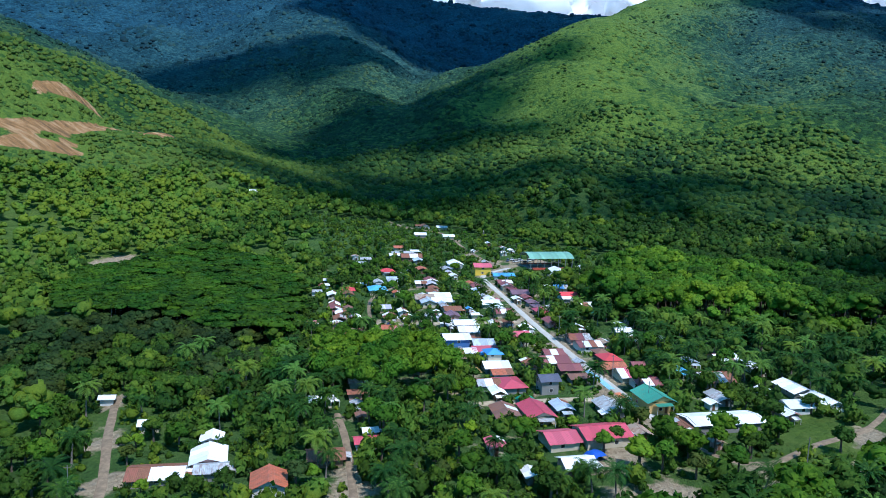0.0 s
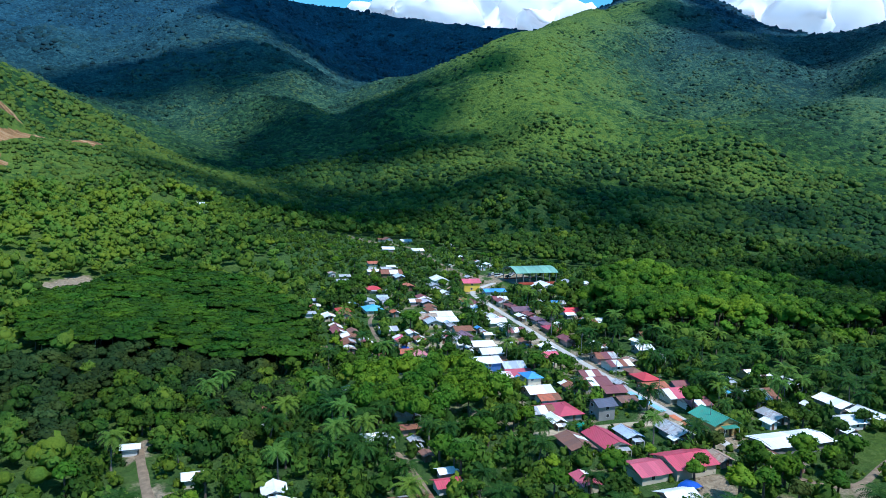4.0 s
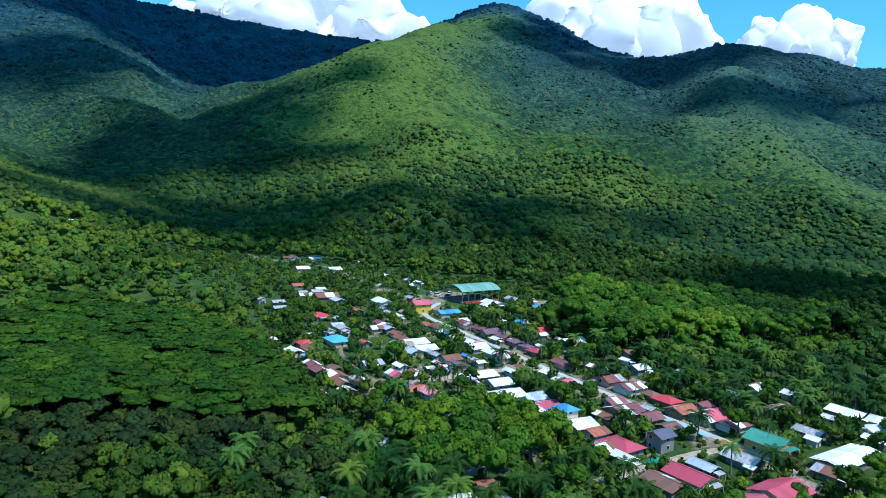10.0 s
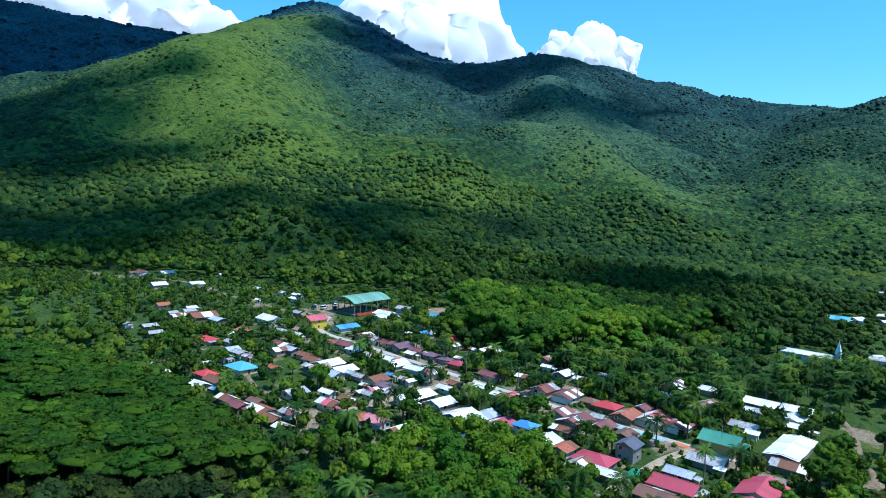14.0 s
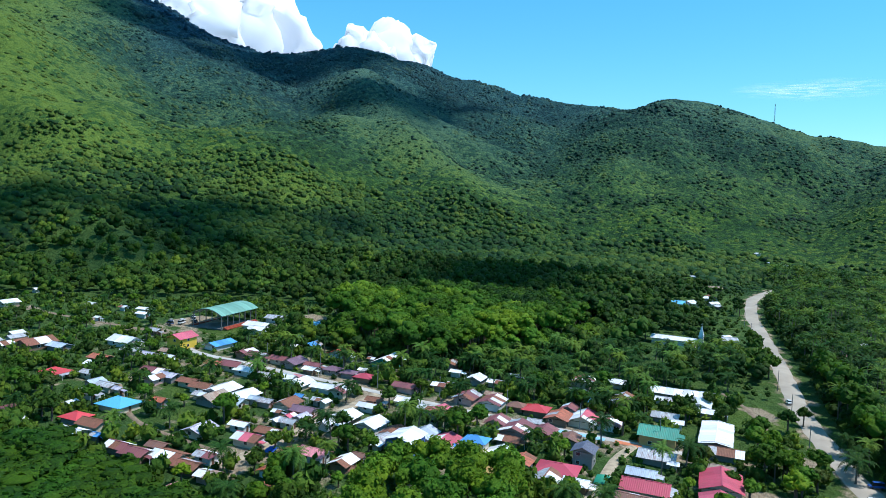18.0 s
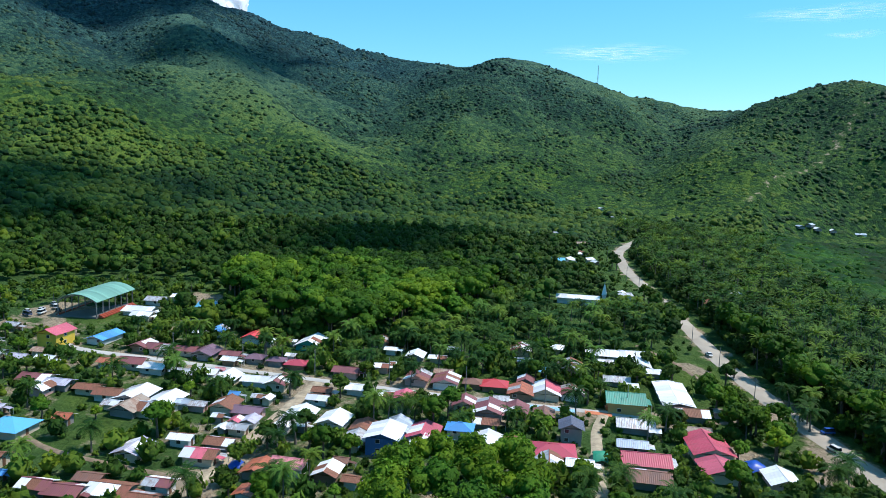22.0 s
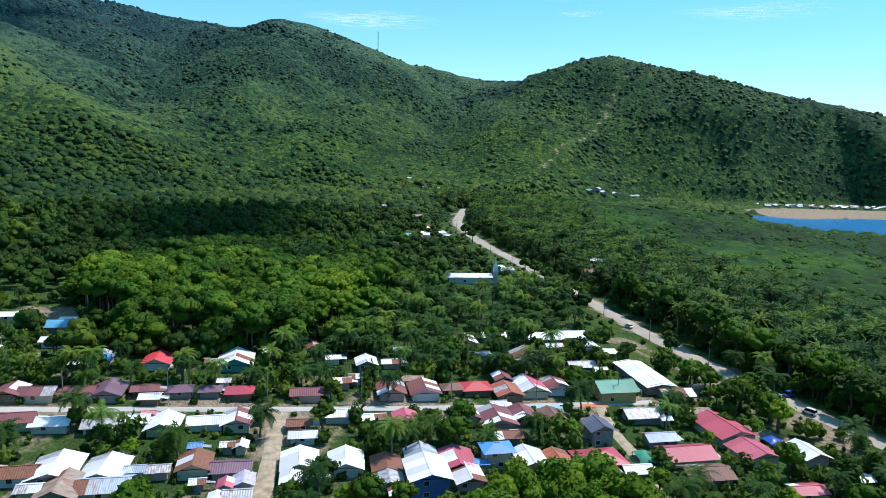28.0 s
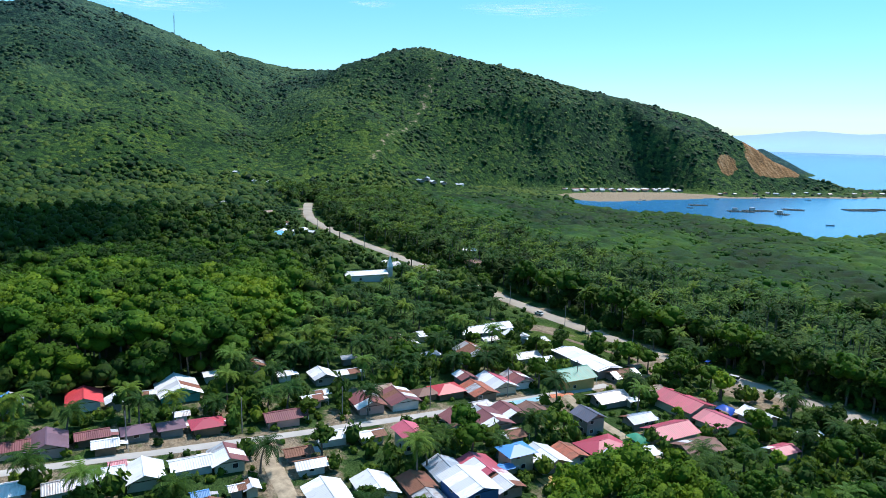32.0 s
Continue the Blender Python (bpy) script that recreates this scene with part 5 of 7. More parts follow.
# far and middle woods
# far and middle woods
mid_t = [crown_template(np.random.default_rng(60 + i), 42, 0.32, 0.72, 5, 0.8, (0.7, 1.1)) for i in range(6)]
low_t = [crown_template(np.random.default_rng(70 + i), 12, 0.5, 0.8, 0) for i in range(6)]


def outside_named(x, y):
    o = ~in_poly(x, y, VILLAGE) & ~in_poly(x, y, CLUMP) & ~in_poly(x, y, ACACIA) & ~in_poly(x, y, MANGOES)
    return o & ~GROVE(x, y)


SOFT = [ragged_ball(np.random.default_rng(140 + i), 0) for i in range(10)]


def hill_wood(name, spacing, near, far, rmin, rmax, templates, label):
    n = int(3150 * 4450 / spacing**2)
    x, y = prng.uniform(-1450, 1700, n), prng.uniform(-1150, 3300, n)
    cen = np.hypot(x - 20, y - 260)
    h = height(x, y)
    k = (cen > near) & (cen <= far) & (water(x, y) < -5) & (h > SEA + 0.3) & (scars(x, y) < 0.05) & ~((y < 80) & (x < 250)) & ~((y < 420) & (x < -420))
    k &= ~in_poly(x, y, [(650, -75), (842, -125), (848, -325), (715, -345)]) & ((water(x, y) < -75) | (prng.uniform(size=len(x)) < 0.4))
    k &= ~MANGR(x, y) & (near_line(x, y, HIGHWAY) > 9) & (near_line(x, y, CUTLINE) > 7)
    for fx, fy, fr in foot[np.hypot(foot[:, 0] - 20, foot[:, 1] - 260) > 380]:
        k &= np.hypot(x - fx + 4, y - fy) > fr + 9
    x, y, h = x[k], y[k], h[k]
    # leave out the slopes that face away from the valley
    dx, dy = -60 - x, 200 - y
    far_ = np.hypot(dx, dy)
    k = np.ones(len(x), bool)
    for step in (45.0, 110.0):
        k &= height(x + dx / far_ * step, y + dy / far_ * step) - h < 7 + step * (80 - h) / far_
    x, y, h = x[k], y[k], h[k]
    g = grassy(x, y)
    k = prng.uniform(size=len(x)) < 1.0 - 0.35 * g
    x, y, h, g = x[k], y[k], h[k], g[k]
    dens = fbm(x / 70, y / 70, 31, 3)
    r = rmin + (rmax - rmin) * prng.uniform(size=len(x)) ** 2.6 * np.clip(1.15 - 0.5 * g, 0.3, 1.2) * np.clip(0.4 + 1.2 * dens, 0.5, 1.3)
    low = 0.62 + 0.2 * (1 - g)
    lone = prng.uniform(size=len(x)) < 0.045
    west = np.clip((-x - 90) / 120, 0, 1) * np.clip((900 - y) / 200, 0, 1)
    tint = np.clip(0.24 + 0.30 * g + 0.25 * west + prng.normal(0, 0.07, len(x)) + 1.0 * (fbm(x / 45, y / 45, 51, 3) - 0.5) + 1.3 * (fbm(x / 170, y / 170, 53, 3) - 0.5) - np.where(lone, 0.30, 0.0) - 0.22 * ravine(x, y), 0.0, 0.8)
    r = np.where(lone, np.maximum(r, rmin * 1.25), r)
    tint = tint + 0.17
    tall = r * low * prng.uniform(0.8, 1.3, len(x))
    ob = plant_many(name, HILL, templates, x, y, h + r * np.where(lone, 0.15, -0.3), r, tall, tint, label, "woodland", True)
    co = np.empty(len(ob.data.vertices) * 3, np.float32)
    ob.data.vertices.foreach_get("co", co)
    ob.data.attributes.new("haze_tint", "FLOAT", "POINT").data.foreach_set("value", haze_tint(co[0::3].astype(float), co[1::3].astype(float)).astype(np.float32))


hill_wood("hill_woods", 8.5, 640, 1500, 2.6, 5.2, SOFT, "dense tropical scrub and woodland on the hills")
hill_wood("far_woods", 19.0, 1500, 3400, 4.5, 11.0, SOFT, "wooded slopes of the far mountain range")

mx, my = scatter(-480, 520, 60, 720, 7.7)
cen = np.hypot(mx - 20, my - 260)
keep = (cen <= 425) & outside_named(mx, my) & ~MANGR(mx, my) & clear(mx, my, 1.0)
keep &= (mx > -260) | (my > 200)
keep &= ~in_poly(mx, my, PALMBELT) | (prng.uniform(size=len(mx)) < 0.35)
wood = fbm(mx / 90, my / 90, 33, 4)
keep &= prng.uniform(size=len(mx)) < np.clip(0.65 + (wood - 0.4) * 4, 0.4, 1.0)
mx, my = mx[keep], my[keep]
mr = (2.8 + 3.2 * prng.uniform(size=len(mx)) ** 1.7) * verge(mx, my)
plant_many("woods", LEAF, wood_t, mx, my, height(mx, my) + mr * 0.95 + 2.2 * fbm(mx / 25, my / 25, 92, 2) * verge(mx, my), mr, mr * prng.uniform(0.85, 1.2, len(mx)), np.clip(prng.normal(0.26, 0.15, len(mx)) - 0.26 * np.clip((mx - 60) / 120, 0, 1) + 0.7 * (fbm(mx / 50, my / 50, 91, 3) - 0.5) + 0.12 * np.clip((-mx - 60) / 100, 0, 1) * (my > 320) + 0.28 * np.clip((-mx - 130) / 60, 0, 1) * np.clip((my - 370) / 60, 0, 1), 0, 0.8), "mixed broadleaf trees on the valley floor", "woodland", True)

edge_t = [ragged_ball(np.random.default_rng(180 + i), 8) for i in range(10)]


n = 42000
ax, ay = prng.uniform(-700, 760, n), prng.uniform(150, 960, n)
cen = np.hypot(ax - 20, ay - 260)
k = (cen > 412) & (cen < 700) & ~MANGR(ax, ay) & (near_line(ax, ay, HIGHWAY) > 9) & (scars(ax, ay) < 0.05) & ((ax > -330) | (ay > 430)) & (prng.uniform(size=n) < np.clip((715 - cen) / 90, 0.25, 1))
for fx, fy, fr in foot[np.hypot(foot[:, 0] - 20, foot[:, 1] - 260) > 330]:
    k &= np.hypot(ax - fx + 4, ay - fy) > fr + 6
ax, ay = ax[k], ay[k]
g = grassy(ax, ay)
ar = (2.1 + 3.2 * prng.uniform(size=len(ax)) ** 2.6) * (1.1 - 0.25 * g) * (1 - 0.22 * np.clip((-ax - 90) / 120, 0, 1)) * verge(ax, ay)
west = np.clip((-ax - 90) / 120, 0, 1)
plant_many("foothill_woods", HILL, SOFT[:5] + edge_t[:5], ax, ay, height(ax, ay) + ar * 0.35, ar, ar * prng.uniform(0.7, 1.0, len(ax)), np.clip(0.30 + 0.20 * g + 0.30 * west + prng.normal(0, 0.10, len(ax)) + 0.7 * (fbm(ax / 40, ay / 40, 57, 3) - 0.5) + 0.7 * (fbm(ax / 130, ay / 130, 58, 3) - 0.5), 0, 0.85), "closed canopy of mixed trees on the lower slopes", "woodland", True)

ax, ay = scatter(50, 245, 275, 420, 6.7)
k = in_poly(ax, ay, CLUMP) & clear(ax, ay, 0.5)
ax, ay = ax[k], ay[k]
ar = prng.uniform(3.6, 6.8, len(ax)) * verge(ax, ay)


def wood_rise(x, y):
    return (5.0 + 11 * fbm(x / 30, y / 30, 3)) * np.clip(within(x, y, CLUMP) / 7, 0.35, 1) * verge(x, y)


def wood_tint(x, y):
    return 0.42 - 0.22 * np.clip((x - 140) / 70, 0, 1) + 0.7 * (fbm(x / 40, y / 40, 95, 3) - 0.5)


stems("wood_trunks", BARK, ax, ay, ar * 0.5 + wood_rise(ax, ay), 0.24, "tall bare trunks of the bright green wood")
plant_many("tall_wood", BRIGHT, tall_t, ax, ay, height(ax, ay) + ar * 0.5 + wood_rise(ax, ay), ar, ar * 0.9, np.clip(wood_tint(ax, ay) + prng.normal(0, 0.12, len(ax)), 0, 0.85), "tall bright green trees behind the village", "woodland", True)

ux, uy = scatter(40, 250, 262, 425, 5.0)
k = (near_line(ux, uy, CLUMP + CLUMP[:1]) < 11) & clear(ux, uy, 2.2) & clear(ux + 5.0, uy, 0.5)
ux, uy = ux[k], uy[k]
ur = prng.uniform(2.2, 4.4, len(ux))
plant_many("thicket", LEAF, wood_t, ux, uy, height(ux, uy) + ur * 0.95, ur, ur * 1.15, np.clip(prng.normal(0.25, 0.15, len(ux)), 0, 0.8), "leafy thicket at the edge of the tall trees", "undergrowth")

ax, ay = scatter(-200, -30, 230, 440, 6.2)
k = in_poly(ax, ay, ACACIA) & clear(ax, ay, 0.5)
ax, ay = ax[k], ay[k]
ar = prng.uniform(4.4, 7.4, len(ax))
rise = 4.5 + 2.6 * prng.uniform(size=len(ax)) + 4.0 * fbm(ax / 30, ay / 30, 98, 2)
stems("spreading_trunks", PALMBARK, ax, ay, rise, 0.2, "pale slim trunks of the spreading trees")
plant_many("spreading_trees", BRIGHT, umbrella_t, ax, ay, height(ax, ay) + rise, ar, ar * 0.8, np.clip(prng.normal(0.0, 0.08, len(ax)) + 0.5 * (fbm(ax / 30, ay / 30, 97, 3) - 0.5), 0, 0.6), "spreading flat-topped trees in tiers", "woodland", True)
ax, ay = scatter(-170, -50, 175, 300, 7.2)
k = in_poly(ax, ay, MANGOES) & clear(ax, ay, 1.0)
ax, ay = ax[k], ay[k]
other = (fbm(ax / 26, ay / 26, 102, 2) < 0.40) | (prng.uniform(size=len(ax)) < 0.12)
ox, oy = ax[other], ay[other]
orr = prng.uniform(2.6, 4.6, len(ox))
plant_many("orchard_edge_trees", LEAF, tall_t, ox, oy, height(ox, oy) + orr * 1.1, orr, orr * 1.1, np.clip(prng.normal(0.26, 0.16, len(ox)), 0, 0.8), "fresh green young trees among the mangoes", "woodland", True)
ax, ay = ax[~other], ay[~other]
ar = prng.uniform(3.2, 5.4, len(ax))
stems("mango_trunks", BARK, ax, ay, ar * 0.7, 0.22, "short dark trunks of the mango trees")
plant_many("mango_orchard", MANGO, round_t, ax, ay, height(ax, ay) + ar * 0.85, ar, ar * 0.85, np.clip(prng.normal(0.26, 0.14, len(ax)), 0, 0.8), "grey-green mango trees in an old orchard", "orchard", True)

# the mangrove: one closed, finely lumped canopy with single crowns standing out of it
qx, qy = np.meshgrid(np.arange(130, 760, 2.4), np.arange(-420, 210, 2.4))
qx, qy = qx + 1.2 * vnoise(qx, qy, 13) - 0.6, qy + 1.2 * vnoise(qx, qy, 14) - 0.6
cover = np.clip((5.5 - plain_z(qx, qy)) / 1.2, 0, 1) * np.clip((np.interp(qx, HWY_X, HWY_Y) - 95 - qy) / 10, 0, 1) * np.clip((6 - hills(qx, qy)) / 4, 0, 1) * np.clip((-water(qx, qy) - 1) / 7, 0, 1) * (qx > 145)
qz = height(qx, qy) - 1.0 + cover * (3.4 + 3.0 * fbm(qx / 45, qy / 45, 7, 2) + 4.2 * vnoise(qx / 7.5, qy / 7.5, 17) + 2.0 * vnoise(qx / 3.6, qy / 3.6, 18))
nq = qx.shape[1]
qi = (np.arange(qx.shape[0] - 1)[:, None] * nq + np.arange(nq - 1)[None, :]).ravel()
qf = np.stack([qi, qi + 1, qi + nq + 1, qi + nq], 1)
qf = qf[cover.ravel()[qf].max(1) > 0.02]
uniq, inv = np.unique(qf, return_inverse=True)
qv = np.stack([qx, qy, qz], -1).reshape(-1, 3)[uniq]
qt = np.clip(0.36 + 1.2 * (fbm(qv[:, 0] / 110, qv[:, 1] / 60, 9, 3) - 0.5) + 0.5 * (vnoise(qv[:, 0] / 6.5, qv[:, 1] / 6.5, 17) - 0.5), 0, 0.9)
tagged(new("mangrove", big_mesh("mangrove", qv, inv.reshape(qf.shape), MANGROVE, qt, True)), "even green mangrove belt along the bay", "mangrove", kind="stuff")

tuft_t = [ragged_ball(np.random.default_rng(160 + i), 4) for i in range(8)]
ax, ay = prng.uniform(130, 760, 13000), prng.uniform(-420, 210, 13000)
k = MANGR(ax, ay) & (water(ax, ay) < -6) & ~GROVE(ax, ay)
ax, ay = ax[k], ay[k]
ar = 1.5 + 1.7 * prng.uniform(size=len(ax)) ** 2
plant_many("mangrove_trees", MANGROVE, tuft_t, ax, ay, height(ax, ay) + 4.6 + 3.0 * fbm(ax / 45, ay / 45, 7, 2), ar, ar * 0.9, np.clip(prng.normal(0.46, 0.13, len(ax)) + 1.2 * (fbm(ax / 110, ay / 60, 9, 3) - 0.5), 0, 0.9), "small crowns standing out of the mangrove belt", "mangrove")


def palm_crown(rng, fronds=15, length=3.9, segs=6, cuts=2, wide=0.15):
    """Arching fronds: a keeled midrib with leaflets cut into both sides."""
    vs, fs = [], []
    for i in range(fronds):
        a = 2 * np.pi * i / fronds * 2.4 + rng.uniform(-0.2, 0.2)
        up = 0.95 - 1.25 * i / fronds + rng.uniform(-0.12, 0.12)
        ln = length * rng.uniform(0.85, 1.1)
        d = np.array([np.cos(a), np.sin(a), 0])
        side = np.array([-np.sin(a), np.cos(a), 0])
        p = np.zeros(3)
        ang = up
        for s in range(segs):
            q = p + (d * np.cos(ang) + np.array([0, 0, np.sin(ang)])) * ln / segs
            w0 = length * wide * (1.05 - abs((s + 0.5) / segs - 0.45) * 1.3)
            for sg in (-1, 1):
                for half in range(cuts):
                    t0, t1 = half / cuts, (half + 0.9) / cuts
                    out = side * sg * w0 - np.array([0, 0, w0 * 0.42])
                    k = len(vs)
                    vs += [p + (q - p) * t0, p + (q - p) * t1, p + (q - p) * (t1 + 0.42) + out, p + (q - p) * (t0 + 0.62) + out * 0.92]
                    fs += [(k, k + 1, k + 2), (k, k + 2, k + 3)]
            p = q
            ang -= 0.17 + 0.055 * s
    return np.array(vs), np.array(fs)


def palm_trunk(rng, h, lean):
    vs, fs = [], []
    for i in range(6):
        s = i / 5
        c = np.array([lean * s * s, 0, h * s])
        r = 0.24 - 0.10 * s + (0.12 if i == 0 else 0)
        for j in range(6):
            vs.append(c + r * np.array([np.cos(j * np.pi / 3), np.sin(j * np.pi / 3), 0]))
    for i in range(5):
        for j in range(6):
            fs.append((i * 6 + j, i * 6 + (j + 1) % 6, i * 6 + 6 + (j + 1) % 6, i * 6 + 6 + j))
    return mesh_from("trunk", [tuple(v) for v in vs], fs, PALMBARK, True)


def palm_kind(seed, h):
    rng = np.random.default_rng(seed)
    lean = rng.uniform(-1.4, 1.4)
    root = tagged(new("coconut_palm"), "coconut palm with arching fronds and a slender grey trunk", "palm tree", "village palms")
    v, f = palm_crown(rng, 22, rng.uniform(4.0, 4.9), 6, 2, 0.19)
    part("trunk", palm_trunk(rng, h, lean), root)
    part("crown", big_mesh("palm_crown", v + np.array([lean, 0, h]), f, PALM, np.full(len(v), 0.85 if seed == 103 else rng.uniform(0.14, 0.38))), root)
    return root


def tree_kind(seed, h, r, leaf, label, clumps=420, size=0.17, squash=0.85, name="tree", tone=0.25):
    """A broadleaf tree: tapered trunk, forking limbs, and a crown of many leaf clumps in uneven lobes."""
    rng = np.random.default_rng(seed)
    root = tagged(new(name), label, "tree", "village trees")
    bm = bmesh.new()
    top = h - r * squash * 0.9

    def limb(a, b, r0, r1):
        d = (b - a)
        q = d.to_track_quat("Z", "Y").to_matrix().to_4x4()
        bmesh.ops.create_cone(bm, cap_ends=False, segments=6, radius1=r0, radius2=r1, depth=d.length, matrix=Matrix.Translation((a + b) / 2) @ q)

    limb(Vector((0, 0, -0.5)), Vector((0.1, 0.1, top)), 0.32, 0.2)
    vs, fs, off = [], [], 0
    lobes = 7
    for i in range(lobes):
        a = 2 * np.pi * i / lobes + rng.uniform(-0.3, 0.3)
        rr = r * rng.uniform(0.35, 0.62) if i else 0.0
        c = np.array([np.cos(a) * rr, np.sin(a) * rr, top + r * squash * rng.uniform(0.1, 0.55) + (r * 0.3 if i == 0 else 0)])
        limb(Vector((0.1, 0.1, top * rng.uniform(0.75, 1.0))), Vector(c), 0.13, 0.05)
        v, f = crown_template(rng, clumps // lobes, size * 2.0, 0.78, 3)
        s = r * rng.uniform(0.45, 0.6)
        vs.append(v * np.array([s, s, s * squash]) + c)
        fs.append(f + off)
        off += len(v)
    me = bpy.data.meshes.new("trunk")
    bm.to_mesh(me)
    bm.free()
    me.materials.append(BARK)
    part("trunk", me, root)
    v = np.concatenate(vs)
    part("crown", big_mesh("crown", v, np.concatenate(fs), leaf, np.full(len(v), tone)), root)
    return root


PALMS = [palm_kind(100 + i, h) for i, h in enumerate((5.2, 6.2, 7.2, 8.4))]
TREES = [tree_kind(200, 6.6, 3.0, LEAF, "dark green broadleaf garden tree", tone=0.2), tree_kind(201, 5.4, 2.6, LEAF, "rounded mid-green garden fruit tree", tone=0.3), tree_kind(202, 8.0, 3.6, BRIGHT, "tall bright green broadleaf tree", tone=0.2), tree_kind(203, 5.6, 2.8, MANGO, "grey-green mango tree in a garden", tone=0.3), tree_kind(204, 4.4, 2.1, BRIGHT, "small yellow-green garden tree", tone=0.55)]
BAMBOOS = [tree_kind(210 + i, 11.5, 6.2, BRIGHT, "feathery bright green bamboo thicket", 1500, 0.085, 0.95, "bamboo_clump", 0.42) for i in range(2)]

vx, vy = scatter(-112, 135, 118, 590, 5.4)
k = in_poly(vx, vy, VILLAGE) & clear(vx, vy, 0.9) & clear(vx + 3.0, vy + 1.0, -0.3) & ~in_poly(vx, vy, BAMBOO)
belt = in_poly(vx, vy, BELT)
k &= prng.uniform(size=len(vx)) < np.where(belt, 1.0, np.clip(0.85 - (vy - 350) / 150, 0.5, 0.85))
vx, vy = vx[k], vy[k]
vz = height(vx, vy)
belt = in_poly(vx, vy, BELT)
used = set()
n_palm = n_tree = 0
rest = []
order = prng.permutation(len(vx))
for i in order:
    x, y, z = float(vx[i]), float(vy[i]), float(vz[i])
    turn, s = prng.uniform(0, 360), prng.uniform(0.8, 1.15) * float(np.clip(1.1 - (y - 330) / 450, 0.62, 1.05))
    if prng.uniform() < 0.13 and n_palm < 110:
        src, n_palm = PALMS[prng.integers(0, 4)], n_palm + 1
    elif n_tree < 270:
        src, n_tree = TREES[prng.choice(5, p=[0.10, 0.14, 0.48, 0.06, 0.22] if belt[i] else [0.25, 0.23, 0.26, 0.11, 0.15])], n_tree + 1
    else:
        rest.append(i)
        continue
    m = pose(x, y, z, 0, 0, turn)
    if src.name not in used:
        used.add(src.name)
        src.matrix_basis = m
        src.scale = (s, s, s)
    else:
        copy_thing(src, m).scale = (s, s, s)
rest = np.array(rest)
rr = prng.uniform(1.6, 3.2, len(rest))
rr *= np.clip(1.1 - (vy[rest] - 330) / 450, 0.62, 1.05)
plant_many("garden_trees", LEAF, mid_t, vx[rest], vy[rest], vz[rest] + rr * 1.0, rr, rr * prng.uniform(0.9, 1.3, len(rest)), np.clip(prng.normal(0.25, 0.17, len(rest)), 0, 0.8), "leafy garden trees and bananas between the houses", "trees")
bx, by = scatter(-112, 135, 118, 590, 4.1)
k = in_poly(bx, by, VILLAGE) & clear(bx, by, -0.6) & (fbm(bx / 14, by / 14, 71, 3) > 0.34)
bx, by = bx[k], by[k]
br = prng.uniform(0.6, 1.5, len(bx))
plant_many("garden_shrubs", LEAF, low_t, bx, by, height(bx, by) + br * 0.55, br, br * prng.uniform(0.7, 1.2, len(bx)), np.clip(prng.normal(0.36, 0.2, len(bx)), 0, 0.9), "low shrubs and weeds round the houses", "shrubs")
for i, (x, y) in enumerate([(-30, 228), (-22, 236), (-14, 227), (-18, 246), (-8, 238), (0, 243), (-24, 256), (-13, 257), (-4, 251), (-33, 238), (-38, 226), (-24, 221), (-6, 229), (4, 235), (-40, 246), (-32, 250)]):
    m, src = pose(x, y, ground_z(x, y), 0, 0, i * 67), BAMBOOS[i % 2]
    if i < 2:
        src.matrix_basis = m
    else:
        copy_thing(src, m)

for x, y in zip(*scatter(64, 224, 212, 336, 7.6)):
    spot = np.array([x]), np.array([y])
    if in_poly(*spot, PALMBELT)[0] and clear(*spot, 0.8)[0] and not in_poly(*spot, CLUMP)[0] and prng.uniform() < 0.8:
        sc = prng.uniform(0.9, 1.25)
        copy_thing(PALMS[prng.integers(0, 4)], pose(x, y, ground_z(x, y), 0, 0, prng.uniform(0, 360))).scale = (sc, sc, sc)
for x, y in zip(*scatter(-62, -24, 196, 236, 7.0)):
    if clear(np.array([x]), np.array([y]), 0.5)[0] and prng.uniform() < 0.55:
        copy_thing(PALMS[prng.integers(0, 4)], pose(x, y, ground_z(x, y), 0, 0, prng.uniform(0, 360))).scale = (1.15, 1.15, 1.15)

# the coconut grove across the road
gx_, gy_ = scatter(20, 620, 20, 300, 9.8)
k = GROVE(gx_, gy_) & clear(gx_, gy_, 2.0) & (near_line(gx_, gy_, HIGHWAY) > 10)
gx_, gy_ = gx_[k], gy_[k]
gtall = prng.uniform(8.0, 13.5, len(gx_))
stems("palm_stems", PALMBARK, gx_, gy_, gtall, 0.17, "slender grey stems of the coconut palms")
grove_t = [palm_crown(np.random.default_rng(300 + i), 20, 1.0, 4, 1, 0.13) for i in range(4)]
gr = prng.uniform(4.2, 5.6, len(gx_))
plant_many("coconut_grove", PALM, grove_t, gx_, gy_, height(gx_, gy_) + gtall, gr, gr, np.clip(prng.normal(0.44, 0.22, len(gx_)), 0, 0.9), "dense grove of coconut palms across the road", "palm grove")
ux, uy = scatter(20, 620, 20, 300, 6.4)
k = GROVE(ux, uy) & clear(ux, uy, 2.0) & (prng.uniform(size=len(ux)) < np.clip(1.5 - near_line(ux, uy, HIGHWAY) / 50, 0.45, 1))
ux, uy = ux[k], uy[k]
ur = prng.uniform(1.8, 3.4, len(ux)) * np.clip(1.7 - near_line(ux, uy, HIGHWAY) / 40, 0.6, 1.4)
plant_many("undergrowth", LEAF, mid_t, ux, uy, height(ux, uy) + ur * 0.8, ur, ur, np.clip(prng.normal(0.02, 0.08, len(ux)), 0, 0.5), "dark broadleaf undergrowth between the palms", "undergrowth")

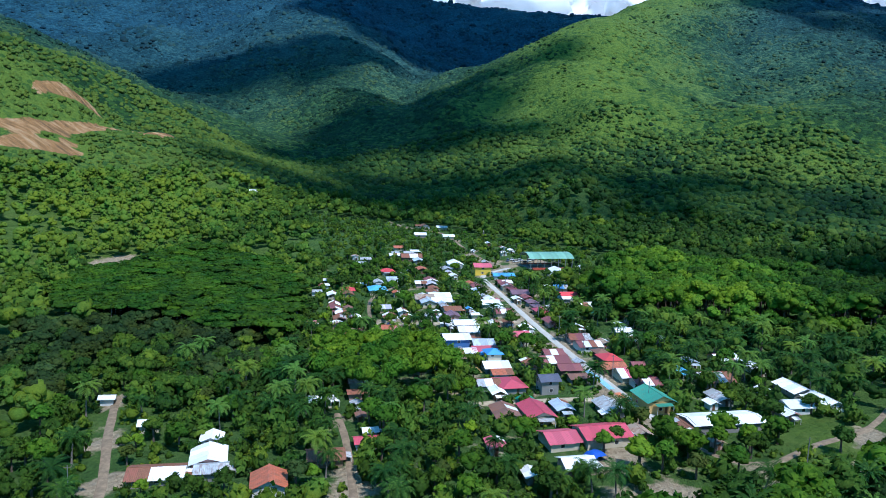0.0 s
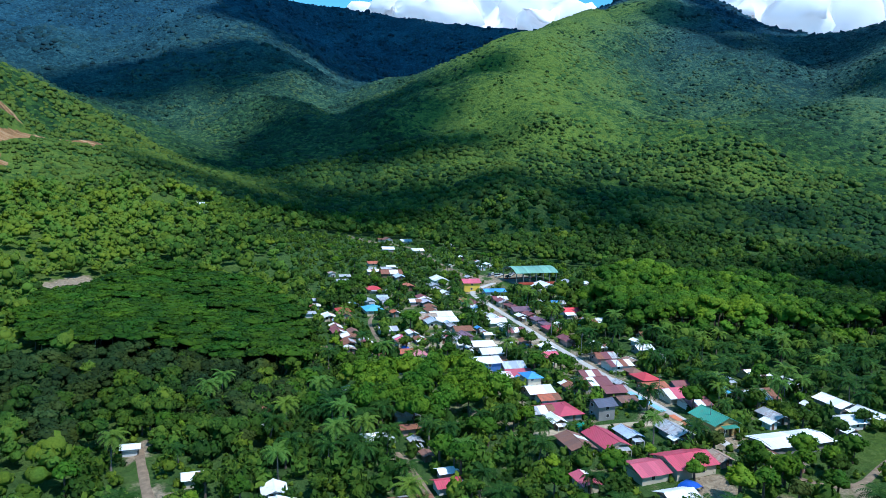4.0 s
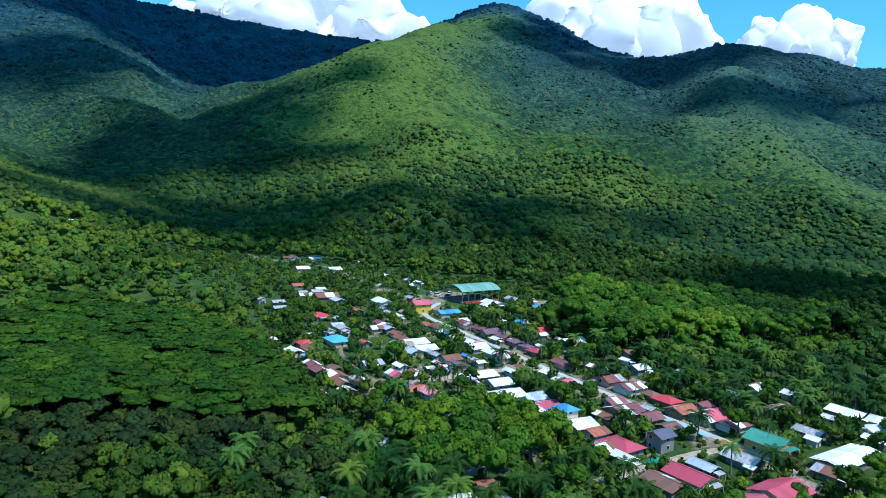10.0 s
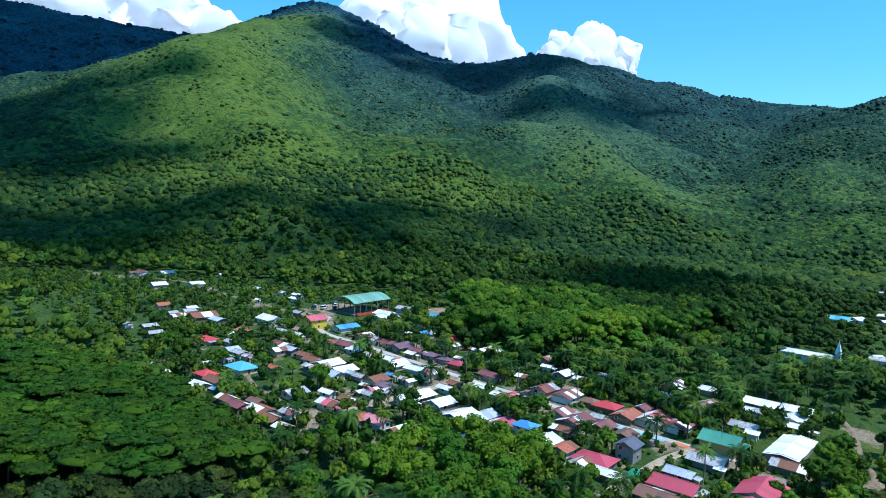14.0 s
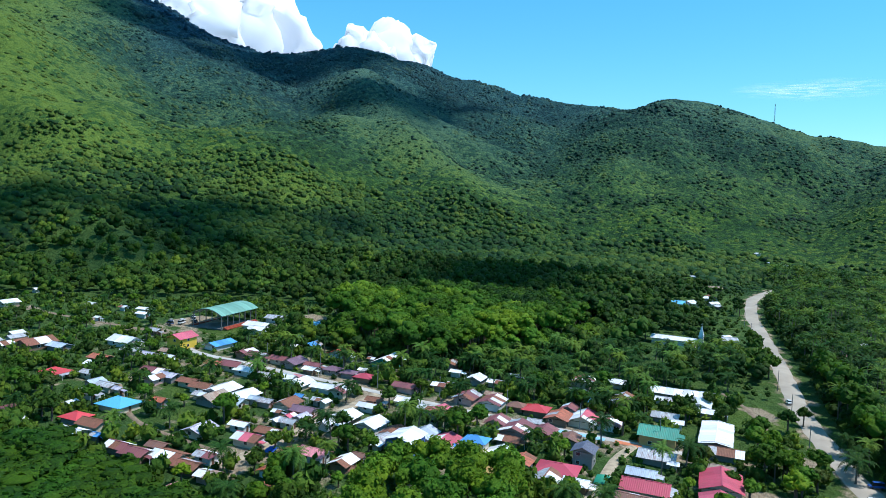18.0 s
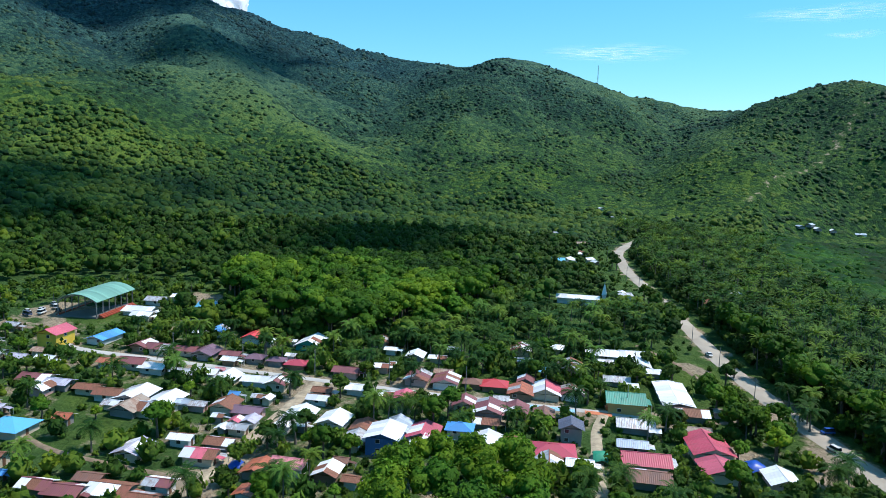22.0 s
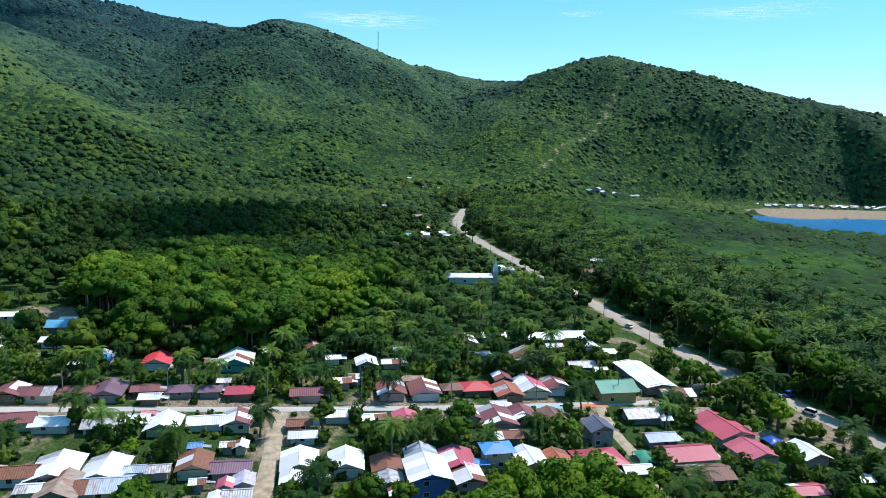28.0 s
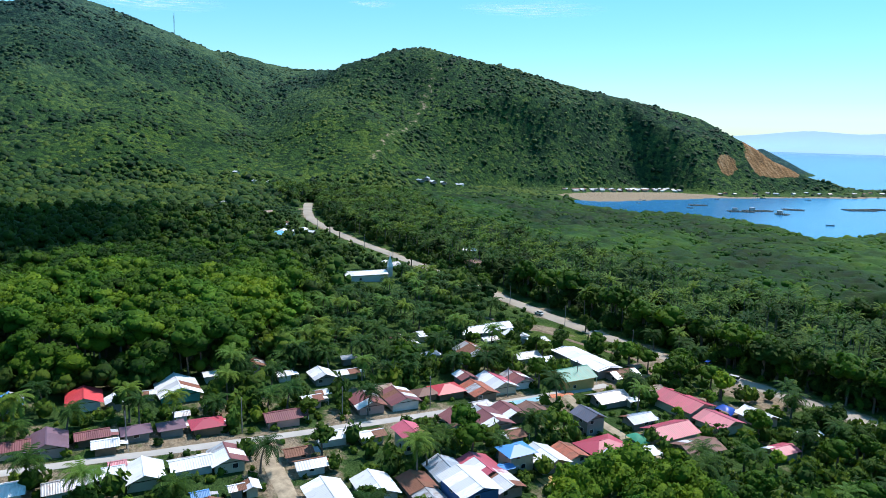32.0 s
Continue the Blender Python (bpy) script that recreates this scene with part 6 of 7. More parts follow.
ux, uy = scatter(20, 620, 20, 300, 19.0)
k = GROVE(ux, uy) & clear(ux, uy, 5.0) & (prng.uniform(size=len(ux)) < np.clip(1.3 - near_line(ux, uy, HIGHWAY) / 60, 0.25, 1))
ux, uy = ux[k], uy[k]
ur = prng.uniform(4.0, 6.6, len(ux))
plant_many("grove_trees", LEAF, round_t, ux, uy, height(ux, uy) + ur * 0.6 + 4.0, ur, ur * 0.9, np.clip(prng.normal(0.12, 0.16, len(ux)), 0, 0.7), "big broadleaf trees among the coconut palms", "woodland", True)

# big trees and palms that line the road and the yards
for i, (x, y, kind, s) in enumerate([(64, 184, 2, 1.35), (70, 180, 0, 1.3), (78, 185, 2, 1.0), (103, 205, 1, 1.35), (88, 186, 2, 1.0), (52, 190, 1, 0.9), (47, 184, 4, 1.3), (114, 187, 0, 1.15), (82, 190, 2, 1.2), (79, 172, 2, 1.05), (54, 174, 4, 1.9), (99, 193, 1, 1.0), (126, 184, 0, 1.0), (120, 215, 1, 1.1), (69, 146, 0, 2.08), (76, 143, 2, 1.69), (58, 138, 0, 1.95), (48, 132, 2, 1.95), (38, 126, 2, 1.82), (84, 148, 2, 1.95), (94, 153, 0, 2.08), (106, 158, 2, 1.95), (118, 163, 2, 1.82), (131, 168, 2, 2.21), (144, 172, 0, 2.08), (158, 176, 2, 2.21), (172, 180, 2, 1.95), (186, 185, 2, 2.08), (22, 172, 0, 1.2), (16, 164, 1, 1.3), (27, 163, 0, 1.1)]):
    copy_thing(TREES[kind], pose(x, y, ground_z(x, y), 0, 0, i * 77)).scale = (s, s, s)
for i, (x, y, s) in enumerate([(82, 163, 1.25), (103, 167, 1.1), (89, 163, 1.0), (96, 161, 1.05), (30, 159, 1.0), (39, 161, 1.15), (77, 242, 1.0), (84, 241, 1.0), (36, 243, 1.05), (110, 163, 1.0), (44, 158, 1.1), (12, 344, 1.1), (12, 327, 1.1), (25, 312, 1.1), (22, 355, 1.1), (49, 372, 1.0), (43, 364, 1.0), (48, 355, 1.0), (52, 340, 1.0), (50, 332, 1.0), (54, 323, 1.0), (89, 318, 1.0), (94, 315, 1.0), (97, 304, 1.0), (27, 271, 1.1), (20, 276, 1.1), (53, 284, 1.0), (17, 279, 1.1), (27, 274, 1.1)]):
    copy_thing(PALMS[i % 4], pose(x, y, ground_z(x, y), 0, 0, i * 101)).scale = (s, s, s)
for i in range(26):
    a = i / 25
    x, y = (58 + 60 * max(0, a - 0.35), 372 - 120 * a) if a < 0.7 else (79 + 130 * (a - 0.7) / 0.3, 286 - 6 * math.sin(a * 40))
    x, y = x + 9 * math.sin(i * 2.3), y + 6 * math.sin(i * 3.7)
    if clear(np.array([x]), np.array([y]), 3.2)[0] and clear(np.array([x + 6.0]), np.array([y]), 1.0)[0]:
        copy_thing(PALMS[i % 4], pose(x, y, ground_z(x, y), 0, 0, i * 131)).scale = (1.0, 1.0, 1.0)
for i, (x, y, kind, s) in enumerate([(66, 143, 0, 2.0), (58, 136, 0, 1.9), (78, 140, 2, 1.7), (50, 129, 0, 1.9), (42, 122, 0, 1.8), (217, 220, 0, 1.5), (203, 213, 0, 1.4), (187, 208, 2, 1.3), (232, 225, 0, 1.5), (246, 229, 0, 1.3), (352, 262, 0, 1.5), (338, 257, 0, 1.3)]):
    copy_thing(TREES[kind], pose(x, y, ground_z(x, y), 0, 0, i * 57)).scale = (s, s, s)

# woods that go on round the place, behind the camera's way
ax, ay = prng.uniform(-620, 330, 5200), prng.uniform(-330, 300, 5200)
k = (near_line(ax, ay, HIGHWAY) > 9) & ~in_poly(ax, ay, VILLAGE) & ~GROVE(ax, ay) & ~MANGR(ax, ay) & (water(ax, ay) < -8) & ((ay < 60) | (ax < -260)) & clear(ax, ay, 1.0) & (fbm(ax / 90, ay / 90, 63, 3) > 0.38)
ax, ay = ax[k], ay[k]
ar = 2.4 + 3.6 * prng.uniform(size=len(ax)) ** 1.5
plant_many("outer_woods", LEAF, edge_t, ax, ay, height(ax, ay) + ar * 0.6, ar, ar * prng.uniform(0.8, 1.1, len(ax)), np.clip(prng.normal(0.3, 0.15, len(ax)), 0, 0.8), "scattered broadleaf trees on the open plain", "woodland")

# ---- sky and distance ----
CLOUD = bpy.data.materials.new("cloud")
_n, _l, _b = nodes_of(CLOUD)
_b.inputs["Base Color"].default_value, _b.inputs["Roughness"].default_value, _b.inputs["Specular IOR Level"].default_value = (0.86, 0.88, 0.92, 1), 1.0, 0.0
_t = _n.new("ShaderNodeBsdfTranslucent")
_t.inputs[0].default_value = (0.98, 0.98, 1.0, 1)
_m = _n.new("ShaderNodeMixShader")
_m.inputs[0].default_value = 0.4
_l.new(_b.outputs[0], _m.inputs[1])
_l.new(_t.outputs[0], _m.inputs[2])
_l.new(_m.outputs[0], _n["Material Output"].inputs[0])
# faint glow added to keep the shaded billows pale
_b.inputs["Emission Color"].default_value, _b.inputs["Emission Strength"].default_value = (0.90, 0.95, 1.0, 1), 0.22


def cumulus(x, y, z, rx, ry, rz, seed, puffs=26):
    """A heap of billows with a flattish base, each billow itself broken into smaller ones."""
    rng = np.random.default_rng(seed)
    bm = bmesh.new()
    for i in range(puffs):
        a, r = rng.uniform(0, 2 * np.pi), rng.uniform(0, 1) ** 0.6
        s = (0.50 - 0.28 * r) * rng.uniform(0.7, 1.3)
        c = Vector((np.cos(a) * r * rx, np.sin(a) * r * ry, rng.uniform(-0.1, 0.9) * (1 - r) * rz))
        mt = Matrix.Translation(c) @ Matrix.Diagonal((s * min(rx, 1.6 * rz), s * min(ry, 1.6 * rz), s * rz, 1))
        bmesh.ops.create_icosphere(bm, subdivisions=3 if seed < 10 else 2, radius=1.0, matrix=mt)
    for v in bm.verts:
        k = v.co * (5.0 / rz) + Vector((seed * 7.1, 0, 0))
        v.co += noise.noise_vector(k) * rz * 0.12 + noise.noise_vector(k * 2.7) * rz * 0.045
        v.co.z = max(v.co.z, -0.18 * rz)
    me = bpy.data.meshes.new("cloud")
    bm.to_mesh(me)
    bm.free()
    me.materials.append(CLOUD)
    me.polygons.foreach_set("use_smooth", [True] * len(me.polygons))
    ob = tagged(new("cloud", me), "bright white heaped cumulus cloud, in view or added unseen for shade", "cloud", "clouds")
    ob.location = (x, y, z)
    return ob


cumulus(741, 4505, 899, 763, 458, 640, 1)
cumulus(2458, 3773, 909, 600, 360, 756, 2)
cumulus(3216, 3102, 876, 364, 218, 407, 3)
cumulus(748, 4558, 1031, 557, 334, 476, 4)
# clouds out of view, added so their shadows darken the range, slopes and woods
cumulus(588, 1696, 2200, 1050, 640, 330, 11, 40)
cumulus(72, 816, 2000, 330, 230, 200, 16, 26)
cumulus(1248, 1006, 1800, 190, 280, 190, 12, 26)
cumulus(1385, 700, 1700, 170, 150, 140, 13, 26)
cumulus(1322, 365, 1600, 200, 100, 100, 14, 26)
cumulus(502, 65, 1400, 330, 85, 110, 15, 30)
cumulus(381, 421, 1500, 200, 300, 140, 17, 26)
cumulus(720, -168, 1300, 95, 60, 80, 18, 26)


def cirrus_mat():
    m = bpy.data.materials.new("thin_cloud")
    n, l, b = nodes_of(m)
    pos = n.new("ShaderNodeTexCoord").outputs["Generated"]
    mp = n.new("ShaderNodeMapping")
    mp.inputs["Scale"].default_value = (2.0, 9.0, 1.0)
    l.new(pos, mp.inputs[0])
    t = noise_tex(n, l, 2.2, 6, 0.6, mp.outputs[0])
    g = n.new("ShaderNodeTexGradient")
    g.gradient_type = "SPHERICAL"
    mg = n.new("ShaderNodeMapping")
    mg.inputs["Location"].default_value, mg.inputs["Scale"].default_value = (-1.0, -1.0, 0.0), (2.0, 2.0, 0.0)
    l.new(pos, mg.inputs[0])
    l.new(mg.outputs[0], g.inputs[0])
    mul = n.new("ShaderNodeMath")
    mul.operation = "MULTIPLY"
    l.new(g.outputs["Fac"], mul.inputs[0])
    r = ramp(n, [(0.42, (0, 0, 0)), (0.72, (1, 1, 1))])
    l.new(t.outputs[0], r.inputs[0])
    l.new(r.outputs[0], mul.inputs[1])
    l.new(mul.outputs[0], b.inputs["Alpha"])
    b.inputs["Base Color"].default_value = (0.95, 0.97, 1.0, 1)
    b.inputs["Roughness"].default_value, b.inputs["Specular IOR Level"].default_value = 1.0, 0.0
    return m


CIRRUS = cirrus_mat()


def cirrus(x, y, z, length, width, turn):
    vs = [(-length / 2 + length * i / 6, -width / 2 + width * j / 2, 6 * math.sin(i * 1.3 + j)) for j in range(3) for i in range(7)]
    fs = [(j * 7 + i, j * 7 + i + 1, j * 7 + i + 8, j * 7 + i + 7) for j in range(2) for i in range(6)]
    ob = tagged(new("cloud", mesh_from("thin_cloud", vs, fs, CIRRUS, True)), "thin wispy white streak of high cloud", "cloud", "clouds")
    ob.matrix_basis = pose(x, y, z, 38, 0, turn)


cirrus(3871, -1299, 788, 900, 220, -111)
cirrus(4115, -392, 793, 300, 90, -99)
cirrus(4223, -287, 930, 900, 230, -96)
cirrus(4293, 864, 760, 900, 260, -81)

# haze painted into the far shore's colour; the glow hides its shaded side
HAZY = plain_mat("haze_glow_shore", (0.55, 0.72, 0.82), 1.0, 0, 0.1, 0.004, 0.02)
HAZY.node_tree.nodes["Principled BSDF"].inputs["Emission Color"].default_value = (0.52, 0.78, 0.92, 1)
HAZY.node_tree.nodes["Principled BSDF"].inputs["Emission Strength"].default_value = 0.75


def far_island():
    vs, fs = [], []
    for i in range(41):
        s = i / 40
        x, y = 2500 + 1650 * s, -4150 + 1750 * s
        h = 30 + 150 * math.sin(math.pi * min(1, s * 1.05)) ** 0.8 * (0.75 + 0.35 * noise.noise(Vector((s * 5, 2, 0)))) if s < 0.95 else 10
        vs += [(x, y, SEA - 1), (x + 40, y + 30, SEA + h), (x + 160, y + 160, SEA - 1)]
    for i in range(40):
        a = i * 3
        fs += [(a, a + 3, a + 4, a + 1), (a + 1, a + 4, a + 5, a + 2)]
    tagged(new("backdrop", mesh_from("backdrop", vs, fs, HAZY, True)), "far shore across the sea, painted haze-blue and glowing", "distant hills", kind="structure")


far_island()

def steeple(x, y, h):
    """A slim white tower with a pointed spire and a cross on it."""
    root = tagged(new("steeple"), "slim white steeple with a pointed spire beside the chapel", "tower")
    root.matrix_basis = pose(x, y, ground_z(x, y), 0, 0, 8)
    part("shaft", box_mesh("shaft", WALL["white"], 0.02), root, "", box_at(0, 0, -0.5, 2.2, 2.2, h * 0.6))
    bm = bmesh.new()
    bmesh.ops.create_cone(bm, cap_ends=True, segments=4, radius1=1.9, radius2=0.1, depth=h * 0.5, matrix=Matrix.Translation((0, 0, h * 0.6 - 0.5 + h * 0.25)) @ pose(0, 0, 0, 0, 0, 45))
    me = bpy.data.meshes.new("spire")
    bm.to_mesh(me)
    bm.free()
    me.materials.append(ROOF["white"][0])
    part("spire", me, root)
    bar = box_mesh("cross", TRIM, 0.02)
    part("cross_post", bar, root, "", box_at(0, 0, h * 1.08 - 0.6, 0.16, 0.16, 1.6))
    part("cross_arm", bar, root, "", box_at(0, 0, h * 1.08 + 0.3, 0.16, 0.9, 0.16))


steeple(216.5, 246.6, 12.0)

# ---- bay, cars and small things ----
for i in range(48):
    y = -140 - 4.9 * i + hrng.uniform(-3, 3) if i < 38 else -345 - 34 * (i - 38) + hrng.uniform(-9, 9)
    house((803 + 9 * (i % 3) if y > -330 else 750) + hrng.uniform(0, 9), y, hrng.uniform(4.5, 7), hrng.uniform(5.5, 9), hrng.choice([0, 90, 12, 100]), hrng.choice(["white", "zinc", "white", "rust", "bluegrey", "brown", "zinc"]), simple=True, label="small shoreline house with a sheet roof")
    if i % 2:
        house((832 if y > -330 else 768) + hrng.uniform(0, 8), y + 5, hrng.uniform(4.5, 7), hrng.uniform(5.5, 9), hrng.choice([0, 90]), hrng.choice(["white", "zinc", "rust", "white", "redwhite"]), simple=True, label="small shoreline house behind the beach")
BAMBOOM = plain_mat("grey_bamboo", (0.20, 0.18, 0.15), 0.9)
HULL = plain_mat("boat_paint", (0.55, 0.56, 0.55), 0.5)
POLE1, PLANK, FLOATM = box_mesh("pole", BAMBOOM, 0.02), box_mesh("deck", BAMBOOM, 0.02), box_mesh("cabin", HULL, 0.03)


def fish_pen(x, y, length, width, turn, hut):
    """A floating pen: crossed bamboo poles, corner posts, and here and there a guard hut."""
    root = tagged(new("fish_pen"), "dark floating bamboo fish pen in the bay", "fish pen", "fish pens")
    root.matrix_basis = pose(x, y, SEA, 0, 0, turn)
    for i in range(5):
        part("pole", POLE1, root, "", box_at(0, -width / 2 + i * width / 4, 0.0, length, 0.9, 0.5))
    for i in range(7):
        part("pole", POLE1, root, "", box_at(-length / 2 + i * length / 6, 0, 0.3, 0.9, width, 0.5))
        part("post", POLE1, root, "", box_at(-length / 2 + i * length / 6, width / 2, -1.0, 0.5, 0.5, 3.2))
    if hut:
        part("cabin", FLOATM, root, "pale guard hut", box_at(length / 4, 0, 0.6, 5, 4, 3))
        part("cabin_roof", box_mesh("cabin_roof", ROOF["zinc"][0], 0.05), root, "", box_at(length / 4, 0, 3.6, 6, 5, 0.5))


def boat(x, y, turn, length=9.0):
    """An outrigger boat: a slim pointed hull with two floats on cross arms."""
    root = tagged(new("outrigger_boat"), "slender outrigger boat moored in the bay", "boat", "boats in the bay")
    root.matrix_basis = pose(x, y, SEA, 0, 0, turn)
    vs, fs = [], []
    for i in range(9):
        s = i / 8
        w = 0.75 * math.sin(math.pi * (0.06 + 0.88 * s)) ** 0.7
        zz = 0.5 * (2 * s - 1) ** 2
        px = (s - 0.5) * length
        vs += [(px, -w, 0.9 + zz), (px, -w * 0.5, -0.2 + zz), (px, w * 0.5, -0.2 + zz), (px, w, 0.9 + zz)]
    for i in range(8):
        for j in range(3):
            a = i * 4 + j
            fs.append((a, a + 4, a + 5, a + 1))
    fs += [(0, 1, 2, 3), (35, 34, 33, 32)]
    part("hull", mesh_from("hull", vs, fs, HULL), root)
    for s in (-1, 1):
        part("float", POLE1, root, "", box_at(0, s * 2.6, 0.0, length * 0.7, 0.22, 0.22))
        part("cross_arm", POLE1, root, "", box_at(s * length * 0.2, 0, 0.7, 0.15, 5.3, 0.12))


for x, y, ln, wd, a, hut in ((563, -231, 26, 14, 70, True), (567, -258, 30, 14, 85, True), (534, -264, 12, 12, 30, True), (576, -315, 22, 14, 60, False), (567, -404, 34, 18, 80, False), (570, -430, 28, 14, 95, False), (628, -220, 20, 10, 80, False)):
    fish_pen(x, y, ln, wd, a, hut)
for x, y, a in ((443, -242, 80), (687, -439, 70), (711, -384, 85), (600, -190, 20), (690, -180, 60), (650, -150, 130), (702, -300, 95)):
    boat(x, y, a)

TYRE = plain_mat("tyre_rubber", (0.03, 0.03, 0.03), 0.8)
WHEEL = bpy.data.meshes.new("wheel")
_bm = bmesh.new()
bmesh.ops.create_cone(_bm, cap_ends=True, segments=14, radius1=0.33, radius2=0.33, depth=0.24, matrix=pose(0, 0, 0.33, 90, 0, 0))
bmesh.ops.bevel(_bm, geom=[e for e in _bm.edges if len(e.link_faces) == 2 and e.calc_face_angle() > 1.0], offset=0.04, segments=1, affect="EDGES")
_bm.to_mesh(WHEEL)
_bm.free()
WHEEL.materials.append(TYRE)


def car(x, y, turn, colour, label, van=False):
    """A parked vehicle: pressed body, glazed cabin, four wheels, lamps."""
    paint = plain_mat("car_paint", colour, 0.25, 0.0, 0.05)
    root = tagged(new("car"), label, "car", "vehicles")
    root.matrix_basis = pose(x, y, ground_z(x, y) + 0.36, 0, 0, turn)
    bm = bmesh.new()
    prof = [(-2.1, 0.35), (-2.15, 0.75), (-1.9, 0.95), (-0.9, 1.0), (1.2, 1.0), (2.1, 0.85), (2.15, 0.35)]
    a = [bm.verts.new((px, -0.85, pz)) for px, pz in prof]
    b = [bm.verts.new((px, 0.85, pz)) for px, pz in prof]
    n = len(prof)
    bm.faces.new(a)
    bm.faces.new(reversed(b))
    for i in range(n):
        bm.faces.new((a[i], b[i], b[(i + 1) % n], a[(i + 1) % n]))
    bmesh.ops.recalc_face_normals(bm, faces=bm.faces[:])
    bmesh.ops.bevel(bm, geom=bm.edges[:], offset=0.07, segments=2, affect="EDGES")
    me = bpy.data.meshes.new("body")
    bm.to_mesh(me)
    bm.free()
    me.materials.append(paint)
    part("body", me, root)
    x0, x1, xt0, xt1 = (-2.0, 1.4, -1.9, 0.9) if van else (-1.7, 1.0, -1.2, 0.35)
    ht = 1.85 if van else 1.48
    v = [(x0, -0.78, 0.98), (x1, -0.78, 0.98), (x1, 0.78, 0.98), (x0, 0.78, 0.98), (xt0, -0.62, ht), (xt1, -0.62, ht), (xt1, 0.62, ht), (xt0, 0.62, ht)]
    part("cabin_glass", mesh_from("cabin_glass", v, [(0, 1, 5, 4), (1, 2, 6, 5), (2, 3, 7, 6), (3, 0, 4, 7)], GLASSM), root, "dark window glass")
    part("roof_panel", box_mesh("roof_panel", paint, 0.03), root, "", box_at((xt0 + xt1) / 2, 0, ht - 0.02, xt1 - xt0 + 0.1, 1.32, 0.07))
    for sx in (-1.3, 1.35):
        for sy in (-0.8, 0.8):
            part("wheel", WHEEL, root, "", Matrix.Translation((sx, sy, 0)))
    for sy in (-0.6, 0.6):
        part("headlight", FRAME, root, "", box_at(2.12, sy, 0.6, 0.08, 0.3, 0.16))


for i, (x, y) in enumerate(((48, 446), (51, 450), (54, 444), (57, 449), (60, 454), (46, 452), (43, 448))):
    car(x, y, 20 + i * 11, ((0.75, 0.75, 0.74), (0.70, 0.72, 0.74), (0.05, 0.05, 0.06), (0.75, 0.75, 0.74), (0.35, 0.36, 0.38), (0.72, 0.70, 0.68), (0.10, 0.12, 0.2))[i], ("white car parked beside the covered court", "silver car parked beside the covered court", "black car parked beside the covered court")[(0, 1, 2, 0, 1, 0, 2)[i]], van=i % 3 == 0)
car(151.6, 193.3, 22, (0.74, 0.74, 0.72), "white car on the gravel road")
car(69, 158, 35, (0.72, 0.72, 0.70), "white van stopped beside the gravel road", True)
car(83, 158, 120, (0.03, 0.10, 0.36), "dark blue van stopped under the roadside trees", True)


def tarp(x, y, w, d, h, turn, material, label):
    """A tarpaulin slung over poles, sagging between them."""
    root = tagged(new("tarpaulin_shelter"), label, "shelter")
    root.matrix_basis = pose(x, y, ground_z(x, y), 0, 0, turn)
    n, vs, fs = 8, [], []
    for j in range(n + 1):
        for i in range(n + 1):
            s, t = i / n, j / n
            vs.append(((s - 0.5) * w, (t - 0.5) * d, h * (0.75 + 0.25 * math.sin(math.pi * t)) - 0.5 * h * abs(2 * s - 1) ** 3 + 0.12 * math.sin(9 * s + 7 * t)))
    for j in range(n):
        for i in range(n):
            a = j * (n + 1) + i
            fs.append((a, a + 1, a + n + 2, a + n + 1))
    part("sheet", mesh_from("tarp_sheet", vs, fs, material, True), root)
    for sx in (-0.36, 0.36):
        for sy in (-0.45, 0.45):
            part("pole", POLE1, root, "", box_at(sx * w, sy * d, -0.3, 0.1, 0.1, h * 0.82))


tarp(44, 180, 5.5, 4.5, 2.6, 30, TARP, "bright blue tarpaulin shelter beside the yard")
tarp(29, 218, 6, 4, 2.4, 12, GREENTARP, "green net shelter between the houses")
tarp(-21, 296, 4, 3, 2.2, 15, TARP, "blue tarpaulin shelter beside a house")
tarp(24, 342, 3.5, 3, 2.2, 15, TARP, "blue tarpaulin shelter in a garden")
PAINTB, PAINTO = plain_mat("blue_street_paint", (0.30, 0.58, 0.72), 0.8), plain_mat("orange_street_paint", (0.70, 0.22, 0.10), 0.8)
ribbon("pavement", [(55.5, 249), (58, 241), (60.5, 231)], 2.9, PAINTB, "stretch of street painted pale blue", 0.31, 3.0)
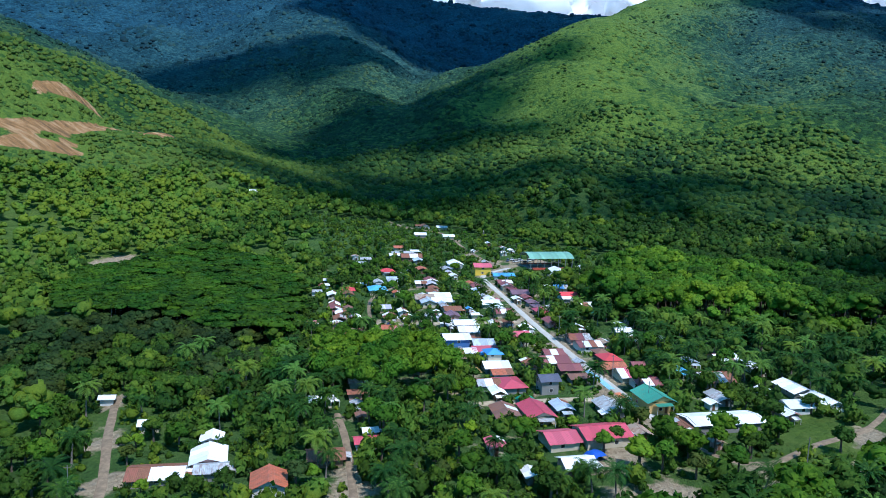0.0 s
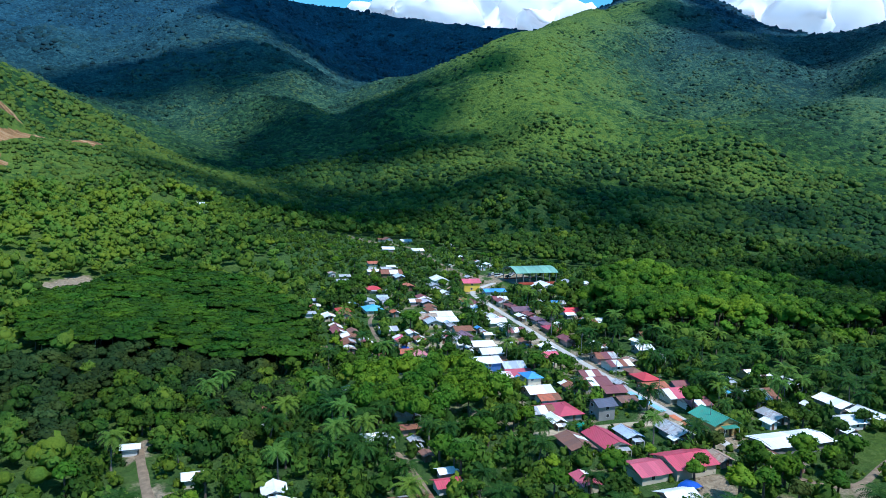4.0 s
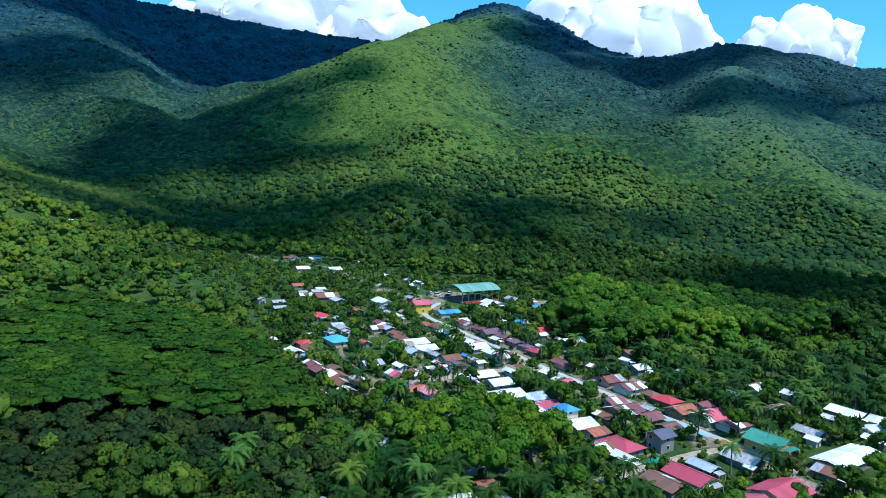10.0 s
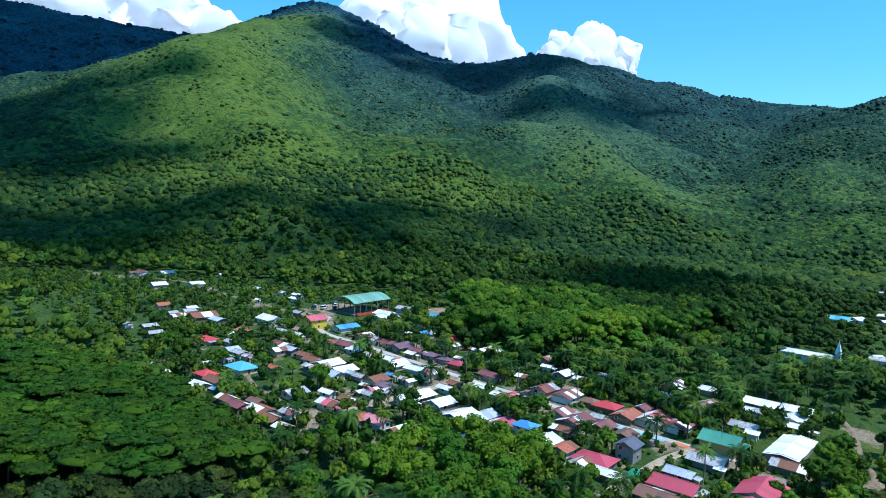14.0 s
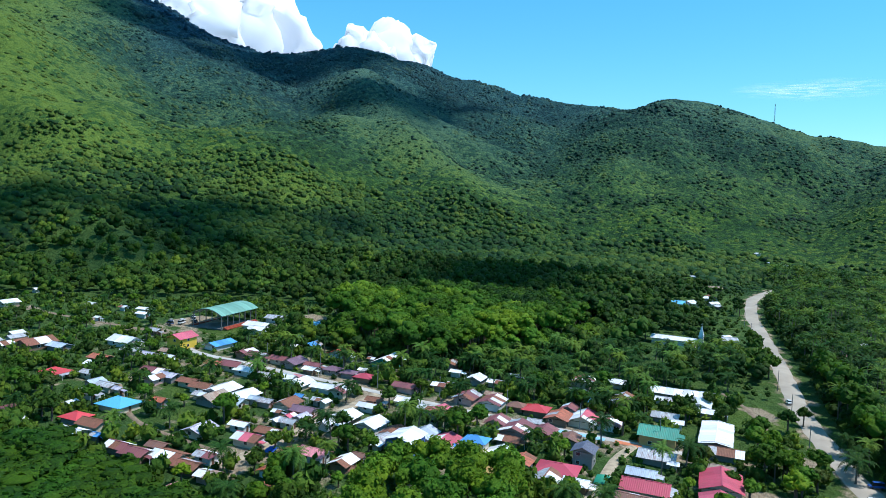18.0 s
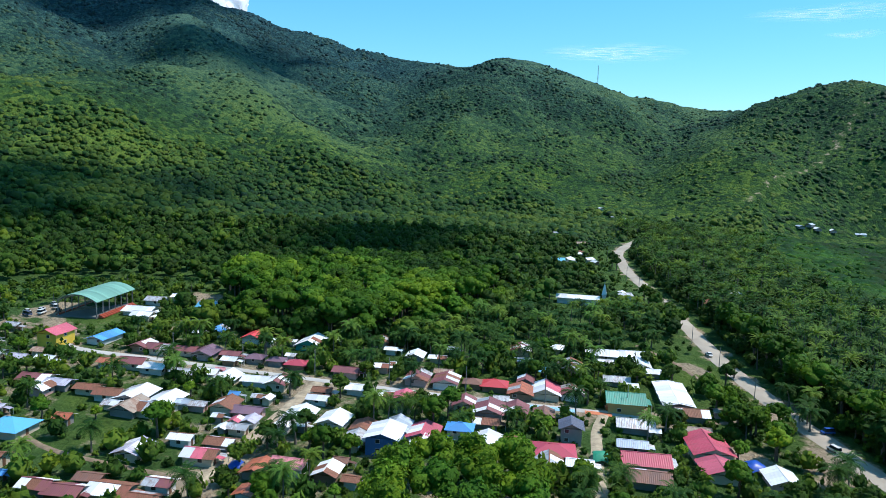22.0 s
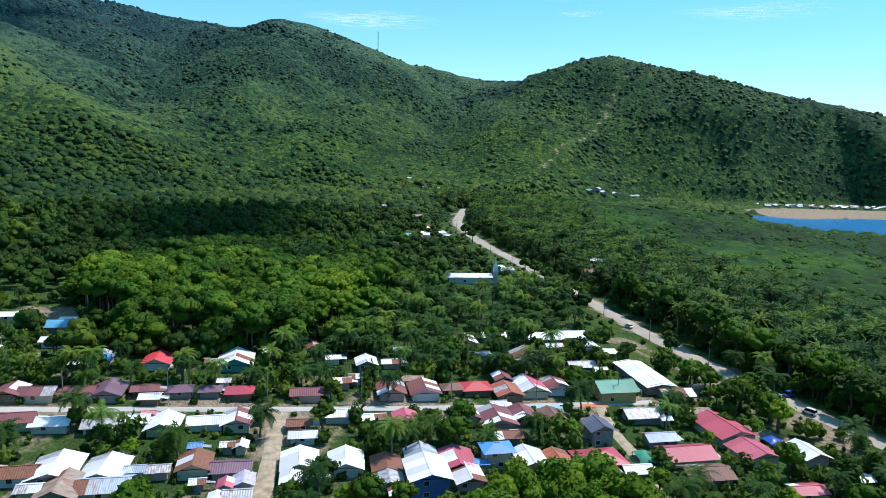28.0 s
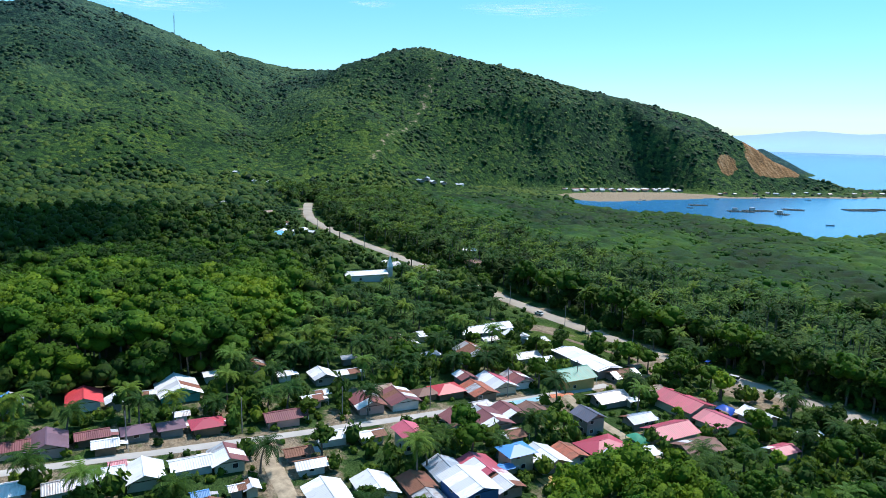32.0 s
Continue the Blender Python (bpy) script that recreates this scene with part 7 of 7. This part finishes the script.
ribbon("pavement", [(61.5, 228), (63.5, 220)], 2.9, PAINTO, "stretch of street painted orange", 0.31, 3.0)


def mast(x, y, h):
    root = tagged(new("radio_mast"), "thin lattice radio mast on the ridge", "mast")
    root.matrix_basis = pose(x, y, ground_z(x, y) - 1)
    for k in range(3):
        a = k * 2.094
        part("leg", POLE1, root, "", box_at(math.cos(a) * 0.8, math.sin(a) * 0.8, 0, 0.3, 0.3, h))
    for i in range(12):
        part("brace", POLE1, root, "", box_at(0, 0, i * h / 12 + 1, 1.5, 0.16, 0.16, i * 60))


mast(1333, 447, 40)


def utility_pole(x, y):
    root = tagged(new("utility_pole"), "slim grey utility pole with a cross arm", "utility pole", "utility poles")
    root.matrix_basis = pose(x, y, ground_z(x, y), 0, 0, 12)
    bm = bmesh.new()
    bmesh.ops.create_cone(bm, cap_ends=True, segments=8, radius1=0.16, radius2=0.10, depth=9.5, matrix=Matrix.Translation((0, 0, 4.3)))
    me = bpy.data.meshes.new("pole")
    bm.to_mesh(me)
    bm.free()
    me.materials.append(STEEL)
    part("pole", me, root)
    part("cross_arm", POLE1, root, "", box_at(0, 0, 8.4, 1.6, 0.1, 0.12))


for s in range(7):
    utility_pole(34.5 + s * 5.6, 366 - s * 25)
utility_pole(-84, 152)
for s in range(9):
    utility_pole(100 + s * 34, 178 + s * 11.3)


def board_yard(x, y, turn):
    """Ochre boards laid out side by side to dry."""
    root = tagged(new("board_stack"), "ochre wooden boards laid out to dry in a yard", "timber")
    root.matrix_basis = pose(x, y, ground_z(x, y) + 0.12, 0, 0, turn)
    board = box_mesh("board", plain_mat("fresh_boards", (0.52, 0.36, 0.11), 0.8, 0, 0.4, 1.0, 6.0), 0.02)
    for i in range(14):
        part("board", board, root, "", box_at(0.3 * math.sin(i * 2.1), (i - 6.5) * 0.62, 0, 5.0 + 0.5 * math.sin(i * 1.7), 0.5, 0.16 + 0.08 * (i % 3)))


board_yard(13, 247, 14)
tarp(67.5, 221.5, 3.2, 2.6, 1.7, 20, ORANGETARP, "orange tarpaulin shelter beside the street")
